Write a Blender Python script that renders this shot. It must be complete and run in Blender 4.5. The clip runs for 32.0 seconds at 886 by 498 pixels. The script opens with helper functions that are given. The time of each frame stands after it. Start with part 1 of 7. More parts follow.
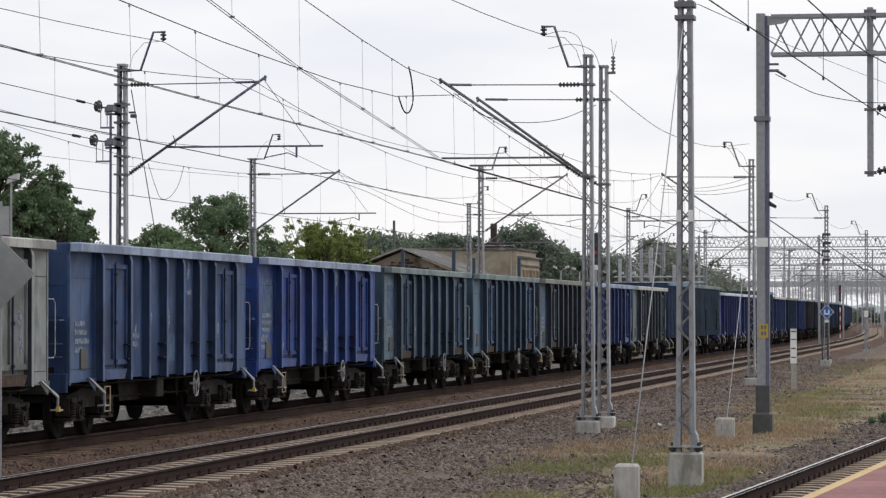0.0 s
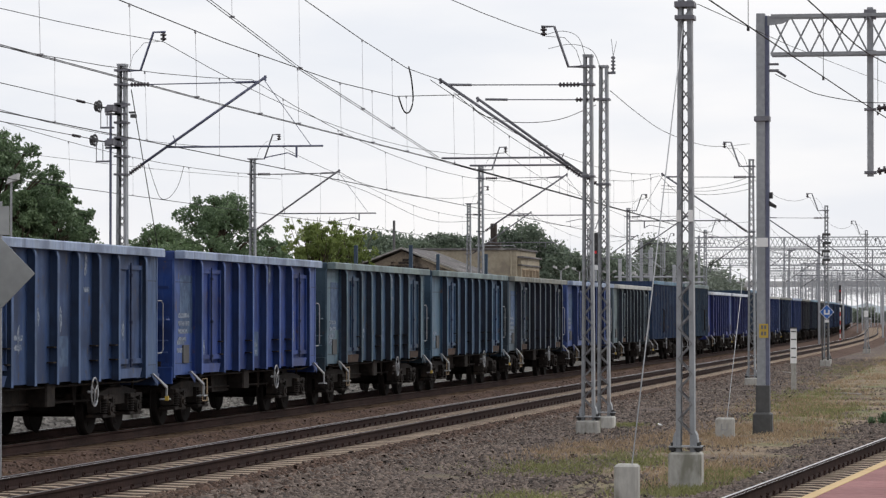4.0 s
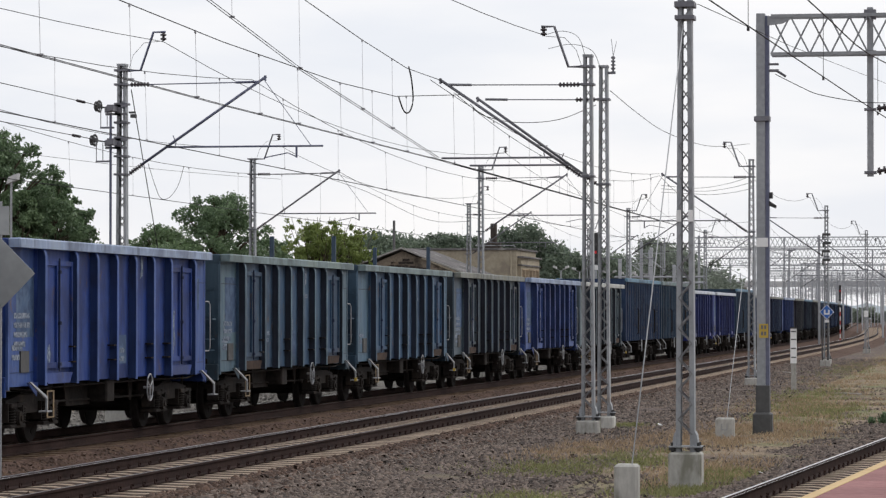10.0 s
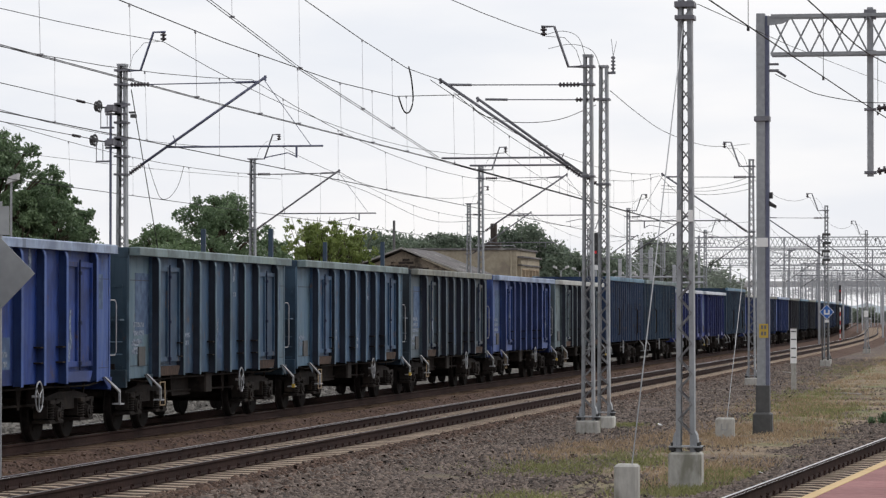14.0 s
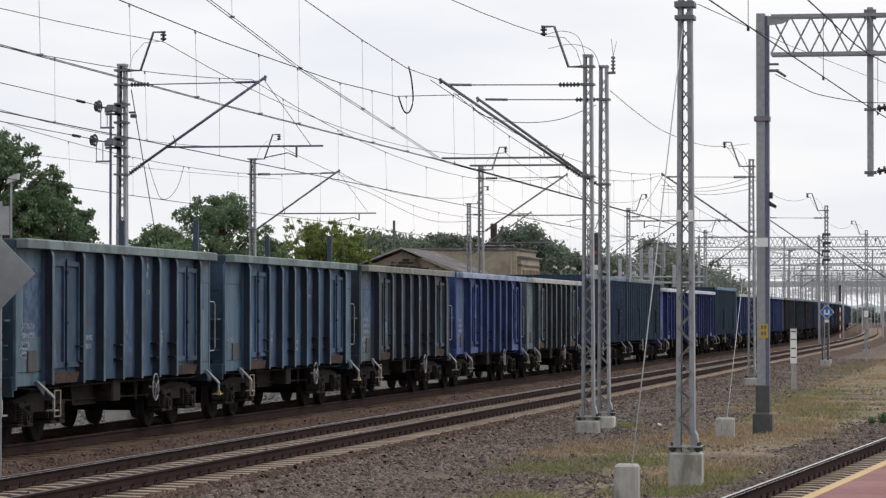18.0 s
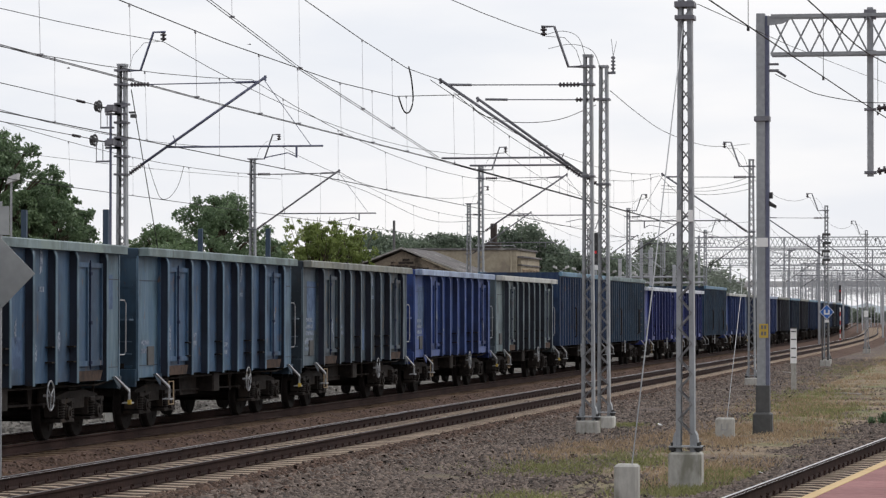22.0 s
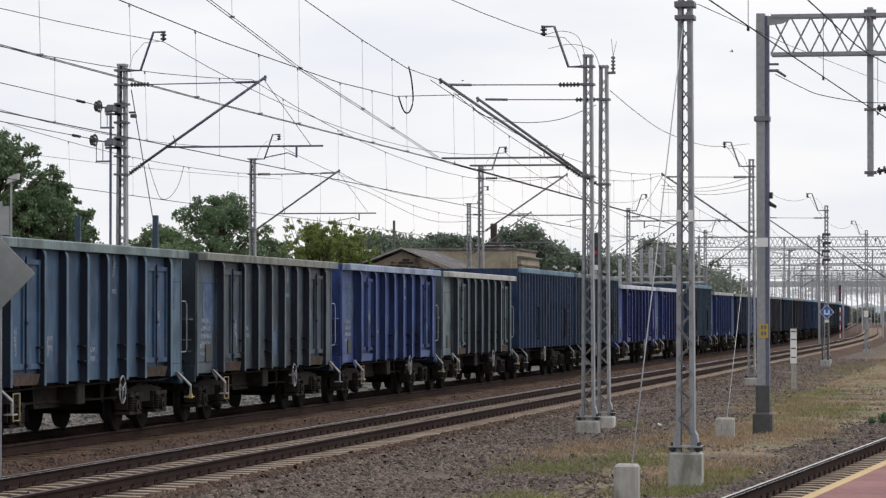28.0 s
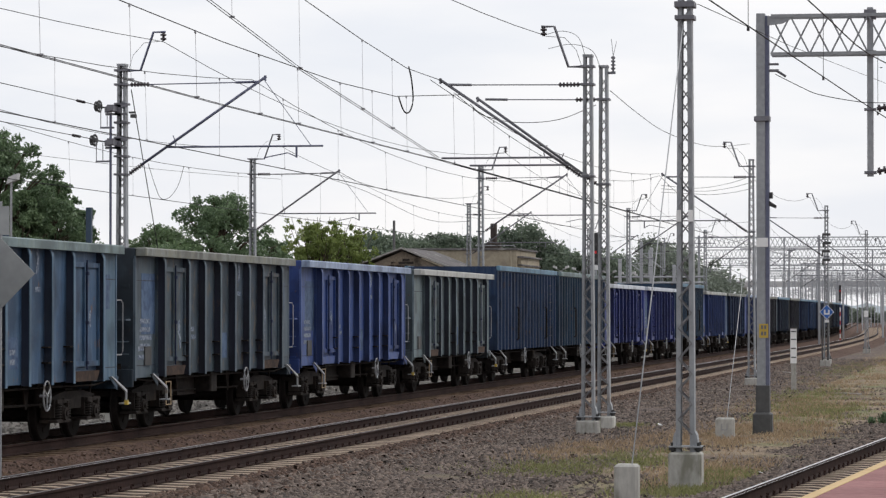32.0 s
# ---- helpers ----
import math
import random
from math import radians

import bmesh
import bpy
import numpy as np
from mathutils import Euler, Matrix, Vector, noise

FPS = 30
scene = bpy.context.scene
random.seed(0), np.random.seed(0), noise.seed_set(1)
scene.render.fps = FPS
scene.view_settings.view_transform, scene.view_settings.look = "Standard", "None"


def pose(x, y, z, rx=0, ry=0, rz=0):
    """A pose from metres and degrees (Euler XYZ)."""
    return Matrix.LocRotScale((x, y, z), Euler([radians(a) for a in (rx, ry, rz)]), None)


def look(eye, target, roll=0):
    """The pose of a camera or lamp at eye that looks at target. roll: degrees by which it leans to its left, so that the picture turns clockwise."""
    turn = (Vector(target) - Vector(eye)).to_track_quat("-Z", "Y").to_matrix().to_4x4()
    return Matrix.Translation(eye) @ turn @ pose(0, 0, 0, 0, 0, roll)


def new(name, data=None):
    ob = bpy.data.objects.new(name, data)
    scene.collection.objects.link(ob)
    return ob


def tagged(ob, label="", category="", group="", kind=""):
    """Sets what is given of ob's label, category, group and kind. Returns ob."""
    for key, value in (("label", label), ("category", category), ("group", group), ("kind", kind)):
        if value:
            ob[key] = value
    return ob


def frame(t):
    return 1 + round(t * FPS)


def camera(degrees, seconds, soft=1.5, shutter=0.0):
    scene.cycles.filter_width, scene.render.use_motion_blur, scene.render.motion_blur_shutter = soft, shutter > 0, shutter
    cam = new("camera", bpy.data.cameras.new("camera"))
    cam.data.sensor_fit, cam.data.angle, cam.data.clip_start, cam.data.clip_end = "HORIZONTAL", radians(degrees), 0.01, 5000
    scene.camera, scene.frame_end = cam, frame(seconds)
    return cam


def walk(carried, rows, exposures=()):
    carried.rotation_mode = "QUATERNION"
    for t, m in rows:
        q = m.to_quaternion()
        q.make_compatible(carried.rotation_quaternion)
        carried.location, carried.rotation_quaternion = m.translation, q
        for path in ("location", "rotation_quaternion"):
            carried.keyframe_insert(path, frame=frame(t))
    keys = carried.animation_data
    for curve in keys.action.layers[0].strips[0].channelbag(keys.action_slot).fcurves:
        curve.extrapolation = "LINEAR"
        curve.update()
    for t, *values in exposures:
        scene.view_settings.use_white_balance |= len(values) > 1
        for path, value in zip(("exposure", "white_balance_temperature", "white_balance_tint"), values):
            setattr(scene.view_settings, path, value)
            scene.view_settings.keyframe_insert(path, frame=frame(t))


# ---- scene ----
cam = camera(15.4, 32.0, soft=1.28)
EYE = (0.0, 0.0, 2.107)
VIEW = Matrix.Translation(EYE) @ pose(0, 0, 0, 91.146, 0, -80.304)
walk(cam, [(0.0, VIEW), (32.0, VIEW)])

# ---- world and light: a bright overcast sky ----
world = bpy.data.worlds.new("sky")
scene.world = world
world.use_nodes = True
wn, wl = world.node_tree.nodes, world.node_tree.links
wn.clear()
w_out = wn.new("ShaderNodeOutputWorld")
w_bg = wn.new("ShaderNodeBackground")
w_sky = wn.new("ShaderNodeTexSky")
w_sky.sky_type = "NISHITA"
w_sky.sun_disc = False
w_sky.sun_elevation, w_sky.sun_rotation = radians(44), radians(142)
w_gain = wn.new("ShaderNodeVectorMath")
w_gain.operation = "SCALE"
w_gain.inputs["Scale"].default_value = 0.10
w_tc = wn.new("ShaderNodeTexCoord")
w_map = wn.new("ShaderNodeMapping")
w_map.inputs["Scale"].default_value = (6.0, 6.0, 26.0)
w_noise = wn.new("ShaderNodeTexNoise")
w_noise.inputs["Scale"].default_value = 1.3
w_noise.inputs["Detail"].default_value = 5.0
w_noise.inputs["Roughness"].default_value = 0.5
w_ramp = wn.new("ShaderNodeValToRGB")
w_ramp.color_ramp.elements[0].position, w_ramp.color_ramp.elements[1].position = 0.33, 0.62
w_ramp.color_ramp.elements[0].color = (0.795, 0.813, 0.868, 1)
w_ramp.color_ramp.elements[1].color = (0.925, 0.913, 0.925, 1)
w_mix = wn.new("ShaderNodeMix")
w_mix.data_type = "RGBA"
w_mix.inputs["Factor"].default_value = 0.92
wl.new(w_tc.outputs["Generated"], w_map.inputs["Vector"])
wl.new(w_map.outputs["Vector"], w_noise.inputs["Vector"])
wl.new(w_noise.outputs["Fac"], w_ramp.inputs["Fac"])
wl.new(w_sky.outputs["Color"], w_gain.inputs[0])
wl.new(w_gain.outputs["Vector"], w_mix.inputs["A"])
wl.new(w_ramp.outputs["Color"], w_mix.inputs["B"])
wl.new(w_mix.outputs["Result"], w_bg.inputs["Color"])
wl.new(w_bg.outputs["Background"], w_out.inputs["Surface"])
w_bg.inputs["Strength"].default_value = 1.10

sun_data = bpy.data.lights.new("sun", "SUN")
sun_data.energy, sun_data.angle, sun_data.color = 1.1, radians(30), (1.0, 0.97, 0.92)
sun_ob = new("sun", sun_data)
sun_ob.matrix_world = look((85, -45, 75), (35, 18, 0))
scene.view_settings.exposure = 0.0


# ---- materials ----
def material(name, dark, light, rough=0.8, metal=0.0, grain=8.0, stain=0.7, bump=0.15, dirt=None, dirt_at=0.62,
             stretch=(1, 1, 1), vary=0.12, coords="Object"):
    """Two tones mixed by noise of two sizes, a dirt tone over them, a fine relief, a slight change from thing to thing."""
    m = bpy.data.materials.new(name)
    m.use_nodes = True
    n, l = m.node_tree.nodes, m.node_tree.links
    b = n["Principled BSDF"]
    tc = n.new("ShaderNodeTexCoord")
    info = n.new("ShaderNodeObjectInfo")
    mp = n.new("ShaderNodeMapping")
    mp.inputs["Scale"].default_value = stretch
    shift = n.new("ShaderNodeVectorMath")
    shift.operation = "MULTIPLY_ADD"
    shift.inputs[1].default_value = (37.0, 21.0, 13.0)
    l.new(info.outputs["Random"], shift.inputs[0])
    l.new(tc.outputs[coords], shift.inputs[2])
    l.new(shift.outputs["Vector"], mp.inputs["Vector"])

    def noise_node(scale, detail):
        t = n.new("ShaderNodeTexNoise")
        t.inputs["Scale"].default_value, t.inputs["Detail"].default_value = scale, detail
        l.new(mp.outputs["Vector"], t.inputs["Vector"])
        return t

    fine, wide = noise_node(grain, 6), noise_node(stain, 4)
    mixf = n.new("ShaderNodeMath")
    mixf.operation = "MULTIPLY_ADD"
    mixf.inputs[1].default_value = 0.5
    half = n.new("ShaderNodeMath")
    half.operation = "MULTIPLY"
    half.inputs[1].default_value = 0.5
    l.new(wide.outputs["Fac"], half.inputs[0])
    l.new(fine.outputs["Fac"], mixf.inputs[0])
    l.new(half.outputs["Value"], mixf.inputs[2])
    ramp = n.new("ShaderNodeValToRGB")
    ramp.color_ramp.elements[0].position, ramp.color_ramp.elements[1].position = 0.36, 0.64
    ramp.color_ramp.elements[0].color, ramp.color_ramp.elements[1].color = (*dark, 1), (*light, 1)
    l.new(mixf.outputs["Value"], ramp.inputs["Fac"])
    colour = ramp.outputs["Color"]
    if dirt:
        spots = noise_node(stain * 2.3, 8)
        edge = n.new("ShaderNodeValToRGB")
        edge.color_ramp.elements[0].position, edge.color_ramp.elements[1].position = dirt_at - 0.06, dirt_at + 0.06
        l.new(spots.outputs["Fac"], edge.inputs["Fac"])
        mx = n.new("ShaderNodeMix")
        mx.data_type = "RGBA"
        mx.inputs["B"].default_value = (*dirt, 1)
        l.new(edge.outputs["Color"], mx.inputs["Factor"])
        l.new(colour, mx.inputs["A"])
        colour = mx.outputs["Result"]
    hsv = n.new("ShaderNodeHueSaturation")
    span = n.new("ShaderNodeMapRange")
    span.inputs["To Min"].default_value, span.inputs["To Max"].default_value = 1 - vary, 1 + vary
    l.new(info.outputs["Random"], span.inputs["Value"])
    l.new(span.outputs["Result"], hsv.inputs["Value"])
    l.new(colour, hsv.inputs["Color"])
    l.new(hsv.outputs["Color"], b.inputs["Base Color"])
    b.inputs["Roughness"].default_value, b.inputs["Metallic"].default_value = rough, metal
    b.inputs["Specular IOR Level"].default_value = 0.12 if rough >= 0.75 else 0.5
    if bump:
        bp = n.new("ShaderNodeBump")
        bp.inputs["Strength"].default_value, bp.inputs["Distance"].default_value = bump, 0.02
        l.new(fine.outputs["Fac"], bp.inputs["Height"])
        l.new(bp.outputs["Normal"], b.inputs["Normal"])
    return m


def glowing(name, colour, strength):
    m = bpy.data.materials.new(name)
    m.use_nodes = True
    b = m.node_tree.nodes["Principled BSDF"]
    b.inputs["Base Color"].default_value = (*colour, 1)
    b.inputs["Emission Color"].default_value = (*colour, 1)
    b.inputs["Emission Strength"].default_value = strength
    return m


def wagon_paint(name, rgb, worn=0.35, rust=0.66, rust_rgb=(0.075, 0.045, 0.032)):
    """Old wagon enamel: faded upright streaks, dust, rust patches, the same on all its parts."""
    m = bpy.data.materials.new(name)
    m.use_nodes = True
    n, l = m.node_tree.nodes, m.node_tree.links
    b = n["Principled BSDF"]
    tc, info = n.new("ShaderNodeTexCoord"), n.new("ShaderNodeObjectInfo")
    off = n.new("ShaderNodeVectorMath")
    off.operation = "MULTIPLY_ADD"
    off.inputs[1].default_value = (51.0, 17.0, 5.0)
    l.new(info.outputs["Random"], off.inputs[0])
    l.new(tc.outputs["Object"], off.inputs[2])

    def tex(scale, detail, stretch):
        mp = n.new("ShaderNodeMapping")
        mp.inputs["Scale"].default_value = stretch
        l.new(off.outputs["Vector"], mp.inputs["Vector"])
        t = n.new("ShaderNodeTexNoise")
        t.inputs["Scale"].default_value, t.inputs["Detail"].default_value = scale, detail
        t.inputs["Roughness"].default_value = 0.6
        l.new(mp.outputs["Vector"], t.inputs["Vector"])
        return t

    def over(base, fac, colour, lo, hi, most=1.0):
        r = n.new("ShaderNodeMapRange")
        r.inputs["From Min"].default_value, r.inputs["From Max"].default_value = lo, hi
        r.inputs["To Max"].default_value = most
        l.new(fac, r.inputs["Value"])
        mx = n.new("ShaderNodeMix")
        mx.data_type = "RGBA"
        mx.inputs["B"].default_value = (*colour, 1)
        l.new(r.outputs["Result"], mx.inputs["Factor"])
        if isinstance(base, tuple):
            mx.inputs["A"].default_value = (*base, 1)
        else:
            l.new(base, mx.inputs["A"])
        return mx.outputs["Result"]

    streak, cloud, spot = tex(2.2, 6, (3.0, 3.0, 0.35)), tex(0.9, 4, (1, 1, 1)), tex(5.0, 9, (1, 1, 0.6))
    grey = 0.30 * rgb[0] + 0.4 * rgb[1] + 0.3 * rgb[2]
    chalk = (0.82, 1.0, 1.05)
    faded = tuple(0.95 * c + 0.2 * k * (grey * 1.4 + 0.09) for c, k in zip(rgb, chalk))
    dim = tuple(0.52 * c + 0.005 for c in rgb)
    rubbed = tuple(0.8 * c + 0.16 * k * (grey * 1.4 + 0.13) for c, k in zip(rgb, chalk))
    c = over(rgb, streak.outputs["Fac"], faded, 0.45, 0.60, min(1.0, worn * 2.0))
    scratch = tex(9.0, 5, (2.4, 2.4, 0.28))
    if worn >= 0.5:
        c = over(c, tex(1.7, 5, (1, 1, 0.7)).outputs["Fac"], (rgb[0] * 1.2 + 0.008, rgb[1] * 1.14 + 0.008, rgb[2] * 0.97), 0.50, 0.60, 0.6)
    c = over(c, scratch.outputs["Fac"], rubbed, 0.53, 0.62, min(0.9, worn * 2.0))
    c = over(c, cloud.outputs["Fac"], dim, 0.47, 0.60, 0.85)
    c = over(c, tex(1.3, 7, (1.6, 1.6, 0.45)).outputs["Fac"], tuple(0.35 * v + 0.006 for v in rgb), 0.56, 0.66, 0.7)
    c = over(c, spot.outputs["Fac"], rust_rgb, rust - 0.04, rust + 0.06, 0.85)
    l.new(c, b.inputs["Base Color"])
    b.inputs["Roughness"].default_value = 0.58
    b.inputs["Specular IOR Level"].default_value = 0.3
    bp = n.new("ShaderNodeBump")
    bp.inputs["Strength"].default_value, bp.inputs["Distance"].default_value = 0.45, 0.05
    l.new(cloud.outputs["Fac"], bp.inputs["Height"])
    l.new(bp.outputs["Normal"], b.inputs["Normal"])
    return m


GALV = material("galvanised_steel", (0.26, 0.27, 0.28), (0.38, 0.39, 0.40), 0.55, 0.35, 14, 0.8, 0.05)
MAST_PAINT = material("grey_mast_paint", (0.24, 0.252, 0.268), (0.335, 0.35, 0.368), 0.6, 0.1, 10, 0.6, 0.05,
                      dirt=(0.20, 0.17, 0.15), dirt_at=0.70)
LACING = material("lacing_steel", (0.16, 0.16, 0.17), (0.25, 0.25, 0.26), 0.6, 0.3, 20, 1, 0.0)
# lighter than the near masts: the haze of distance is in its colour
FAR_STEEL = material("hazy_far_steel", (0.30, 0.31, 0.33), (0.42, 0.43, 0.46), 0.6, 0.1, 3, 0.3, 0.0)
TUBE = material("arm_tube_steel", (0.12, 0.12, 0.14), (0.20, 0.20, 0.22), 0.5, 0.4, 10, 1, 0.0)
BLUE_TUBE = material("blue_tube_steel", (0.09, 0.10, 0.16), (0.15, 0.16, 0.23), 0.5, 0.3, 10, 1, 0.0)
INSULATOR = material("brown_glazed_porcelain", (0.03, 0.025, 0.03), (0.07, 0.055, 0.06), 0.25, 0.0, 20, 2, 0.0)
WIRE = material("weathered_copper_wire", (0.035, 0.035, 0.038), (0.07, 0.068, 0.068), 0.85, 0.0, 5, 0.5, 0.0)
DROPPER = material("thin_dropper_wire", (0.30, 0.30, 0.32), (0.42, 0.42, 0.44), 0.6, 0.2, 5, 0.5, 0.0)
CONCRETE = material("weathered_concrete", (0.35, 0.34, 0.315), (0.50, 0.49, 0.455), 0.9, 0, 18, 1.3, 0.3,
                    dirt=(0.22, 0.215, 0.18), dirt_at=0.60, stretch=(1, 1, 0.45))
SLEEPER = material("concrete_sleeper", (0.31, 0.238, 0.182), (0.485, 0.392, 0.305), 0.9, 0, 16, 2.0, 0.2,
                   dirt=(0.20, 0.14, 0.10), dirt_at=0.66)
BROWN_SLEEPER = material("rust_stained_sleeper", (0.105, 0.070, 0.048), (0.20, 0.142, 0.098), 0.9, 0, 16, 2.0, 0.2,
                         dirt=(0.06, 0.042, 0.032), dirt_at=0.60)
RUST = material("rusty_rail_side", (0.018, 0.0103, 0.0093), (0.047, 0.027, 0.023), 0.9, 0.1, 16, 1.5, 0.2)
RAILTOP = material("polished_rail_head", (0.42, 0.42, 0.43), (0.60, 0.60, 0.61), 0.28, 0.9, 30, 1, 0.0)
RAILGREY = material("dull_rail_head", (0.15, 0.14, 0.135), (0.24, 0.23, 0.22), 0.45, 0.6, 30, 1, 0.0)
UNDER = material("grimy_running_gear", (0.012, 0.0105, 0.010), (0.036, 0.030, 0.027), 0.8, 0.1, 9, 1.2, 0.2,
                 dirt=(0.045, 0.035, 0.028), dirt_at=0.64)
WHEEL = material("worn_wheel_steel", (0.010, 0.0085, 0.008), (0.021, 0.018, 0.017), 0.85, 0.1, 9, 1.5, 0.1)
SPRING = material("grimy_spring_steel", (0.014, 0.012, 0.011), (0.034, 0.029, 0.026), 0.85, 0.1, 9, 1.5, 0.0)
HANDLE = material("pale_handrail_paint", (0.20, 0.21, 0.23), (0.36, 0.37, 0.38), 0.5, 0, 12, 3, 0.0,
                  dirt=(0.2, 0.17, 0.14), dirt_at=0.64)
YELLOW = material("yellow_paint", (0.50, 0.34, 0.04), (0.62, 0.44, 0.07), 0.5, 0, 9, 2, 0.0)
WHITE = material("white_paint", (0.70, 0.70, 0.70), (0.82, 0.82, 0.82), 0.5, 0, 9, 2, 0.02)
MARK = material("chalky_white_marking", (0.14, 0.17, 0.215), (0.31, 0.34, 0.39), 0.7, 0, 30, 9, 0.0,
                dirt=(0.06, 0.09, 0.15), dirt_at=0.50)
TAN_WOOD = material("old_tan_woodwork", (0.28, 0.21, 0.14), (0.42, 0.33, 0.23), 0.8, 0, 9, 2, 0.05)
TAN = material("tan_label_steel", (0.16, 0.11, 0.06), (0.30, 0.22, 0.13), 0.7, 0, 9, 2, 0.0)
RUSTED = material("rusted_plate", (0.028, 0.022, 0.02), (0.085, 0.055, 0.042), 0.85, 0, 9, 2, 0.1)
RAIL_WHITE = material("white_handrail_paint", (0.24, 0.24, 0.25), (0.40, 0.40, 0.41), 0.5, 0, 12, 3, 0.0)
BLACK = material("black_paint", (0.012, 0.012, 0.013), (0.03, 0.03, 0.032), 0.5, 0, 9, 2, 0.0)
DARKGREY = material("dark_grey_paint", (0.047, 0.047, 0.048), (0.082, 0.081, 0.082), 0.65, 0, 9, 1, 0.05)
REDPAINT = material("red_paint", (0.35, 0.03, 0.025), (0.5, 0.05, 0.04), 0.5, 0, 9, 2, 0.0)
BLUESIGN = material("blue_sign_enamel", (0.02, 0.10, 0.38), (0.03, 0.13, 0.45), 0.35, 0, 9, 2, 0.0)
SIGNBACK = material("grey_sign_back", (0.26, 0.27, 0.27), (0.33, 0.34, 0.34), 0.55, 0.2, 6, 0.8, 0.03)
RED_LIGHT = glowing("red_signal_lens", (0.75, 0.03, 0.04), 0.14)
EDGE_LINE = material("worn_ochre_line", (0.44, 0.30, 0.13), (0.58, 0.42, 0.21), 0.7, 0, 9, 2, 0.05)
PLASTER = material("old_beige_plaster", (0.29, 0.25, 0.185), (0.41, 0.36, 0.275), 0.9, 0, 6, 0.5, 0.2,
                   dirt=(0.28, 0.24, 0.19), dirt_at=0.60)
BRICKM = material("weathered_old_brick", (0.16, 0.12, 0.085), (0.33, 0.26, 0.19), 0.9, 0, 9, 0.8, 0.3,
                  dirt=(0.05, 0.04, 0.035), dirt_at=0.56, vary=0.25)
SOOT_BRICK = material("soot_black_brick", (0.03, 0.025, 0.022), (0.075, 0.062, 0.055), 0.9, 0, 9, 0.8, 0.2)
LAMP_GREY = material("pale_lamp_enamel", (0.40, 0.40, 0.40), (0.54, 0.54, 0.54), 0.5, 0, 9, 2, 0.0)
PALE_TRIM = material("pale_weathered_trim", (0.30, 0.29, 0.27), (0.42, 0.41, 0.39), 0.8, 0, 9, 0.8, 0.05)
MORTAR = material("dirty_mortar", (0.15, 0.125, 0.098), (0.27, 0.225, 0.175), 0.95, 0, 9, 0.5, 0.2,
                  dirt=(0.045, 0.038, 0.033), dirt_at=0.55)
ROOFING = material("grey_roofing_felt", (0.10, 0.095, 0.094), (0.17, 0.16, 0.16), 0.9, 0, 6, 0.5, 0.15,
                   dirt=(0.30, 0.29, 0.28), dirt_at=0.64)
GLASS = material("dark_window_glass", (0.015, 0.02, 0.025), (0.03, 0.035, 0.04), 0.08, 0, 4, 1, 0.0)
BARK = material("rough_bark", (0.05, 0.038, 0.028), (0.12, 0.095, 0.07), 0.95, 0, 9, 1.2, 0.4)
PAVING = material("red_paving", (0.235, 0.115, 0.115), (0.335, 0.18, 0.175), 0.85, 0, 12, 0.8, 0.1)
PALE_CONCRETE = material("pale_concrete", (0.46, 0.46, 0.46), (0.60, 0.60, 0.60), 0.9, 0, 3, 0.2, 0.05)


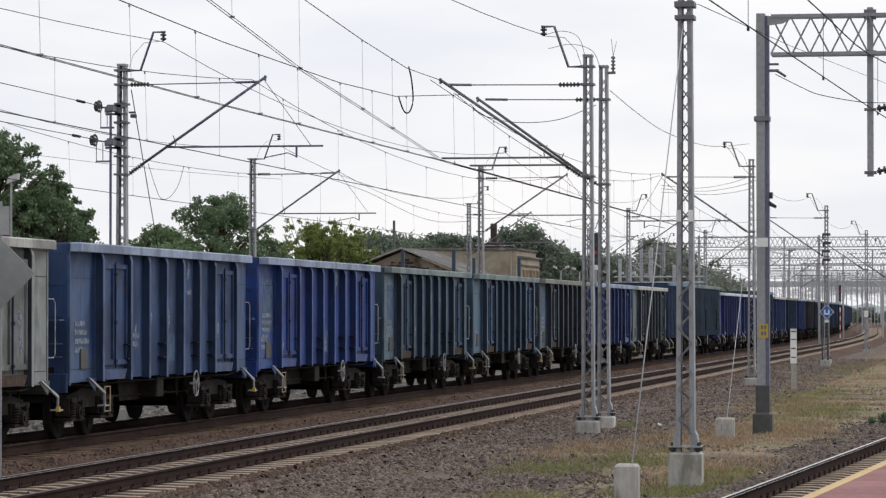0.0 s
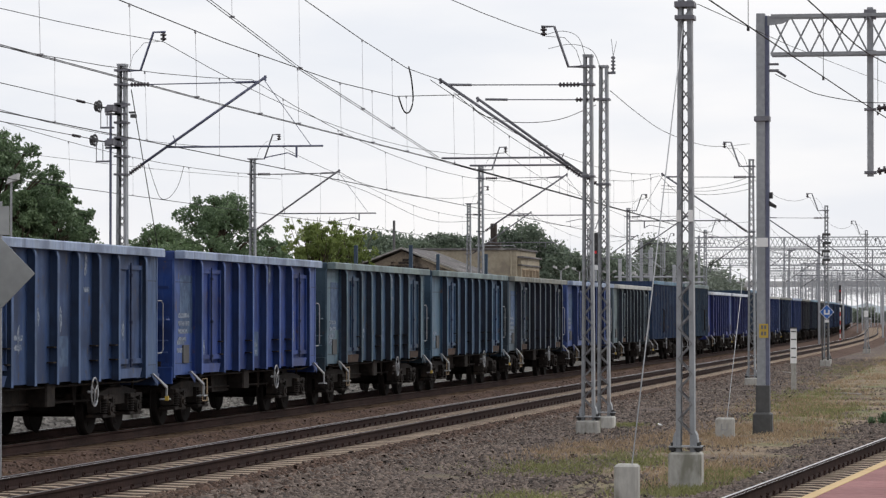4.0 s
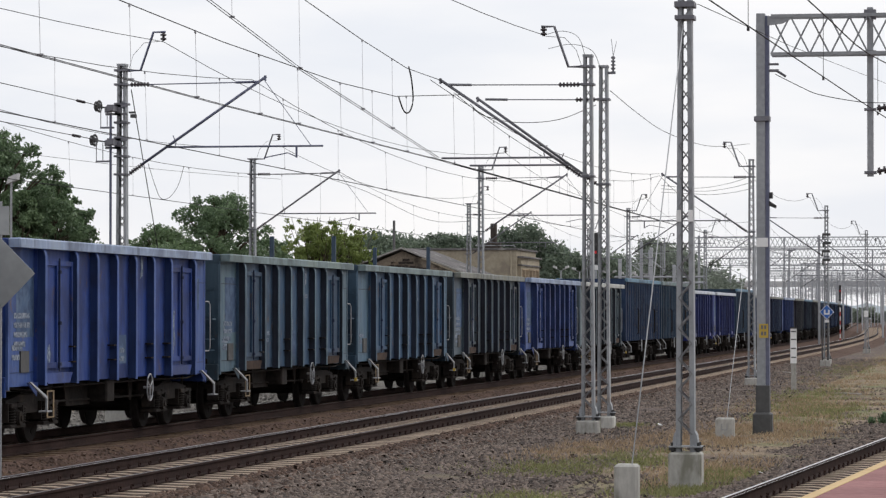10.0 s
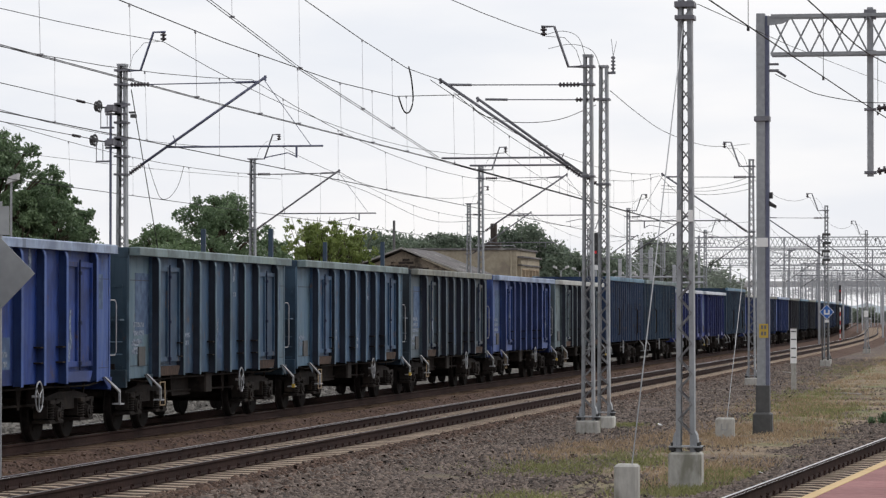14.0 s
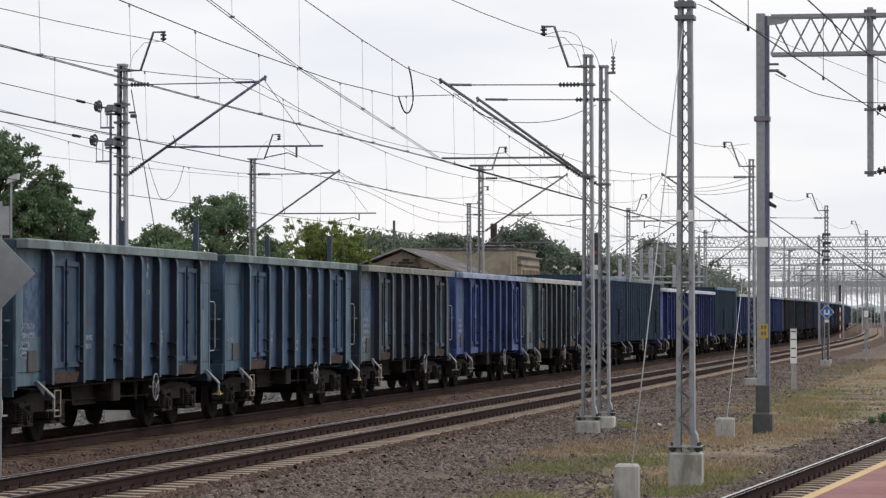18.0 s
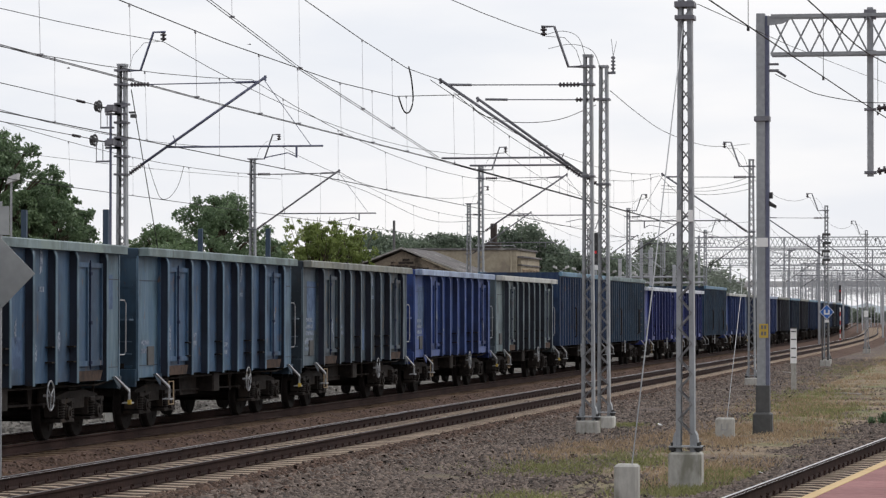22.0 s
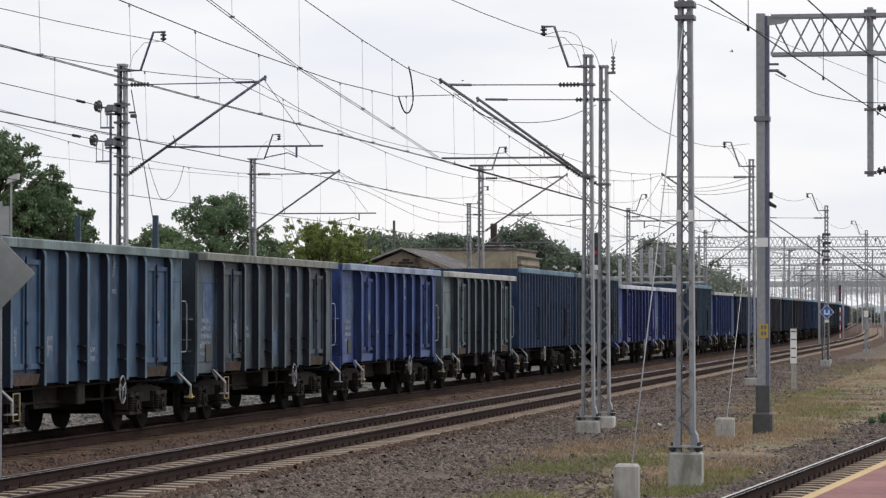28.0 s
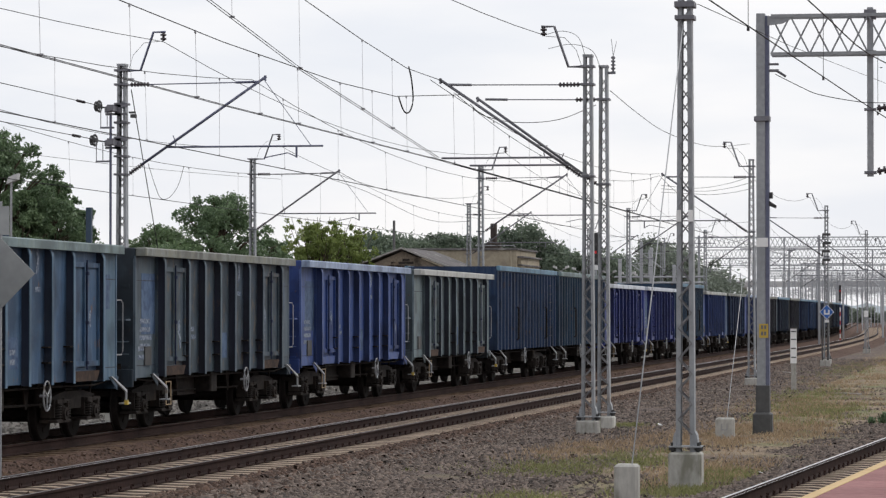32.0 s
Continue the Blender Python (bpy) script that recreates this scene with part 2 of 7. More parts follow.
# ---- shape building ----
class Shape:
    """Collects vertices and faces for one mesh."""

    def __init__(self):
        self.v, self.f = [], []

    def box(self, x0, x1, y0, y1, z0, z1):
        k = len(self.v)
        self.v += [(x0, y0, z0), (x1, y0, z0), (x1, y1, z0), (x0, y1, z0), (x0, y0, z1), (x1, y0, z1), (x1, y1, z1), (x0, y1, z1)]
        self.f += [(k, k + 3, k + 2, k + 1), (k + 4, k + 5, k + 6, k + 7), (k, k + 1, k + 5, k + 4), (k + 1, k + 2, k + 6, k + 5),
                   (k + 2, k + 3, k + 7, k + 6), (k + 3, k, k + 4, k + 7)]
        return self

    def block(self, x0, x1, y0, y1, z0, z1, c=0.02):
        """A box with chamfered top and upright edges."""
        k = len(self.v)

        def ring(i, z):
            return [(x0 + i + c, y0 + i, z), (x1 - i - c, y0 + i, z), (x1 - i, y0 + i + c, z), (x1 - i, y1 - i - c, z),
                    (x1 - i - c, y1 - i, z), (x0 + i + c, y1 - i, z), (x0 + i, y1 - i - c, z), (x0 + i, y0 + i + c, z)]
        self.v += ring(0, z0) + ring(0, z1 - c) + ring(c, z1)
        for r in (0, 8):
            for i in range(8):
                j = (i + 1) % 8
                self.f.append((k + r + i, k + r + j, k + r + 8 + j, k + r + 8 + i))
        self.f += [tuple(k + 7 - i for i in range(8)), tuple(k + 16 + i for i in range(8))]
        return self

    def tube(self, points, r, seg=8, closed=False):
        """A round bar along a line of points."""
        pts = [Vector(p) for p in points]
        k, n = len(self.v), len(pts)
        rs = r if isinstance(r, (list, tuple)) else [r] * n
        for i, p in enumerate(pts):
            a = pts[max(i - 1, 0)] if not closed else pts[(i - 1) % n]
            b = pts[min(i + 1, n - 1)] if not closed else pts[(i + 1) % n]
            d = (b - a).normalized()
            u = d.cross(Vector((0, 0, 1)) if abs(d.z) < 0.9 else Vector((1, 0, 0))).normalized()
            w = d.cross(u)
            for s in range(seg):
                q = 2 * math.pi * s / seg
                self.v.append(tuple(p + rs[i] * (math.cos(q) * u + math.sin(q) * w)))
        for i in range(n if closed else n - 1):
            a, b = k + i * seg, k + ((i + 1) % n) * seg
            for s in range(seg):
                t = (s + 1) % seg
                self.f.append((a + s, b + s, b + t, a + t))
        if not closed:
            self.f += [tuple(k + s for s in range(seg)), tuple(k + (n - 1) * seg + seg - 1 - s for s in range(seg))]
        return self

    def bar(self, a, b, w, h):
        """A square bar from a to b, w wide and h high."""
        a, b = Vector(a), Vector(b)
        d = (b - a).normalized()
        u = d.cross(Vector((0, 0, 1)) if abs(d.z) < 0.95 else Vector((0, 1, 0))).normalized() * (w / 2)
        n = u.cross(d).normalized() * (h / 2)
        k = len(self.v)
        for p in (a, b):
            self.v += [tuple(p - u - n), tuple(p + u - n), tuple(p + u + n), tuple(p - u + n)]
        self.f += [(k, k + 1, k + 2, k + 3), (k + 7, k + 6, k + 5, k + 4)]
        for i in range(4):
            j = (i + 1) % 4
            self.f.append((k + i, k + 4 + i, k + 4 + j, k + j))
        return self

    def taper(self, x0, x1, low, z0, high, z1):
        """A box whose y range goes from low at z0 to high at z1."""
        k = len(self.v)
        for (a, b), z in ((sorted(low), z0), (sorted(high), z1)):
            self.v += [(x0, a, z), (x1, a, z), (x1, b, z), (x0, b, z)]
        self.f += [(k, k + 3, k + 2, k + 1), (k + 4, k + 5, k + 6, k + 7), (k, k + 1, k + 5, k + 4), (k + 1, k + 2, k + 6, k + 5),
                   (k + 2, k + 3, k + 7, k + 6), (k + 3, k, k + 4, k + 7)]
        return self

    def prism(self, ring, lift):
        """A flat outline carried along lift."""
        k, n = len(self.v), len(ring)
        lift = Vector(lift)
        self.v += [tuple(p) for p in ring] + [tuple(Vector(p) + lift) for p in ring]
        self.f += [tuple(range(k + n - 1, k - 1, -1)), tuple(range(k + n, k + 2 * n))]
        for i in range(n):
            j = (i + 1) % n
            self.f.append((k + i, k + j, k + n + j, k + n + i))
        return self

    def disc(self, centre, axis, r, thick, seg=20):
        a = Vector(axis).normalized() * (thick / 2)
        c = Vector(centre)
        return self.tube([c - a, c + a], r, seg)

    def ribbed(self, a, b, r, count):
        """A long insulator: a core with sheds."""
        a, b = Vector(a), Vector(b)
        self.tube([a, b], r * 0.45, 8)
        for i in range(count):
            self.disc(a.lerp(b, (i + 0.5) / count), b - a, r, (b - a).length / count * 0.45, 10)
        return self

    def mesh(self, name, mat, smooth=False):
        me = bpy.data.meshes.new(name)
        me.from_pydata(self.v, [], self.f)
        me.materials.append(mat)
        if smooth:
            me.polygons.foreach_set("use_smooth", [len(f) == 4 for f in self.f])
        me.update()
        return me


def part(name, shape, mat, parent, label="", smooth=False, at=None):
    me = shape if isinstance(shape, bpy.types.Mesh) else shape.mesh(name, mat, smooth)
    ob = new(name, me)
    ob.parent = parent
    if at is not None:
        ob.matrix_basis = at
    return tagged(ob, label)


def thing(name, label, category, group="", at=None, kind=""):
    ob = tagged(new(name), label, category, group, kind)
    if at is not None:
        ob.matrix_basis = at
    return ob


def single(name, shape, mat, label, category, group="", kind="", smooth=False, at=None):
    ob = tagged(new(name, shape.mesh(name, mat, smooth)), label, category, group, kind)
    if at is not None:
        ob.matrix_basis = at
    return ob


# ---- the lines of the tracks: straight, then a wide bend to the left ----
BEND_AT, BEND_END, BEND_R = 205.0, 400.0, 5200.0
MAIN_Y, NEAR_Y = 16.6, 12.04


def on_line(s, y0):
    """Place and heading (degrees) at s metres along a line that starts at y0."""
    if s <= BEND_AT:
        return s, y0, 0.0
    r = BEND_R - (y0 - MAIN_Y)
    a = (min(s, BEND_END) - BEND_AT) / BEND_R
    more = max(0.0, s - BEND_END)
    return BEND_AT + r * math.sin(a) + more * math.cos(a), y0 + r * (1 - math.cos(a)) + more * math.sin(a), math.degrees(a)


def line_pose(s, y0, off=0.0, z=0.0):
    x, y, h = on_line(s, y0)
    a = radians(h)
    return pose(x - off * math.sin(a), y + off * math.cos(a), z, 0, 0, h)


# the platform line, about 3.6 degrees off the main lines
def side_line(x, off=0.0):
    return x, 2.42 - 0.0634 * (x - 37.66) + off


SIDE_TURN = -3.63


# ---- ground ----
def ground_material():
    m = bpy.data.materials.new("trackside_ground")
    m.use_nodes = True
    n, l = m.node_tree.nodes, m.node_tree.links
    b = n["Principled BSDF"]
    b.inputs["Roughness"].default_value = 0.95
    tc = n.new("ShaderNodeTexCoord")

    def tex(scale, detail, stretch=(1, 1, 1)):
        mp = n.new("ShaderNodeMapping")
        mp.inputs["Scale"].default_value = stretch
        l.new(tc.outputs["Object"], mp.inputs["Vector"])
        t = n.new("ShaderNodeTexNoise")
        t.inputs["Scale"].default_value, t.inputs["Detail"].default_value = scale, detail
        l.new(mp.outputs["Vector"], t.inputs["Vector"])
        return t.outputs["Fac"]

    def ramp(fac, lo, hi, a, c):
        r = n.new("ShaderNodeValToRGB")
        r.color_ramp.elements[0].position, r.color_ramp.elements[1].position = lo, hi
        r.color_ramp.elements[0].color, r.color_ramp.elements[1].color = (*a, 1), (*c, 1)
        l.new(fac, r.inputs["Fac"])
        return r.outputs["Color"]

    def mix(fac, a, c):
        mx = n.new("ShaderNodeMix")
        mx.data_type = "RGBA"
        l.new(fac, mx.inputs["Factor"])
        l.new(a, mx.inputs["A"])
        l.new(c, mx.inputs["B"])
        return mx.outputs["Result"]

    fine = tex(9, 9)
    gravel = ramp(tex(26, 4), 0.3, 0.7, (0.024, 0.018, 0.015), (0.168, 0.118, 0.100))
    dry = ramp(fine, 0.3, 0.7, (0.10, 0.071, 0.044), (0.34, 0.255, 0.165))
    green = ramp(fine, 0.3, 0.7, (0.064, 0.071, 0.026), (0.215, 0.21, 0.09))
    grass = mix(ramp(tex(0.35, 5), 0.44, 0.62, (0, 0, 0), (1, 1, 1)), dry, green)
    # gravel beside the ballast, turf further off
    sep = n.new("ShaderNodeSeparateXYZ")
    l.new(tc.outputs["Object"], sep.inputs["Vector"])
    band = n.new("ShaderNodeMapRange")
    band.inputs["From Min"].default_value, band.inputs["From Max"].default_value = 6.2, 8.2
    l.new(sep.outputs["Y"], band.inputs["Value"])
    wob = n.new("ShaderNodeMath")
    wob.operation = "MULTIPLY_ADD"
    wob.inputs[1].default_value, wob.inputs[2].default_value = 3.2, -1.6
    l.new(tex(0.5, 4), wob.inputs[0])
    add = n.new("ShaderNodeMath")
    l.new(band.outputs["Result"], add.inputs[0])
    l.new(wob.outputs["Value"], add.inputs[1])
    # and gravel along the platform line
    away = n.new("ShaderNodeMath")
    away.operation = "MULTIPLY_ADD"
    away.inputs[1].default_value, away.inputs[2].default_value = 0.0634, -4.81 - 2.9
    l.new(sep.outputs["X"], away.inputs[0])
    dist = n.new("ShaderNodeMath")
    l.new(away.outputs["Value"], dist.inputs[0])
    l.new(sep.outputs["Y"], dist.inputs[1])
    near = n.new("ShaderNodeMapRange")
    near.inputs["From Min"].default_value, near.inputs["From Max"].default_value = -0.8, 0.9
    near.inputs["To Min"].default_value, near.inputs["To Max"].default_value = 1.0, 0.0
    l.new(dist.outputs["Value"], near.inputs["Value"])
    nadd = n.new("ShaderNodeMath")
    l.new(near.outputs["Result"], nadd.inputs[0])
    l.new(wob.outputs["Value"], nadd.inputs[1])
    most = n.new("ShaderNodeMath")
    most.operation = "MAXIMUM"
    l.new(add.outputs["Value"], most.inputs[0])
    l.new(nadd.outputs["Value"], most.inputs[1])
    cl = n.new("ShaderNodeClamp")
    l.new(most.outputs["Value"], cl.inputs["Value"])
    l.new(mix(cl.outputs["Result"], grass, gravel), b.inputs["Base Color"])
    bp = n.new("ShaderNodeBump")
    bp.inputs["Strength"].default_value, bp.inputs["Distance"].default_value = 0.6, 0.04
    l.new(tex(22, 5), bp.inputs["Height"])
    l.new(bp.outputs["Normal"], b.inputs["Normal"])
    return m


GROUND_Z = -0.42
GROUND = ground_material()


def build_ground():
    xs = [-1500, -200, -30] + [i * 0.8 for i in range(20, 190)] + [160, 180, 220, 300, 450, 700, 1100, 1800, 3500]
    ys = [-3000, -600, -100, -20] + [i * 0.6 - 6 for i in range(0, 30)] + [13, 16, 20, 30, 60, 150, 600, 3000]
    v, f = [], []
    for x in xs:
        for y in ys:
            near = 20 < x < 150 and -5 < y < 11
            z = GROUND_Z + (0.07 * noise.noise(Vector((x * 0.35, y * 0.5, 1))) + 0.03 * noise.noise(Vector((x * 1.3, y * 1.7, 4))) if near else 0)
            v.append((x, y, z))
    ny = len(ys)
    for i in range(len(xs) - 1):
        for j in range(ny - 1):
            f.append((i * ny + j, (i + 1) * ny + j, (i + 1) * ny + j + 1, i * ny + j + 1))
    s = Shape()
    s.v, s.f = v, f
    single("ground", s, GROUND, "uneven trackside ground of dry grass, turf and gravel", "ground", kind="structure", smooth=True)


BALLAST = material("brown_ballast", (0.044, 0.027, 0.022), (0.155, 0.101, 0.081), 0.95, 0, 24, 1.2, 0.9,
                   dirt=(0.12, 0.078, 0.05), dirt_at=0.6)


PALE_BALLAST = material("pale_grey_ballast", (0.05, 0.046, 0.04), (0.30, 0.28, 0.25), 0.95, 0, 9, 1.2, 0.9)
CRIB = material("dark_crib_ballast", (0.022, 0.016, 0.013), (0.085, 0.060, 0.047), 0.95, 0, 24, 1.2, 0.9)


def stone_material(name, dark, light):
    """Broken stone: every lump has its own tone."""
    m = bpy.data.materials.new(name)
    m.use_nodes = True
    n, l = m.node_tree.nodes, m.node_tree.links
    geo, r, tx = n.new("ShaderNodeNewGeometry"), n.new("ShaderNodeValToRGB"), n.new("ShaderNodeTexNoise")
    tc, av = n.new("ShaderNodeTexCoord"), n.new("ShaderNodeMath")
    tx.inputs["Scale"].default_value, tx.inputs["Detail"].default_value = 0.8, 6
    av.operation = "MULTIPLY_ADD"
    av.inputs[1].default_value = 0.6
    l.new(tc.outputs["Object"], tx.inputs["Vector"])
    l.new(geo.outputs["Random Per Island"], av.inputs[0])
    sc = n.new("ShaderNodeMath")
    sc.operation = "MULTIPLY"
    sc.inputs[1].default_value = 0.4
    l.new(tx.outputs["Fac"], sc.inputs[0])
    l.new(sc.outputs["Value"], av.inputs[2])
    r.color_ramp.elements[0].color, r.color_ramp.elements[1].color = (*dark, 1), (*light, 1)
    r.color_ramp.elements[0].position, r.color_ramp.elements[1].position = 0.15, 0.95
    l.new(av.outputs["Value"], r.inputs["Fac"])
    l.new(r.outputs["Color"], n["Principled BSDF"].inputs["Base Color"])
    n["Principled BSDF"].inputs["Roughness"].default_value = 0.9
    return m


STONE = stone_material("ballast_stone", (0.024, 0.0185, 0.016), (0.240, 0.186, 0.155))
PALE_STONE = stone_material("pale_grey_stone", (0.05, 0.045, 0.04), (0.38, 0.355, 0.32))
BROWN_STONE = stone_material("rust_brown_stone", (0.022, 0.012, 0.009), (0.158, 0.098, 0.070))


def bed(y0, half, foot, s0, s1, top, label, mat=None):
    """A ballast bed: a sheet with a flat top and sloping shoulders, along a line."""
    s = Shape()
    prof = [(-foot, GROUND_Z - 0.1), (-half, top), (-half * 0.5, top + 0.0), (half * 0.5, top), (half, top), (foot, GROUND_Z - 0.1)]
    steps = [s0 + i * 1.5 for i in range(int((min(s1, 140) - s0) / 1.5))] + [i for i in range(140, int(s1), 12)]
    for st in steps:
        x, y, h = on_line(st, y0)
        for o, z in prof:
            w = 0.05 * noise.noise(Vector((st * 0.8, o * 1.5, y0)))
            s.v.append((x - o * math.sin(radians(h)), y + o + w, z + 0.5 * w))
    n = len(prof)
    for i in range(len(steps) - 1):
        for j in range(n - 1):
            s.f.append((i * n + j, (i + 1) * n + j, (i + 1) * n + j + 1, i * n + j + 1))
    return single("ballast_bed", s, mat or BALLAST, label, "ballast", kind="structure", smooth=True)


RAIL_PROFILE = [(-0.075, -0.172), (0.075, -0.172), (0.075, -0.160), (0.012, -0.140), (0.010, -0.045), (0.036, -0.030), (0.036, -0.006),
                (0.030, 0.0), (-0.030, 0.0), (-0.036, -0.006), (-0.036, -0.030), (-0.010, -0.045), (-0.012, -0.140), (-0.075, -0.160)]


# the worn face: round the inner edge of the head and over its top
CROWN = [(-0.0375, -0.016), (-0.033, -0.008), (-0.020, -0.003), (-0.006, 0.0005), (0.010, 0.003), (0.030, 0.001)]


def sweep_rail(name, points, parent, head, label, side=1):
    """A rail: rusty web and foot, with the running face as a part of its own."""
    s, top = Shape(), Shape()
    n = len(RAIL_PROFILE)
    for i, (x, y, h) in enumerate(points):
        a = radians(h)
        for o, z in RAIL_PROFILE:
            s.v.append((x - o * math.sin(a), y + o * math.cos(a), z))
        for o, z in CROWN:
            top.v.append((x - side * o * math.sin(a), y + side * o * math.cos(a), z))
        if i:
            for j in range(n):
                k = (j + 1) % n
                s.f.append(((i - 1) * n + j, i * n + j, i * n + k, (i - 1) * n + k))
            for j in range(5):
                top.f.append(((i - 1) * 6 + j, i * 6 + j, i * 6 + j + 1, (i - 1) * 6 + j + 1))
    rail = part(name, s, RUST, parent, label)
    part("running_face", top, head, rail, smooth=True)
    return rail


def build_tracks():
    bed(MAIN_Y, 1.35, 2.4, -20, 900, -0.197, "brown stone ballast under the freight line")
    bed(NEAR_Y, 1.32, 3.2, -20, 900, -0.225, "brown stone ballast under the empty line")
    bed(23.0, 1.9, 3.7, -20, 900, -0.21, "pale grey stone ballast under the far line", PALE_BALLAST)
    for y0, head, label in ((MAIN_Y, RAILTOP, "railway track under the freight train"), (NEAR_Y, RAILTOP, "empty railway track on concrete sleepers"),
                            (23.0, RAILGREY, "railway track beyond the freight train")):
        t = thing("railway_track", label, "railway track", "railway tracks", kind="structure")
        TRACKS.append(t)
        for o in (-0.753, 0.753):
            pts = []
            for st in [-20, 20, 60, 100, 150, 200] + list(range(212, 900, 12)):
                x, y, h = on_line(st, y0)
                pts.append((x - o * math.sin(radians(h)), y + o * math.cos(radians(h)), h))
            sweep_rail("rail", pts, t, head if o > 0 else RAILGREY, "rusty rail with a worn running face", 1 if o > 0 else -1)
    t = thing("railway_track", "platform track with a bright rail on concrete sleepers", "railway track", "railway tracks", kind="structure")
    TRACKS.append(t)
    for o in (-0.753, 0.753):
        sweep_rail("rail", [(*side_line(x, o), SIDE_TURN) for x in (-30, 40, 110, 300)], t, RAILTOP, "rusty rail with a bright running face", 1 if o > 0 else -1)
    s = Shape()
    for i in range(120):
        x = 10 + i * 2.0
        for o, z in ((-2.4, GROUND_Z - 0.1), (-1.6, -0.22), (1.6, -0.22), (2.6, GROUND_Z - 0.1)):
            s.v.append((x, side_line(x, o)[1] + 0.05 * noise.noise(Vector((x, o, 0))), z))
    for i in range(119):
        for j in range(3):
            s.f.append((i * 4 + j, i * 4 + 4 + j, i * 4 + 5 + j, i * 4 + 1 + j))
    single("ballast_bed", s, BALLAST, "brown stone ballast under the platform track", "ballast", kind="structure", smooth=True)


TRACKS = []
build_ground()
build_tracks()


def build_platform():
    p = thing("platform", "station platform with red paving and a yellow edge line", "platform", kind="structure",
              at=pose(*side_line(0, -1.79), 0, 0, 0, SIDE_TURN))
    part("wall", Shape().box(-30, 120, -7, -0.06, -0.6, 0.655), CONCRETE, p, "concrete platform wall")
    slab = Shape().block(0.004, 0.996, -1.0, 0.0, 0.66, 0.752, 0.007).mesh("edge_slab", PAVING)
    for i in range(24):
        part("edge_slab", slab, PAVING, p, "red edge slab", at=pose(18 + i, 0, 0))
    part("edge_kerb", Shape().box(-30, 18, -1.0, 0.0, 0.66, 0.752).box(42, 120, -1.0, 0.0, 0.66, 0.752), PAVING, p, "red edge slabs further along")
    part("edge_line", Shape().box(-30, 120, -0.088, 0.004, 0.70, 0.757), EDGE_LINE, p, "worn ochre edge line")
    part("paving_bed", Shape().box(-30, 120, -7, -1.0, 0.69, 0.745), CONCRETE, p)
    block = Shape().block(0.004, 0.496, 0.004, 0.496, 0, 0.014, 0.004).mesh("paving_block", PAVING)
    for i in range(26):
        for j in range(1, 4):
            part("paving_block", block, PAVING, p, at=pose(26 + i * 0.5, -1.0 - j * 0.5, 0.744))
    part("paving", Shape().box(-30, 26, -7, -1.0, 0.745, 0.757).box(39, 120, -7, -1.0, 0.745, 0.757).box(26, 39, -7, -2.5, 0.745, 0.757), PAVING, p,
         "red paving")


build_platform()


# ---- the freight train ----
HALF, WALL = 1.50, 1.36          # outer face of ribs and of the side plates, from the middle
TOP, SILL = 3.31, 0.97           # top rail, lower edge of the sides
LEN = 12.80                      # body
INSET, PANEL = 0.06, 5.0         # the end panels lie a little deeper, from here on
DEEP = WALL - INSET
PITCH = 14.04                    # wagon to wagon
RIBS = [-4.95, -3.13, -1.88, -0.63, 0.62, 1.87, 3.12, 4.94]

KIT = {}


def kit(key, make):
    if key not in KIT:
        KIT[key] = make()
    return KIT[key]


def rib_mesh(side):
    """A pressed upright: deep at the sill, tapering in under the top rail."""
    s = Shape()
    y0, y1 = side * (WALL - 0.01), side * HALF
    y1 -= side * 0.012
    prof = [(y0, 0.0), (y1, 0.0), (y1, 2.06), (y0 + (y1 - y0) * 0.6, 2.175), (y0, 2.175)]
    s.prism([(-0.035, y, SILL + 0.01 + z) for y, z in prof], (0.07, 0, 0))
    return s.mesh("rib", UNDER)


def flange_mesh(side):
    """The outer strap of an upright, bent in under the top rail."""
    s = Shape()
    y0, y1 = side * (WALL + 0.03), side * HALF
    t = side * 0.012
    d = y1 - y0
    prof = [(y1 - t, 0.0), (y1, 0.0), (y1, 2.07), (y1 - 0.12 * d, 2.13), (y1 - 0.4 * d, 2.19), (y1 - 0.4 * d - t, 2.19), (y1 - 0.12 * d - t, 2.125), (y1 - t, 2.065)]
    s.prism([(-0.055, y, SILL + z) for y, z in prof], (0.11, 0, 0))
    return s.mesh("flange", UNDER)


def leaf_mesh():
    s = Shape().box(-0.40, 0.40, -WALL - 0.035, -WALL + 0.0, 1.24, 2.98)
    for x in (-0.40, 0.34):
        s.box(x, x + 0.06, -WALL - 0.075, -WALL - 0.035, 1.24, 2.98)
    s.box(-0.34, 0.34, -WALL - 0.07, -WALL - 0.035, 2.90, 2.98).box(-0.34, 0.34, -WALL - 0.07, -WALL - 0.035, 1.24, 1.33)
    return s.mesh("door_leaf", UNDER)


def lock_mesh():
    s = Shape().tube([(0, -HALF + 0.05, 1.18), (0, -HALF + 0.05, 3.02)], 0.014, 6)
    return s.mesh("lock_bar", UNDER)


def step_mesh():
    s = Shape().prism([(-0.50, -HALF + 0.06, 1.04), (-0.42, -HALF + 0.06, 1.04), (0.02, -HALF - 0.08, 0.80), (0.02, -HALF - 0.08, 0.56), (-0.02, -HALF - 0.08, 0.56), (-0.02, -HALF - 0.08, 0.76)], (0, 0.03, 0))
    s.box(-0.02, 0.26, -HALF - 0.08, -HALF + 0.06, 0.55, 0.575)
    return s.mesh("foot_step", HANDLE)


def tip_mesh():
    return Shape().box(-0.03, 0.03, -HALF - 0.10, -HALF - 0.04, 0.54, 0.62).mesh("step_tip", YELLOW)


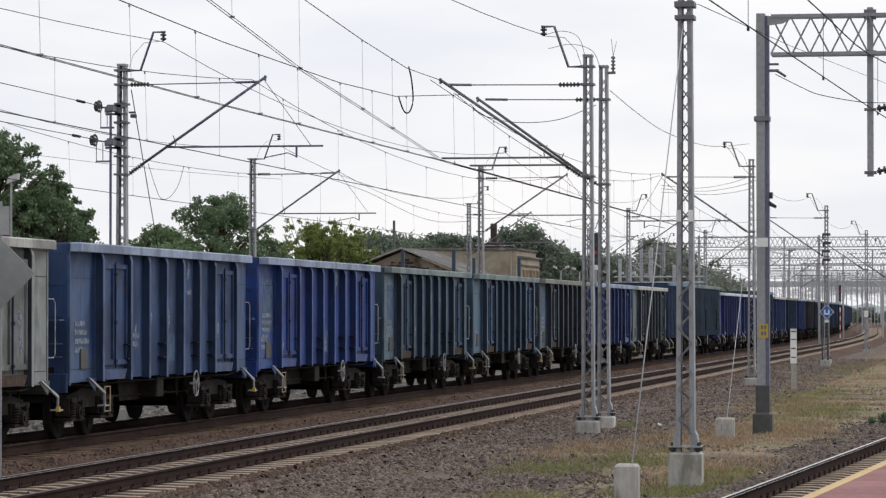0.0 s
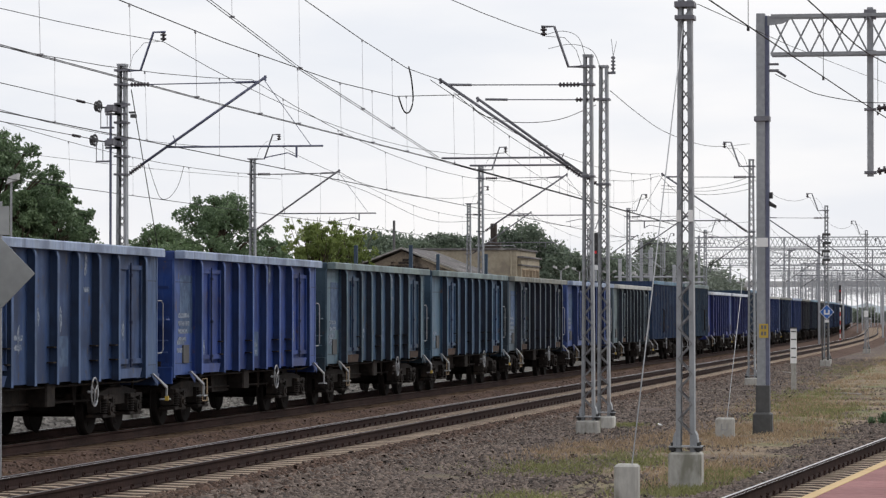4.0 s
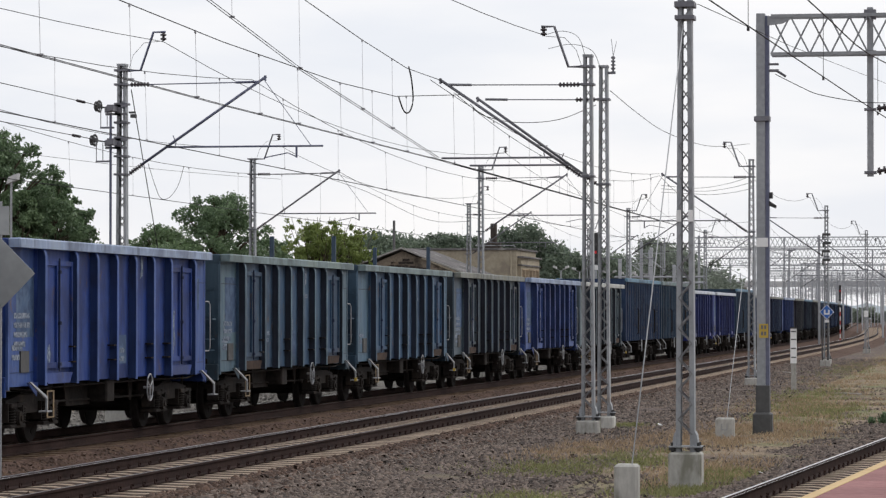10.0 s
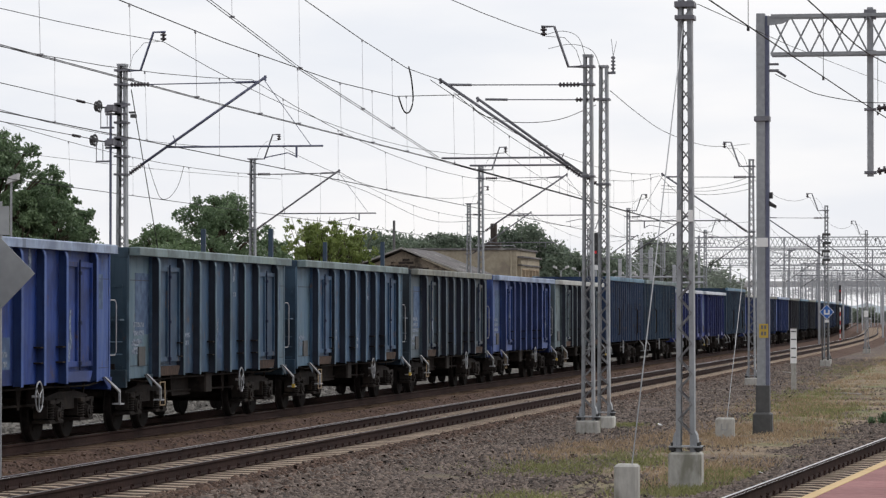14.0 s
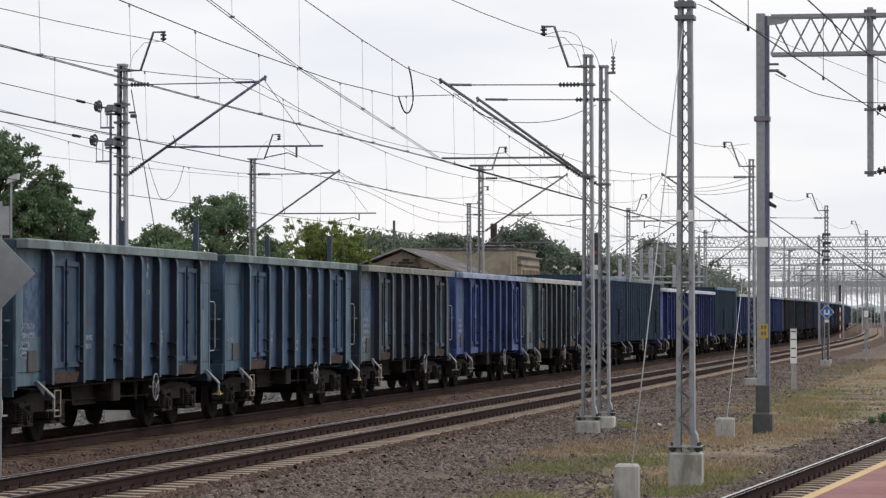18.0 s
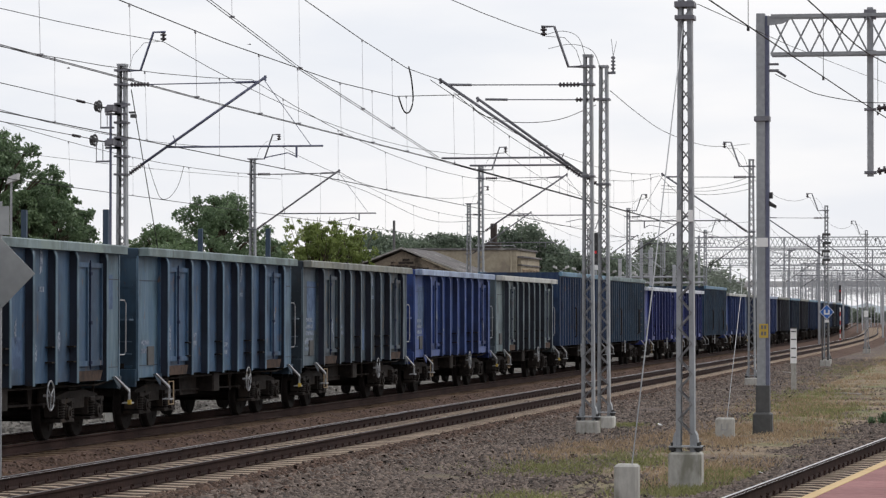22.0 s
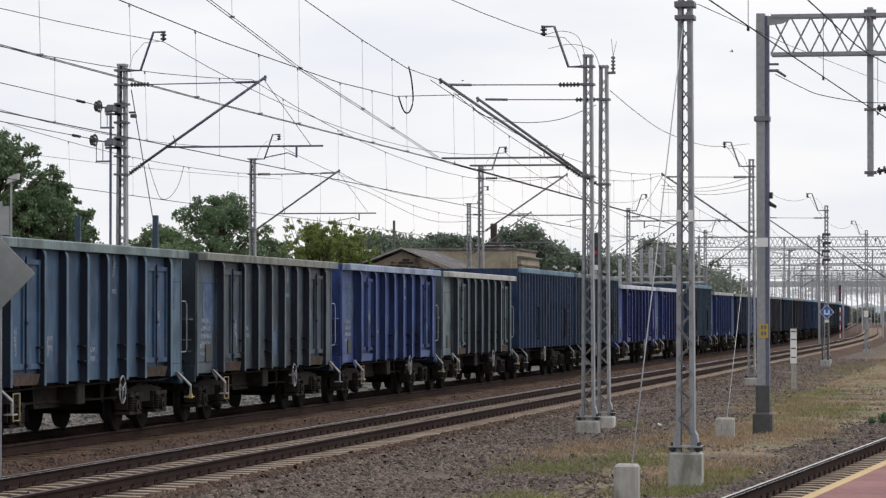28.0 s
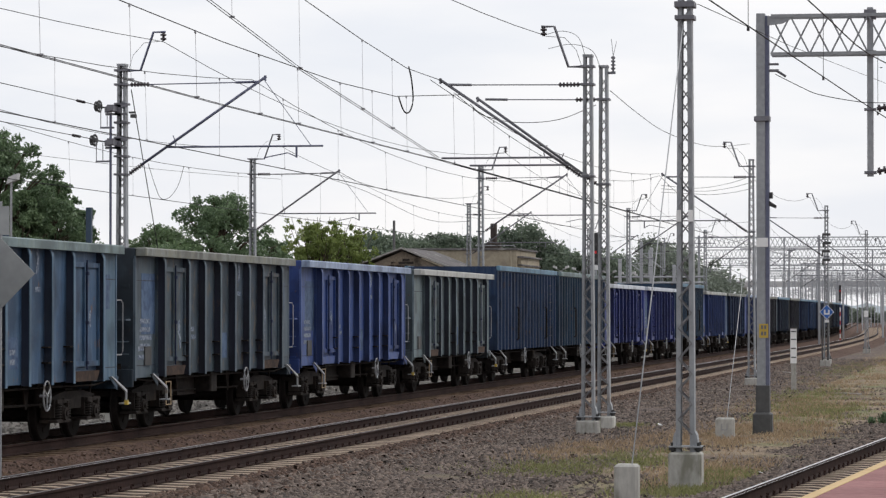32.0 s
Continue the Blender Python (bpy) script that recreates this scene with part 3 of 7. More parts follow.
def rail_mesh():
    y = -WALL - 0.01
    return Shape().tube([(0, y, 2.36), (0.30, y, 2.36), (0.33, y - 0.02, 2.30), (0.33, y - 0.02, 1.46), (0.30, y, 1.40), (0, y, 1.40)], 0.011, 6).mesh("handrail", RAIL_WHITE)


def spring_mesh():
    s = Shape()
    coil = [(0.072 * math.cos(i * 0.7), 0.072 * math.sin(i * 0.7), -0.13 + i * 0.26 / 54) for i in range(55)]
    s.tube(coil, 0.017, 4).tube([(0, 0, -0.13), (0, 0, 0.13)], 0.042, 8)
    return s.mesh("coil_spring", SPRING, True)


def wheelset_mesh():
    s = Shape().tube([(0, -1.02, 0), (0, 1.02, 0)], 0.085, 10)
    for sd in (-1, 1):
        pts = [(0, sd * 0.685, 0), (0, sd * 0.70, 0), (0, sd * 0.72, 0), (0, sd * 0.80, 0), (0, sd * 0.825, 0)]
        s.tube(pts, [0.475, 0.488, 0.46, 0.455, 0.44], 28)
        s.disc((0, sd * 0.83, 0), (0, 1, 0), 0.13, 0.06, 12)
        for q in range(4):
            a = q * math.pi / 2
            s.disc((0.28 * math.cos(a), sd * 0.828, 0.28 * math.sin(a)), (0, 1, 0), 0.05, 0.012, 8)
    return s.mesh("wheelset", WHEEL)


def bogie_frame_mesh():
    s = Shape()
    for sd in (-1, 1):
        y = sd * 1.02
        s.prism([(-1.28, y - 0.06, 0.62), (-1.28, y - 0.06, 0.74), (-0.55, y - 0.06, 0.82), (0.55, y - 0.06, 0.82), (1.28, y - 0.06, 0.74),
                 (1.28, y - 0.06, 0.62), (0.5, y - 0.06, 0.52), (-0.5, y - 0.06, 0.52)], (0, 0.12, 0))
        for x in (-0.9, 0.9):
            s.block(x - 0.17, x + 0.17, y - 0.13, y + 0.13, 0.33, 0.62, 0.03)
            s.disc((x, y + sd * 0.14, 0.46), (0, 1, 0), 0.13, 0.06, 12)
            s.block(x - 0.40, x + 0.40, y - 0.16, y + 0.16, 0.31, 0.365, 0.012).block(x - 0.40, x + 0.40, y - 0.17, y + 0.14, 0.635, 0.70, 0.012)
            for g in (-0.43, 0.40):
                s.box(x + g, x + g + 0.03, y - 0.12, y + 0.12, 0.40, 0.70)
            s.bar((x - 0.18, y - 0.15, 0.60), (x - 0.05, y - 0.17, 0.70), 0.03, 0.05).box(x + 0.14, x + 0.20, y - 0.19, y - 0.13, 0.52, 0.66)
            s.tube([(x + 0.36, y - 0.1, 0.64), (x + 0.44, y - 0.12, 0.52), (x + 0.42, y - 0.1, 0.30)], 0.022, 5)
    s.box(-0.22, 0.22, -1.0, 1.0, 0.55, 0.86)
    for x in (-1.25, 1.25):
        s.box(x - 0.05, x + 0.05, -1.05, 1.05, 0.62, 0.72)
    for x in (-0.38, 0.38):
        s.box(x - 0.06, x + 0.06, -0.85, 0.85, 0.30, 0.42)
    return s.mesh("bogie", UNDER)


def buffer_mesh():
    s = Shape().tube([(0, 0, 0), (0.30, 0, 0)], [0.12, 0.10], 12).tube([(0.30, 0, 0), (0.56, 0, 0)], 0.075, 10)
    s.disc((0.585, 0, 0), (1, 0, 0), 0.23, 0.05, 20)
    s.box(-0.03, 0.02, -0.18, 0.18, -0.18, 0.18)
    return s.mesh("buffer", UNDER)


def coupler_mesh():
    s = Shape().box(0, 0.2, -0.10, 0.10, -0.10, 0.10)
    s.tube([(0.18, 0, 0), (0.34, 0, -0.08), (0.46, 0.07, -0.30), (0.36, 0.07, -0.42)], 0.03, 6)
    s.tube([(0.18, 0.3, -0.05), (0.33, 0.3, -0.25), (0.40, 0.3, -0.5), (0.3, 0.28, -0.3)], 0.03, 6)
    return s.mesh("coupling", UNDER)


def brake_wheel_mesh():
    s = Shape()
    ring = [(0.20 * math.cos(a * math.pi / 9), 0, 0.24 * math.sin(a * math.pi / 9)) for a in range(18)]
    s.tube(ring, 0.014, 6, closed=True)
    for a in (0.5, 2.6, 4.7):
        s.tube([(0, 0, 0), (0.2 * math.cos(a), 0, 0.24 * math.sin(a))], 0.011, 5)
    s.tube([(0, -0.02, 0), (0, 0.12, 0)], 0.025, 6)
    return s.mesh("brake_wheel", HANDLE)


def frame_label_mesh():
    s = Shape()
    s.box(-0.20, -0.15, -0.012, 0, -0.22, 0.22).box(0.15, 0.20, -0.012, 0, -0.22, 0.22).box(-0.15, 0.15, -0.012, 0, 0.20, 0.22).box(-0.15, 0.15, -0.012, 0, -0.22, -0.20)
    return s.mesh("label_frame", TAN)


def line_mesh(width, h=0.085):
    """One illegible stencilled line: a plain bar of its size."""
    return Shape().box(0, width, -0.004, 0, -h, 0).mesh("marking", MARK)


def put(ob, mat):
    ob.material_slots[0].link = "OBJECT"
    ob.material_slots[0].material = mat
    return ob


def running_gear(w, near, pivot=4.5, y_scale=1.0):
    """Bogies with wheelsets and springs, buffers, couplings, underframe. Returns the wheelsets."""
    turning = []
    under = Shape().box(-6.35, 6.35, -0.32, 0.32, 0.86, 1.16)
    for x in (-6.3, -4.5, -2.4, 0, 2.4, 4.5, 6.2):
        under.box(x - 0.08, x + 0.08, -1.22, 1.22, 0.98, 1.17)
    under.box(-1.7, -0.3, -0.9, -0.4, 0.55, 0.95).box(0.5, 1.4, 0.1, 0.8, 0.5, 0.92)
    under.tube([(-3.0, -0.5, 0.62), (3.0, -0.5, 0.62)], 0.04, 6).tube([(0.2, -0.55, 0.72), (1.5, -0.55, 0.72)], 0.15, 12)
    part("underframe", kit("under", lambda: under.mesh("underframe", UNDER)), UNDER, w, "black grimy steel underframe")
    if near:
        for x in (-2.9, -1.9, 2.2, 3.0):
            part("brake_hanger", kit("hanger", lambda: Shape().prism([(-0.18, 0, 0.98), (0.18, 0, 0.98), (0.05, 0, 0.56), (-0.05, 0, 0.56)], (0, 0.03, 0)).mesh("brake_hanger", UNDER)), UNDER, w,
                 at=pose(x, -0.95, 0))
        part("brake_rod", kit("rod", lambda: Shape().tube([(-3.2, -0.93, 0.66), (3.2, -0.93, 0.62)], 0.022, 6).mesh("brake_rod", UNDER)), UNDER, w)
        part("valve_box", kit("valve", lambda: Shape().block(-0.25, 0.25, -0.2, 0.2, -0.18, 0.2, 0.03).mesh("valve_box", UNDER)), UNDER, w, at=pose(-0.2, -1.05, 0.78))
        part("brake_pipe", kit("bpipe", lambda: Shape().tube([(-6.2, -1.22, 0.96), (-5.2, -1.24, 0.90), (-2.6, -1.2, 0.92), (2.6, -1.2, 0.92), (5.2, -1.24, 0.90), (6.2, -1.22, 0.96)], 0.018, 6)
             .mesh("brake_pipe", UNDER)), UNDER, w)
        for x, a in ((-5.75, 0.10), (-3.25, -0.12), (3.2, 0.12), (5.8, -0.10)):
            part("brake_lever", kit(("lever", a), lambda: Shape().bar((-a, 0, 0.92), (a, 0, 0.34), 0.03, 0.06).block(a - 0.07, a + 0.07, -0.05, 0.09, 0.30, 0.46, 0.02).mesh("brake_lever", UNDER)), UNDER, w,
                 at=pose(x, -0.98, 0))
        part("drain_box", kit("drain", lambda: Shape().block(-0.14, 0.14, -0.12, 0.12, -0.14, 0.14, 0.04).tube([(0.1, 0, -0.1), (0.25, 0.02, -0.22), (0.55, 0.02, -0.2)], 0.02, 6).mesh("drain_box", UNDER)), UNDER, w,
             at=pose(2.55, -1.12, 0.80))
        for sx in (-1, 1):
            part("air_hose", kit(("hose", sx), lambda: Shape().tube([(sx * 6.4, -0.35, 0.92), (sx * 6.62, -0.36, 0.80), (sx * 6.74, -0.36, 0.55), (sx * 6.66, -0.34, 0.42)], 0.03, 6)
                 .mesh("air_hose", BLACK)), BLACK, w)
    for x in (-pivot, pivot):
        b = part("bogie", kit("bogie", bogie_frame_mesh), UNDER, w, "grimy cast bogie frame", at=pose(x, 0, 0))
        for dx in (-0.9, 0.9):
            ws = part("wheelset", kit("wheels", wheelset_mesh), WHEEL, b, at=pose(dx, 0, 0.46))
            turning.append((ws, dx))
            if near:
                part("axle_cap", kit("acap", lambda: Shape().disc((0, 0, 0), (0, 1, 0), 0.115, 0.05, 12).disc((0, -0.03, 0), (0, 1, 0), 0.05, 0.04, 8).mesh("axle_cap", UNDER)), UNDER, b,
                     at=pose(dx, -1.20, 0.46))
                for ds in (-0.27, 0.27):
                    part("coil_spring", kit("spring", spring_mesh), SPRING, b, "dark coil spring", at=pose(dx + ds, -1.13, 0.50))
    for sx in (-1, 1):
        for y in (-0.875, 0.875):
            part("buffer", kit("buffer", buffer_mesh), UNDER, w, at=pose(sx * LEN / 2, y, 1.05, 0, 0, 0 if sx > 0 else 180))
        part("coupling", kit("coupler", coupler_mesh), UNDER, w, at=pose(sx * LEN / 2, 0, 1.04, 0, 0, 0 if sx > 0 else 180))
    return turning


def open_wagon(paint, cap, label, near, rng, posts=False, chalk=True):
    """A high-sided bogie open wagon with ribbed sides and two pairs of side doors."""
    w = thing("open_wagon", label, "freight wagon", "wagons of the freight train")
    hl = LEN / 2
    put(part("floor", kit("floor", lambda: Shape().box(-hl + 0.04, hl - 0.04, -1.25, 1.25, 1.17, 1.24).mesh("floor", UNDER)), UNDER, w), UNDER)
    for sd in (-1, 1):
        def wall():
            s = Shape()
            y0, y1 = sorted((sd * WALL, sd * (WALL - INSET - 0.03)))
            s.box(-PANEL, PANEL, y0, y1, SILL + 0.03, TOP - 0.15)
            e0, e1 = sorted((sd * WALL, sd * (WALL + 0.005)))
            s.box(-PANEL, PANEL, e0, e1, 1.18, 1.20)
            return s.mesh("side_wall", UNDER)
        put(part("side_wall", kit(("wall", sd), wall), paint, w), paint)
        for sx in (-1, 1):
            def end_panel():
                x0, x1 = sorted((sx * PANEL, sx * (hl - 0.07)))
                return Shape().box(x0, x1, *sorted((sd * DEEP, sd * (DEEP - 0.03))), SILL, TOP - 0.15).mesh("end_panel", UNDER)

            def corner_post():
                x0, x1 = sorted((sx * (hl - 0.07), sx * hl))
                return Shape().block(x0, x1, *sorted((sd * (DEEP - 0.03), sd * (DEEP + 0.014))), SILL - 0.05, TOP - 0.15, 0.004).mesh("corner_post", UNDER)
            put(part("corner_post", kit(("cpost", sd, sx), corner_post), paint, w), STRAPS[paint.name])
            if near and sd < 0:
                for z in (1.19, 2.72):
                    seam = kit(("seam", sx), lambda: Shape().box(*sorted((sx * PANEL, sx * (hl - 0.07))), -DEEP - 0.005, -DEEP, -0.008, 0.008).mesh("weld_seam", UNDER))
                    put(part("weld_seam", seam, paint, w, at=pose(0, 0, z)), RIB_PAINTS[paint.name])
            put(part("end_panel", kit(("panel", sd, sx), end_panel), paint, w, "faded end panel of the side"), PANELS[paint.name])

        def rail():
            y0, y1 = sorted((sd * (HALF + 0.012), sd * (WALL - 0.05)))
            return Shape().block(-hl, hl - 0.20, y0, y1, TOP - 0.152, TOP, 0.022).mesh("top_rail", UNDER)
        put(part("top_rail", kit(("rail", sd), rail), cap, w, "dented top rail"), cap)
        put(part("corner_cap", kit(("corner", sd), lambda: Shape().block(hl - 0.20, hl, *sorted((sd * (HALF - 0.10), sd * (WALL - 0.05))), TOP - 0.150, TOP - 0.006, 0.02).mesh("corner_cap", UNDER)),
                 paint, w), ENDS[paint.name])
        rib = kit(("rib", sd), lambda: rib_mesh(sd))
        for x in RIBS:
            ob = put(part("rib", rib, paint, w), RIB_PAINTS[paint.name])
            put(part("flange", kit(("flange", sd), lambda: flange_mesh(sd)), paint, ob, "pale outer strap"), STRAPS[paint.name])
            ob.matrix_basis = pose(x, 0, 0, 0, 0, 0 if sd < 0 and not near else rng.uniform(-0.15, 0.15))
    for sx in (-1, 1):
        def end():
            s = Shape()
            x0, x1 = sorted((sx * hl, sx * (hl - 0.03)))
            s.box(x0, x1, -WALL + INSET + 0.03, WALL - INSET - 0.03, SILL - 0.10, TOP - 0.19)
            return s.mesh("end_wall", UNDER)
        put(part("end_wall", kit(("end", sx), end), paint, w, "unfaded end wall"), ENDS[paint.name])
        put(part("buffer_beam", kit(("beam", sx), lambda: Shape().block(*sorted((sx * (hl - 0.02), sx * (hl + 0.06))), -1.28, 1.28, SILL - 0.16, SILL + 0.16, 0.015).mesh("buffer_beam", UNDER)), UNDER, w), ENDS[paint.name])

        if near:
            for z in (1.17, 2.05, 2.62):
                strip = kit(("strip", sx), lambda: Shape().box(*sorted((sx * hl, sx * (hl + 0.012))), -1.2, 1.2, -0.025, 0.025).mesh("end_stiffener", UNDER))
                put(part("end_stiffener", strip, paint, w, at=pose(0, 0, z)), ENDS[paint.name])
        for y in (-0.76, 0.0, 0.76):
            put(part("end_rib", kit("endrib", lambda: Shape().box(-0.05, 0.05, -0.05, 0.05, SILL + 0.17, TOP - 0.20).mesh("end_rib", UNDER)), paint, w, at=pose(sx * (hl + 0.062), y, 0)), ENDS[paint.name])

        def end_rail():
            x0, x1 = sorted((sx * (hl + 0.0), sx * (hl - 0.12)))
            return Shape().block(x0, x1, -WALL + 0.05, WALL - 0.05, TOP - 0.196, TOP - 0.004, 0.02).mesh("end_rail", UNDER)
        put(part("end_rail", kit(("erail", sx), end_rail), paint, w), ENDS[paint.name])
        if posts:
            for y in (-0.76, 0.76):
                put(part("end_post", kit("post", lambda: Shape().block(-0.05, 0.05, -0.05, 0.05, SILL, 3.99, 0.008).mesh("end_post", UNDER)), BLUEPOST, w,
                         "dark blue upright post above the end wall", at=pose(sx * (hl + 0.17), y, 0)), BLUEPOST)
    for xc in (-4.04, 4.03):
        for dx in (-0.43, 0.43):
            leaf = put(part("door_leaf", kit("leaf", leaf_mesh), paint, w, at=pose(xc + dx, 0, 0)), paint)
        put(part("lock_bar", kit("lock", lock_mesh), UNDER, w, "dark locking bar of the side door", at=pose(xc, 0, 0)), GRIME)
        if near:
            for z in (1.30, 1.97, 2.80):
                part("latch", kit("latch", lambda: Shape().block(-0.04, 0.04, -HALF + 0.02, -WALL - 0.03, -0.03, 0.03, 0.008).mesh("latch", GRIME)), GRIME, w, at=pose(xc, 0, z))
            sill = part("door_sill", kit("dsill", lambda: Shape().prism([(-0.85, -WALL, 1.16), (0.85, -WALL, 1.16), (0.62, -WALL - 0.02, 0.99), (-0.62, -WALL - 0.02, 0.99)],
                                                                 (0, -0.07, 0)).mesh("door_sill", RUSTED)), RUSTED, w, "grimy sill below the side doors", at=pose(xc, 0, 0))
            put(sill, SILLS[paint.name])
    if near:
        step, tip = kit("step", step_mesh), kit("tip", tip_mesh)
        flip = Matrix.Diagonal((-1, 1, 1, 1))
        part("foot_step", step, HANDLE, w, "white shunter's step", at=pose(hl - 0.30, 0, 0))
        part("foot_step", step, HANDLE, w, "white shunter's step", at=pose(-hl + 1.25, 0, 0))
        if chalk:
            part("step_tip", tip, YELLOW, w, at=pose(hl - 0.30, 0, 0))
        part("handrail", kit("grab", rail_mesh), RAIL_WHITE, w, "white handrail at the corner", at=pose(hl, INSET, 0))
        for x in (hl - 0.30, -hl + 1.25):
            put(part("step_gusset", kit("sgus", lambda: Shape().prism([(-0.52, -HALF + 0.10, 1.03), (0.10, -HALF + 0.10, 1.03), (0.01, -HALF + 0.10, 0.80)], (0, 0.012, 0)).mesh("step_gusset", UNDER)), paint, w,
                     at=pose(x, 0, 0)), ENDS[paint.name])
        put(part("end_shelf", kit("eshelf", lambda: Shape().box(-0.34, -0.06, -1.24, -0.30, 2.0, 2.03)
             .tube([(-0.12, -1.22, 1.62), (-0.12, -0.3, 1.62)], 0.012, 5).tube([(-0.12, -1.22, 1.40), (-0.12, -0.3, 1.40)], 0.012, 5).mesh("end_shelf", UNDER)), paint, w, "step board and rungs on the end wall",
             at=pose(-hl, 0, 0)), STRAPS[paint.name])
        part("brake_wheel", kit("bwheel", brake_wheel_mesh), HANDLE, w, "white spoked handbrake wheel", at=pose(1.6, -HALF + 0.02, 0.80))
        part("label_frame", kit("lframe", frame_label_mesh), HANDLE, w, "tan label frame below the sill", at=pose(-4.4, -WALL - 0.04, 0.66))
        part("paper_label", kit("paper", lambda: Shape().box(-0.10, 0.10, -0.008, 0, -0.15, 0.15).mesh("paper_label", WHITE)), WHITE, w, "white paper label",
             at=pose(hl - 1.30, INSET - WALL - 0.004, 1.48))
        part("label_box", kit("lbox", lambda: Shape().box(-0.22, 0.22, -0.03, 0, -0.17, 0.17).mesh("label_box", DARKGREY)), DARKGREY, w, "dark label holder",
             at=pose(-hl + 0.85, INSET - WALL, 1.36))
        for x, z, rows, width in ((-hl + 0.32, 2.02, 4, 0.85), (-hl + 0.22, 1.62, 2, 0.55), (-2.62, 1.78, 2, 0.45), (1.30, 2.62, 1, 0.42), (-0.05, 1.45, 2, 0.3), (hl - 1.1, 1.95, 1, 0.3)):
            if rng.random() < 0.75:
                dz = rng.uniform(-0.12, 0.12)
                for r in range(rows):
                    wd = width * rng.choice((0.7, 0.85, 1.0))
                    wd = round(wd, 2)
                    part("marking", kit(("line", wd), lambda: line_mesh(wd)), MARK, w, "faded white stencilled line", at=pose(x, -WALL - 0.003 + (INSET if abs(x) > PANEL else 0), z + dz - r * 0.15))
        for x, z, a, h in ((-hl + 0.45, 1.75, 0.95, 1.1), (hl - 1.25, 2.2, 0.8, 0.6), (-0.5, 1.25, 0.9, 0.5)):
            if rng.random() < 0.55:
                put(part("repaint_patch", kit(("patch", a), lambda: Shape().box(0, a, -0.0035, 0, 0, h).mesh("repaint_patch", UNDER)), cap, w, "lighter repainted patch",
                         at=pose(x, -WALL - 0.0005 + (INSET if abs(x) > PANEL else 0), z)), PATCH)
        for k in range(4):
            x = rng.choice((-4.47, -3.6, 3.6, 4.46, -2.5, -1.25, 0.0, 1.25, 2.5)) + rng.uniform(-0.12, 0.12)
            y = -WALL - (0.036 if abs(x) > 3.3 else 0.001)
            ring = [(rng.uniform(0.03, 0.10) * math.cos(q * 0.9), 0, rng.uniform(0.12, 0.30) * math.sin(q * 0.9)) for q in range(7)]
            part("chalk_smear", kit(("smear", k), lambda: Shape().prism(ring, (0, -0.003, 0)).mesh("chalk_smear", MARK)), MARK, w, "pale rubbed smear", at=pose(x, y, rng.uniform(1.45, 2.1)))
        part("emblem", kit("emblem", lambda: Shape().prism([(0.0, 0, 0), (0.16, 0, 0.05), (0.2, 0, 0.25), (0.13, 0, 0.42), (0.02, 0, 0.36), (0.05, 0, 0.2)],
                                                           (0, -0.004, 0)).mesh("emblem", MARK)), MARK, w, "faded white emblem", at=pose(1.33, -WALL - 0.003, 2.75))
        for x in (-3.13, -0.63, 1.87, 3.12):
            for z in (1.33, 1.58):
                part("bracket", kit("brk", lambda: Shape().box(-0.20, -0.036, -HALF + 0.02, -WALL, -0.012, 0.012).mesh("bracket", UNDER)), GRIME, w, at=pose(x, 0, z))
    return w, running_gear(w, near)


def tall_wagon(paint, cap, label, near, rng):
    """A higher, closely ribbed open wagon."""
    w = thing("tall_open_wagon", label, "freight wagon", "wagons of the freight train")
    hl, top, wy = LEN / 2 + 0.1, 3.60, 1.40

    def body():
        s = Shape()
        for sd in (-1, 1):
            y0, y1 = sorted((sd * wy, sd * (wy - 0.04)))
            s.box(-hl, hl, y0, y1, 1.02, top - 0.12)
        return s.mesh("side_walls", UNDER)
    put(part("side_wall", kit("t_body", body), paint, w), paint)
    for sd in (-1, 1):
        rib = kit(("t_rib", sd), lambda: Shape().prism([(-0.07, sd * wy, 1.02), (0.07, sd * wy, 1.02), (0.045, sd * (wy + 0.07), 1.02), (-0.045, sd * (wy + 0.07), 1.02)],
                                                       (0, 0, top - 1.2)).mesh("rib", UNDER))
        for i in range(19):
            put(part("rib", rib, paint, w, at=pose(-hl + 0.35 + i * (2 * hl - 0.7) / 18, 0, 0)), paint)
        put(part("top_rail", kit(("t_rail", sd), lambda: Shape().block(-hl, hl, *sorted((sd * (wy + 0.09), sd * (wy - 0.04))), top - 0.15, top, 0.02).mesh("top_rail", UNDER)),
                 cap, w), cap)
    for sx in (-1, 1):
        put(part("end_wall", kit(("t_end", sx), lambda: Shape().box(*sorted((sx * hl, sx * (hl - 0.04))), -wy + 0.04, wy - 0.04, 1.02, top - 0.02).mesh("end_wall", UNDER)),
                 paint, w), paint)
    put(part("floor", kit("t_floor", lambda: Shape().box(-hl + 0.05, hl - 0.05, -wy + 0.05, wy - 0.05, 1.03, 1.2).mesh("floor", UNDER)), UNDER, w), UNDER)
    if near:
        for x in (-hl + 1.0, hl - 0.4):
            part("foot_step", kit("step", step_mesh), HANDLE, w, at=pose(x, 0.06, 0))
        for x in (-3.0, 3.4):
            part("handrail", kit("t_hand", lambda: Shape().tube([(0, -wy - 0.08, 1.3), (0, -wy - 0.14, 1.35), (0, -wy - 0.14, 2.3), (0, -wy - 0.08, 2.35)], 0.03, 6).mesh("handrail", UNDER)),
                 DARKGREY, w, at=pose(x, 0, 0))
        for i in range(7):
            part("rung", kit("rung", lambda: Shape().box(-0.14, 0.14, -wy - 0.12, -wy - 0.07, -0.012, 0.012).mesh("rung", DARKGREY)), DARKGREY, w, at=pose(hl - 1.9, 0, 1.4 + i * 0.28))
        part("brake_wheel", kit("bwheel", brake_wheel_mesh), HANDLE, w, at=pose(-1.0, -wy - 0.05, 0.80))
    return w, running_gear(w, near)


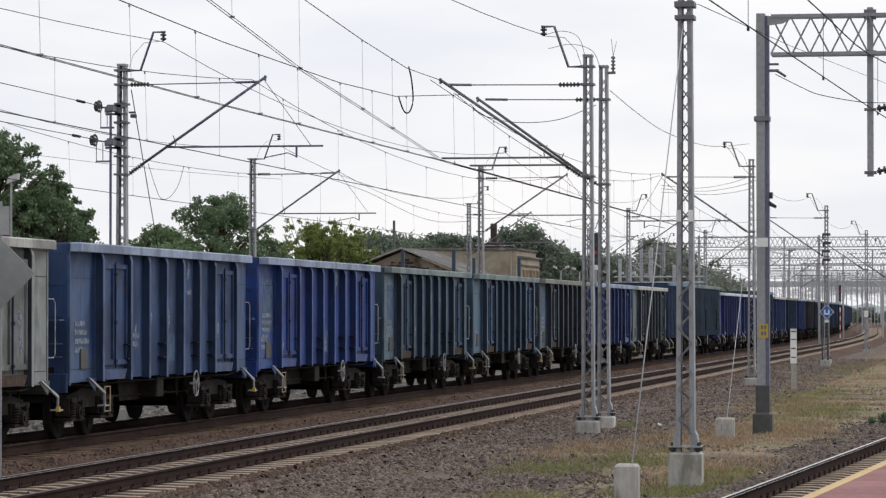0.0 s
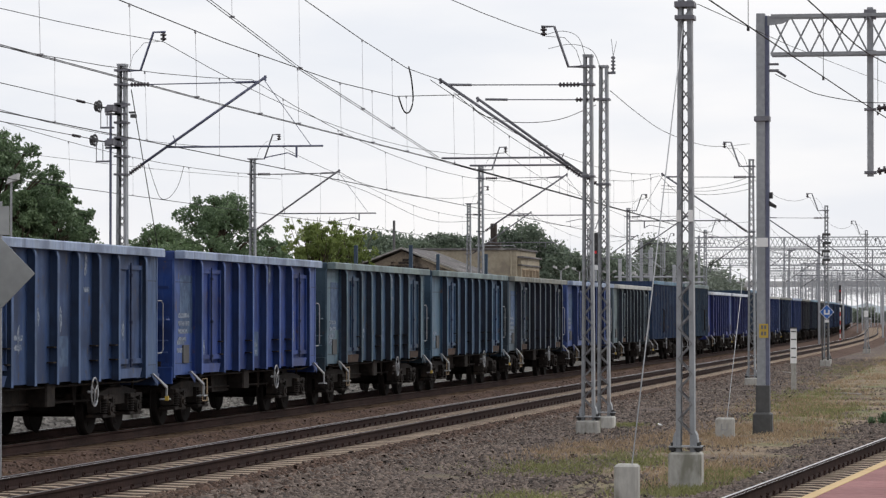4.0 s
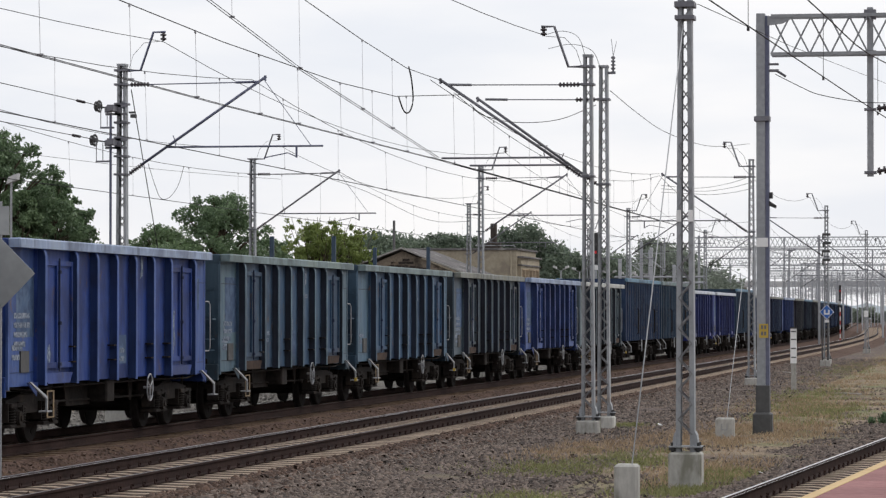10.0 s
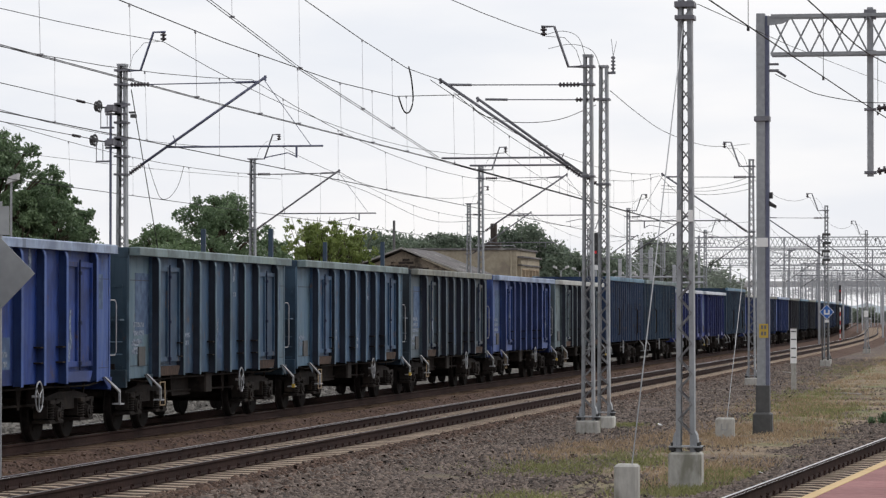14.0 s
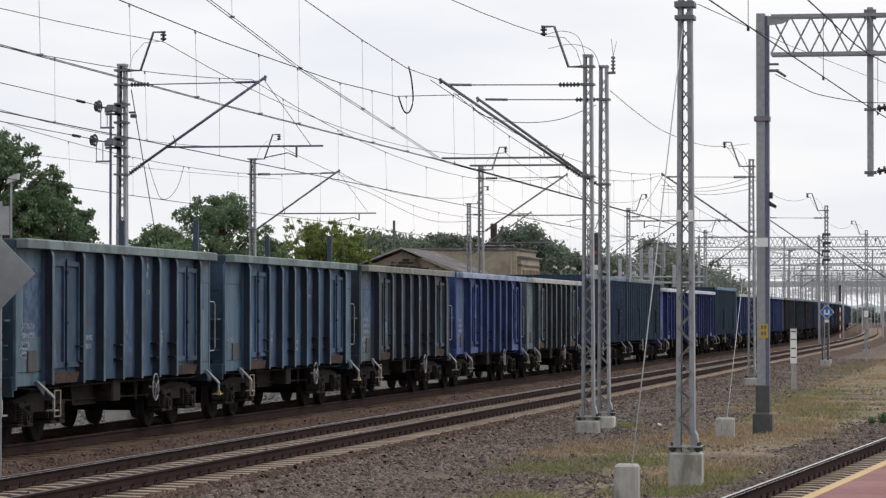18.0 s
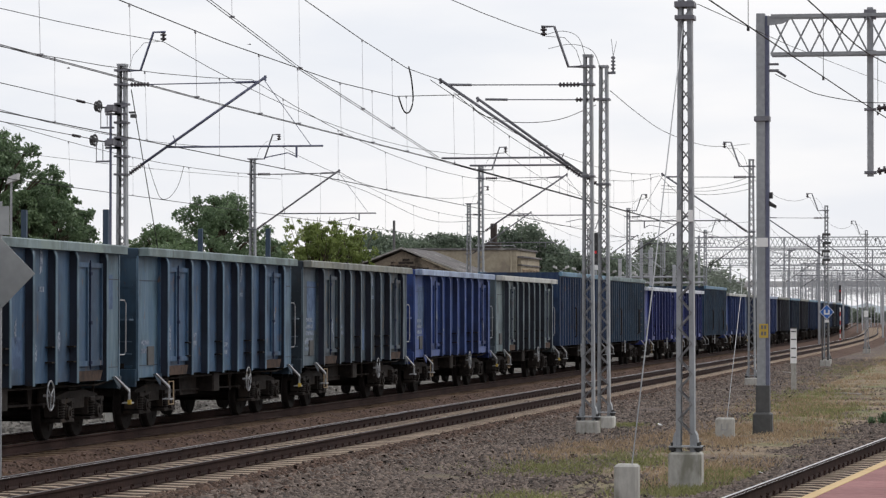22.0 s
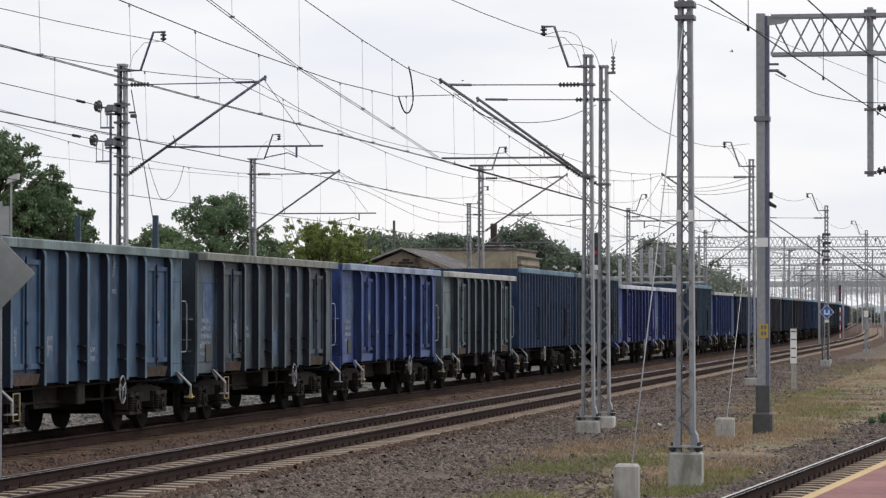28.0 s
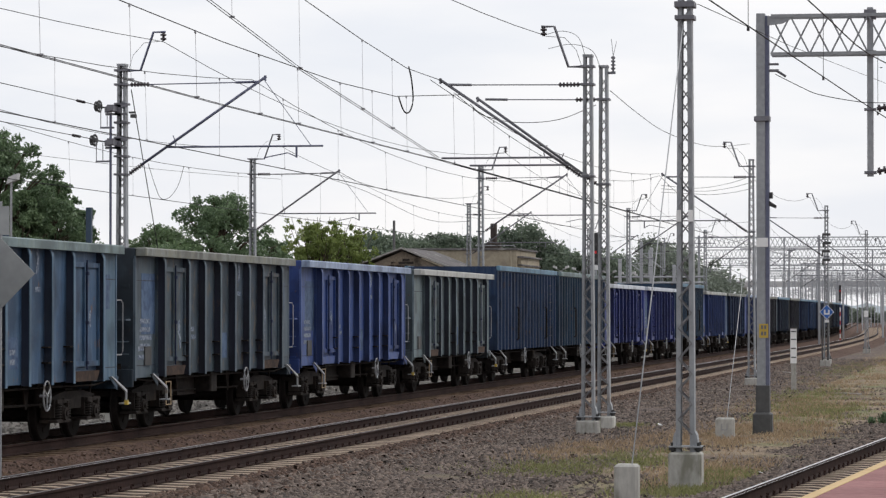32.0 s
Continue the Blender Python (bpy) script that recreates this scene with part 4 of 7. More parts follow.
GRIME = material("sooty_rib_grime", (0.017, 0.022, 0.044), (0.038, 0.047, 0.088), 0.75, 0, 6, 0.9, 0.05, dirt=(0.05, 0.042, 0.04), dirt_at=0.72)
PATCH = material("chalky_blue_patch", (0.035, 0.075, 0.16), (0.09, 0.14, 0.22), 0.7, 0, 8, 2.5, 0.0, dirt=(0.03, 0.06, 0.13), dirt_at=0.52)
BLUEPOST = material("dark_blue_post", (0.020, 0.042, 0.072), (0.034, 0.062, 0.10), 0.6, 0, 8, 1, 0.05)
PAINTS = {
    "grey": wagon_paint("faded_grey_enamel", (0.17, 0.185, 0.18), 0.4),
    "mid": wagon_paint("dull_blue_enamel", (0.023, 0.054, 0.150), 0.4, 0.63, (0.06, 0.05, 0.045)),
    "blue": wagon_paint("bright_blue_enamel", (0.010, 0.036, 0.192), 0.27),
    "teal": wagon_paint("grey_teal_enamel", (0.033, 0.074, 0.140), 0.5, 0.64, (0.11, 0.075, 0.052)),
    "steel": wagon_paint("steel_blue_enamel", (0.033, 0.078, 0.156), 0.5, 0.645, (0.13, 0.08, 0.055)),
    "brown": wagon_paint("dirty_grey_blue_enamel", (0.037, 0.058, 0.082), 0.5, 0.585, (0.105, 0.088, 0.072)),
    "deep": wagon_paint("deep_blue_enamel", (0.019, 0.047, 0.18), 0.35),
    "pale": wagon_paint("pale_grey_enamel", (0.078, 0.105, 0.120), 0.5, 0.60, (0.06, 0.05, 0.045)),
    "tall_navy": wagon_paint("dark_navy_enamel", (0.012, 0.032, 0.085), 0.25),
    "tall_teal": wagon_paint("dark_teal_enamel", (0.013, 0.036, 0.072), 0.25),
    "navy": wagon_paint("navy_enamel", (0.018, 0.045, 0.12), 0.3),
    "violet": wagon_paint("violet_blue_enamel", (0.022, 0.034, 0.175), 0.25),
    "dark": wagon_paint("dark_blue_grey_enamel", (0.018, 0.036, 0.066), 0.3),
    "umber": wagon_paint("coal_brown_enamel", (0.040, 0.039, 0.040), 0.4, 0.62, (0.09, 0.07, 0.055)),
    "sky": wagon_paint("light_blue_enamel", (0.03, 0.075, 0.20), 0.3),
}
CAPS = {
    "grey": wagon_paint("grey_cap", (0.40, 0.40, 0.38), 0.4, 0.70),
    "blue": wagon_paint("pale_blue_cap", (0.245, 0.305, 0.445), 0.5, 0.74),
    "green": wagon_paint("grey_green_cap", (0.155, 0.21, 0.22), 0.5, 0.72),
    "khaki": wagon_paint("dusty_khaki_cap", (0.18, 0.185, 0.165), 0.5, 0.68),
    "white": wagon_paint("whitish_cap", (0.50, 0.52, 0.58), 0.4, 0.75),
    "navy": wagon_paint("navy_cap", (0.10, 0.20, 0.30), 0.5, 0.72),
}
PAINT_TONES = {"grey": (0.17, 0.185, 0.18), "mid": (0.027, 0.060, 0.155), "blue": (0.013, 0.044, 0.198), "teal": (0.046, 0.086, 0.122), "steel": (0.040, 0.085, 0.140),
               "brown": (0.039, 0.057, 0.078), "umber": (0.040, 0.039, 0.040), "deep": (0.024, 0.05, 0.19), "pale": (0.088, 0.118, 0.134), "navy": (0.018, 0.045, 0.12), "violet": (0.022, 0.034, 0.175),
               "dark": (0.018, 0.036, 0.066), "sky": (0.03, 0.075, 0.20)}
# rib sides: each paint darkened for their shade; straps: a paler copy
RIB_PAINTS = {PAINTS[k].name: wagon_paint("shaded_rib_" + k, tuple(0.5 * v ** 0.9 + 0.002 for v in c) if k in ("blue", "violet", "mid", "deep", "sky") else tuple(0.16 * v + u for v, u in zip(c, (0.013, 0.013, 0.026))), 0.12, 0.70) for k, c in PAINT_TONES.items()}
STRAPS = {PAINTS[k].name: wagon_paint("pale_strap_" + k, tuple(1.25 * v + u for v, u in zip(c, (0.032, 0.039, 0.045))), 0.3, 0.72) for k, c in PAINT_TONES.items()}
ENDS = {PAINTS[k].name: wagon_paint("unfaded_end_" + k, tuple((0.95 if k in ("blue", "violet", "mid", "deep", "sky") else 0.66) * v for v in c), 0.15, 0.68) for k, c in PAINT_TONES.items()}
PANELS = {PAINTS[k].name: wagon_paint("faded_panel_" + k, tuple(1.18 * v + 0.05 * u for v, u in zip(c, (0.33, 0.43, 0.45))), 0.6, 0.665, (0.11, 0.075, 0.055)) for k, c in PAINT_TONES.items()}
SILLS = {PAINTS[k].name: PAINTS[k] if k in ("blue", "violet", "mid", "deep", "sky") else RUSTED for k in PAINT_TONES}
# kind, paint, cap, colour in words, from the front of the train backwards
TRAIN = [
    ("o", "grey", "grey", "faded light grey"), ("o", "mid", "blue", "dull scuffed blue"), ("o", "blue", "blue", "bright blue"),
    ("o", "teal", "green", "weathered grey-teal"), ("p", "steel", "green", "weathered steel-blue"), ("o", "brown", "khaki", "dirty grey-blue rust-stained"),
    ("o", "deep", "blue", "deep blue"), ("o", "pale", "grey", "pale grey streaked"), ("t", "tall_navy", "navy", "navy blue"), ("t", "tall_teal", "green", "dark grey-teal"),
    ("o", "violet", "white", "violet-blue"), ("o", "violet", "white", "violet-blue"), ("t", "tall_teal", "navy", "very dark blue"), ("o", "deep", "grey", "deep blue"),
    ("o", "navy", "khaki", "navy blue"), ("o", "deep", "blue", "deep blue"), ("o", "umber", "khaki", "coal-stained brown"), ("o", "dark", "navy", "dark blue-grey"),
    ("o", "umber", "khaki", "coal-stained brown"), ("o", "navy", "navy", "navy blue"), ("o", "mid", "navy", "dull blue"),
]
for i in range(12):
    TRAIN.append(("o", *(("navy", "navy"), ("dark", "khaki"), ("deep", "navy"), ("dark", "navy"), ("umber", "khaki"), ("navy", "blue"))[(i * 5 + i // 4) % 6], "dark weathered"))

# way gone by the train along its line: seconds and metres
GONE = [(0, 0.0), (1, -1.77), (2, -3.54), (3, -5.30), (4, -7.06), (6, -10.55), (8, -14.02), (10, -17.46), (12, -20.90), (14, -24.33), (16, -27.73),
        (18, -31.10), (20, -34.43), (22, -37.74), (24, -41.02), (26, -44.25), (27, -45.84), (28, -47.40), (29, -48.87), (30, -50.16), (30.5, -50.70),
        (31, -51.20), (31.5, -51.62), (32, -51.98)]
FIRST = 45.0                     # middle of the first wagon at the start
WAGONS = []
rng_train = random.Random(5)
for i, (kind, paint, cap, words) in enumerate(TRAIN):
    near = i < 14
    if kind == "t":
        w, turning = tall_wagon(PAINTS[paint], CAPS[cap], words + " high-sided ribbed freight wagon on the rails", near, rng_train)
    else:
        extra = " with tall end posts" if kind == "p" else ""
        w, turning = open_wagon(PAINTS[paint], CAPS[cap], words + " open freight wagon with ribbed sides" + extra, near, rng_train, kind == "p", i % 3 != 2)
    w.matrix_basis = line_pose(FIRST + i * PITCH, MAIN_Y)
    WAGONS.append((w, FIRST + i * PITCH, turning if i < 10 else []))


def gone_at(t):
    for (a, x), (b, y) in zip(GONE, GONE[1:]):
        if t <= b:
            return x + (y - x) * (t - a) / (b - a)
    return GONE[-1][1]


def motions():
    """The train rolls towards the camera and slows down near the end; the wheels turn."""
    spin = []
    t, last = 0.0, 0.0
    spin.append(0.0)
    while t < 32.0:
        t = round(t + 1 / 30, 4)
        if abs(gone_at(t) - last) / 0.46 > radians(78):
            spin.append(t)
            last = gone_at(t)
    spin[-1:] = [spin[-1], 32.0] if spin[-1] < 31.9 else [32.0]
    for k, (bird, wings, way) in enumerate(BIRDS):
        walk(bird, [(t, pose(x, y, z, 0, 0, -80.3)) for t, x, y, z in way])
        beats = [i * 0.16 for i in range(200)] + [32.0]
        for sd, wing in zip((-1, 1), wings):
            walk(wing, [(t, pose(0.02, sd * 0.02, 0.01, sd * (10 + (35 if i % 2 else -25) * (0.3 if (i // 9 + k) % 3 == 0 else 1.0)), 0, 0)) for i, t in enumerate(beats)])
    for w, s0, turning in WAGONS:
        walk(w, [(t, line_pose(s0 + g, MAIN_Y)) for t, g in GONE])
        for ws, dx in turning:
            walk(ws, [(t, pose(dx, 0, 0.46) @ Matrix.Rotation(gone_at(t) / 0.46, 4, "Y")) for t in spin])


# ---- masts of the overhead line ----
def lattice_mast(name, label, m, h=8.1, w=0.28, w_top=0.185, d=0.22, group="overhead line masts", block=(0.62, 0.62, 0.42), period=0.44, cross_from=2.6, leg=0.058):
    """Two channels that lean together, laced on both faces, on a concrete footing. Its broad face looks along the track."""
    t = thing(name, label, "mast", group, at=m)
    zb = block[2] - 0.42
    part("footing", Shape().block(-block[0] / 2, block[0] / 2, -block[1] / 2, block[1] / 2, -0.55, zb, 0.03), CONCRETE, t, "stained concrete footing")

    def wide(z):
        return w + (w_top - w) * (z - zb) / (h - zb)

    for sd in (-1, 1):
        def edge(z, a, b):
            return [sd * (wide(z) / 2 - a), sd * (wide(z) / 2 - b)]
        s = Shape().taper(-d / 2, d / 2, edge(zb, 0, leg * 0.3), zb, edge(h, 0, leg * 0.3), h)
        for x in (-d / 2, d / 2 - 0.014):
            s.taper(x, x + 0.014, edge(zb, leg * 0.3, leg), zb, edge(h, leg * 0.3, leg), h)
        for b in range(3):
            zz = 1.0 + b * h * 0.3
            s.taper(-d / 2 - 0.01, -d / 2, edge(zz, 0, leg), zz, edge(zz + 0.12, 0, leg), zz + 0.12)
        part("leg", s, MAST_PAINT, t)
        part("gusset", Shape().prism([(-d / 2 - 0.02, sd * (w / 2), zb + 0.06), (-d / 2 - 0.02, sd * (w / 2 + 0.05), zb + 0.06), (-d / 2 - 0.02, sd * (w / 2 + 0.045), zb + 0.17),
                                      (-d / 2 - 0.02, sd * (w / 2 + 0.03), zb + 0.25), (-d / 2 - 0.02, sd * (w / 2 + 0.005), zb + 0.30), (-d / 2 - 0.02, sd * (w / 2), zb + 0.30)], (d + 0.04, 0, 0)), MAST_PAINT, t)
    fine = name == "anchor_mast" or m.translation.x < 73
    for fx, phase in ((-d / 2 - 0.006, 0), (d / 2 + 0.006, 1)):
        s = Shape()
        z, side = zb + 0.25, 1
        while z < h - period / 2:
            turn = side if (phase == 0 or z < cross_from) else -side
            e = wide(z + period / 4) / 2 - 0.03
            if fine:
                part("lacing_bar", kit(("lace", turn), lambda: Shape().bar((0, -turn * 0.1, 0), (0, turn * 0.1, period / 2), 0.010, 0.021).mesh("lacing_bar", LACING)), LACING, t,
                     at=pose(fx, 0, z) @ Matrix.Diagonal((1, e / 0.1, 1, 1)))
            else:
                s.bar((fx, -turn * e, z), (fx, turn * e, z + period / 2), 0.010, 0.021)
            z, side = z + period / 2, -side
        if not fine:
            tagged(part("lacing", s, LACING, t, "zigzag lacing bars"), kind="stuff")
    part("base_plate", Shape().box(-d / 2 - 0.06, d / 2 + 0.06, -w / 2 - 0.10, w / 2 + 0.10, zb + 0.07, zb + 0.09), MAST_PAINT, t)
    for sx in (-1, 1):
        for sy in (-1, 1):
            part("bolt", kit("bolt", lambda: Shape().tube([(0, 0, -0.02), (0, 0, 0.14)], 0.026, 6).disc((0, 0, 0.05), (0, 0, 1), 0.05, 0.05, 6).mesh("bolt", BLACK)), BLACK, t, at=pose(sx * d / 2, sy * (w / 2 + 0.05), zb))
    part("cap_plate", Shape().box(-d / 2 - 0.02, d / 2 + 0.02, -w_top / 2 - 0.01, w_top / 2 + 0.01, h - 0.02, h + 0.03), MAST_PAINT, t)
    return t


def clamp(t, z, w=0.20, d=0.22):
    part("clamp", Shape().box(-d / 2 - 0.05, d / 2 + 0.05, -w / 2 - 0.04, w / 2 + 0.06, z - 0.022, z + 0.022), TUBE, t)


def cantilever(t, reach=3.1, base=5.36, tip=7.42, stay=7.30, reg=5.88, over=1.35, feeder=True, steady=True, tube=None, side=1, dx=0.0, bracket_top=7.62, w=0.20):
    """The bracket that holds the wires: sloping tube, stay with insulator, level tube and steady arm, on the side given."""
    def q(y, z, x=0.0):
        return (dx + x, side * y, z)
    tube = tube or TUBE
    y0 = w / 2 + 0.03
    part("arm_tube", Shape().tube([q(y0 + 0.32, base + 0.22), q(reach + 0.05, tip + 0.03)], 0.031, 8), tube, t, "sloping bracket tube", True)
    part("insulator", Shape().ribbed(q(y0 + 0.04, base + 0.02), q(y0 + 0.34, base + 0.23), 0.052, 6), INSULATOR, t, "brown rod insulator", True)
    part("stay_rod", Shape().tube([q(y0 + 0.5, stay), q(reach - 0.6, stay + 0.02)], 0.014, 6).tube([q(reach - 0.65, stay + 0.02), q(reach - 0.15, stay + 0.03)], 0.03, 6), tube, t)
    part("insulator", Shape().ribbed(q(y0 + 0.05, stay), q(y0 + 0.5, stay), 0.052, 6), INSULATOR, t, "brown rod insulator", True)
    part("wire_clamp", Shape().box(dx - 0.03, dx + 0.03, *sorted((side * (reach + 0.0), side * (reach + 0.045))), tip - 0.07, tip + 0.05), tube, t)
    f = (reg - base) / (tip - base)
    yr = y0 + f * (reach - y0)
    part("level_tube", Shape().tube([q(yr, reg), q(reach + over, reg)], 0.022, 8), tube, t, "level tube above the contact wire", True)
    if over > 0.5:
        part("tube_hanger", Shape().tube([q(reach, tip - 0.05), q(reach + over * 0.8, reg)], 0.008, 5), tube, t)
    part("hook", Shape().tube([q(yr + 0.15, reg + 0.26), q(yr + 0.22, reg + 0.1), q(yr + 0.2, reg)], 0.012, 5), tube, t)
    if steady:
        yb = reach + over * 0.55
        part("drop_bracket", Shape().bar(q(yb, reg), q(yb, reg - 0.26), 0.04, 0.04), tube, t)
        part("steady_arm", Shape().tube([q(yb, reg - 0.24), q(yb - 0.2, reg - 0.15), q(yb - 0.75, reg - 0.26)], 0.014, 6), tube, t)
    for z in (base, stay):
        clamp(t, z, w)
    if feeder:
        b = bracket_top
        part("feeder_bracket", Shape().tube([q(0.1, b), q(0.42, b), q(0.72, b + 0.86), q(1.0, b + 0.86)], 0.028, 8), tube, t, "cranked bracket on the mast top", True)
        part("insulator", Shape().ribbed(q(0.95, b + 0.84), q(0.95, b + 0.66), 0.07, 2), INSULATOR, t, "brown porcelain insulator", True)
        part("jumper", Shape().tube([q(0.15, b + 0.05), q(0.25, b + 0.35), q(0.5, b + 0.62), q(0.95, b + 0.66)], 0.006, 5), WIRE, t)
        clamp(t, b, w)


MAST_LABEL = "grey lattice mast with line bracket"
# beyond the freight line
MASTS_MAIN = [71.7, 123.3, 173.2, 219.0, 268.0, 318.0, 368.0]
for i, x in enumerate(MASTS_MAIN):
    px, py, h = on_line(x, MAIN_Y)
    t = lattice_mast("line_mast", MAST_LABEL + " beside the freight line", pose(px, py + 3.0, 0, 0, 0, h), 7.74)
    cantilever(t, side=-1, reach=3.28, base=5.27, tube=BLUE_TUBE if i == 0 else None)
    if i == 0:
        # tension gear: two pulleys with their frames and a rod to the weights
        for z, yy in ((6.74, 0.40), (5.98, 0.50)):
            gear = part("pulley_frame", Shape().box(-0.6, 0.16, 0.05, 0.20, z - 0.06, z + 0.06).box(-0.22, -0.18, -0.16, 0.34, z - 0.14, z - 0.09).box(-0.22, -0.18, -0.16, 0.30, z + 0.04, z + 0.10)
                        .box(-0.22, -0.12, -0.02, 0.12, z - 0.14, z + 0.10).block(-0.30, -0.14, 0.20, 0.34, z - 0.08, z + 0.06, 0.02)
                        .bar((-0.2, yy - 0.26, z - 0.42), (-0.2, yy + 0.06, z - 0.42), 0.05, 0.04)
                        .tube([(-0.2, yy + 0.05, z - 0.42), (-0.2, yy + 0.05, z)], 0.010, 5).tube([(-0.2, yy - 0.1, z - 0.42), (-0.2, yy - 0.1, z)], 0.010, 5), TUBE, t, "tension frame")
            wheel = Shape().disc((-0.55, yy + 0.02, z + 0.04), (0.16, 1, 0), 0.05, 0.12, 10).tube([(-0.5, yy, z + 0.04), (-0.2, 0.3, z + 0.02)], 0.018, 6)
            for off, rr in ((-0.035, 0.125), (0.035, 0.10)):
                hub = Vector((-0.55 + 0.16 * off, yy + 0.02 + off, z + 0.04))
                rim = [hub + Vector((rr * math.cos(a * math.pi / 8), -0.16 * rr * math.cos(a * math.pi / 8), rr * math.sin(a * math.pi / 8))) for a in range(16)]
                wheel.tube(rim, 0.020, 6, closed=True)
                for a in range(0, 16, 4):
                    wheel.tube([hub, rim[a]], 0.014, 5)
            part("pulley", wheel, DARKGREY, gear, "spoked tension wheel")
            clamp(t, z + 0.12)
            clamp(t, z - 0.30)
        part("side_lamp", Shape().box(-0.05, 0.05, -0.30, -0.16, 6.65, 6.69).block(-0.07, 0.07, -0.32, -0.20, 6.55, 6.63, 0.01), DARKGREY, t)
        part("ladder_pipe", Shape().tube([(-0.2, 0.22, 0), (-0.2, 0.22, 6.6)], 0.03, 6), BLUE_TUBE, t)
# beside the empty line
for i, x in enumerate([68.85, 71.9, 116.2, 166.2, 215.6, 265.0, 315.0]):
    px, py, h = on_line(x, NEAR_Y)
    t = lattice_mast("line_mast", MAST_LABEL + " beside the empty line", pose(px, py - (3.395, 3.36, 3.27)[min(i, 2)], 0, 0, 0, h), 7.58, block=(0.46, 0.48, 0.29))
    if i == 1:
        cantilever(t, reach=2.80, base=4.98, tip=6.90, stay=6.86, reg=5.42, over=0.2, feeder=False, steady=False)
        part("spike_guard", Shape().box(-0.04, 0.04, -0.26, -0.08, 7.42, 7.47).ribbed((0, -0.21, 7.42), (0, -0.21, 7.82), 0.05, 5).tube([(0, -0.21, 7.82), (0, -0.17, 8.2)], 0.006, 5).tube([(0, -0.21, 7.82), (0, -0.29, 8.15)], 0.006, 5), TUBE, t)
    else:
        cantilever(t, reach=3.15, tip=7.10, stay=6.98, base=5.03, reg=5.44, over=0.0 if i == 0 else 1.2, steady=i > 1, bracket_top=7.36)
    if i == 3:
        for z, y in ((6.15, 0.0), (5.72, -0.02), (5.30, 0.02), (4.86, 0.0)):
            part("gear_box", Shape().block(-0.22, 0.22, y - 0.20, y + 0.20, z - 0.06, z + 0.06, 0.02).box(-0.3, -0.2, y + 0.12, y + 0.20, z - 0.24, z - 0.06), DARKGREY, t, "dark tension gear on the mast")
# beyond the far line
for x in (64.0, 113.3, 161.0, 209.0, 257.0):
    px, py, h = on_line(x, MAIN_Y)
    t = lattice_mast("line_mast", MAST_LABEL + " beyond the far line", pose(px, py + 9.6, 0, 0, 0, h), 7.6)
    cantilever(t, side=-1, base=5.12, reg=5.68, tip=7.18, stay=7.08)
# the tall anchor mast on its big footing
t = lattice_mast("anchor_mast", "tall grey lattice anchor mast on a stained concrete footing", pose(47.4, 4.53, 0), 7.05, 0.272, 0.196, 0.24, block=(0.46, 0.48, 0.54), leg=0.068)
part("head_beam", Shape().box(-0.18, 0.18, -0.145, 0.145, 6.56, 6.64).box(-0.18, 0.18, -0.14, 0.14, 6.38, 6.44), TUBE, t, "dark clamp beams")
for y in (-0.121, 0.051):
    part("white_band", Shape().box(-0.136, -0.130, y, y + 0.070, 3.45, 3.62), WHITE, t)


# ---- the portal over the platform track ----
def truss(s, y0, y1, z0, z1, x=0.0, d=0.35, step=0.62):
    for k, fx in enumerate((x - d / 2, x + d / 2)):
        for z in (z0, z1):
            s.box(fx - 0.035, fx + 0.035, *sorted((y0, y1)), z - 0.035, z + 0.035)
        n = max(2, round(abs(y1 - y0) / step))
        for i in range(n):
            a, b = y0 + (y1 - y0) * i / n, y0 + (y1 - y0) * (i + 1) / n
            m = (a + b) / 2
            za, zb = (z0, z1) if k == 0 else (z1, z0)
            s.bar((fx, a, za), (fx, m, zb), 0.025, 0.035).bar((fx, m, zb), (fx, b, za), 0.025, 0.035)
    return s


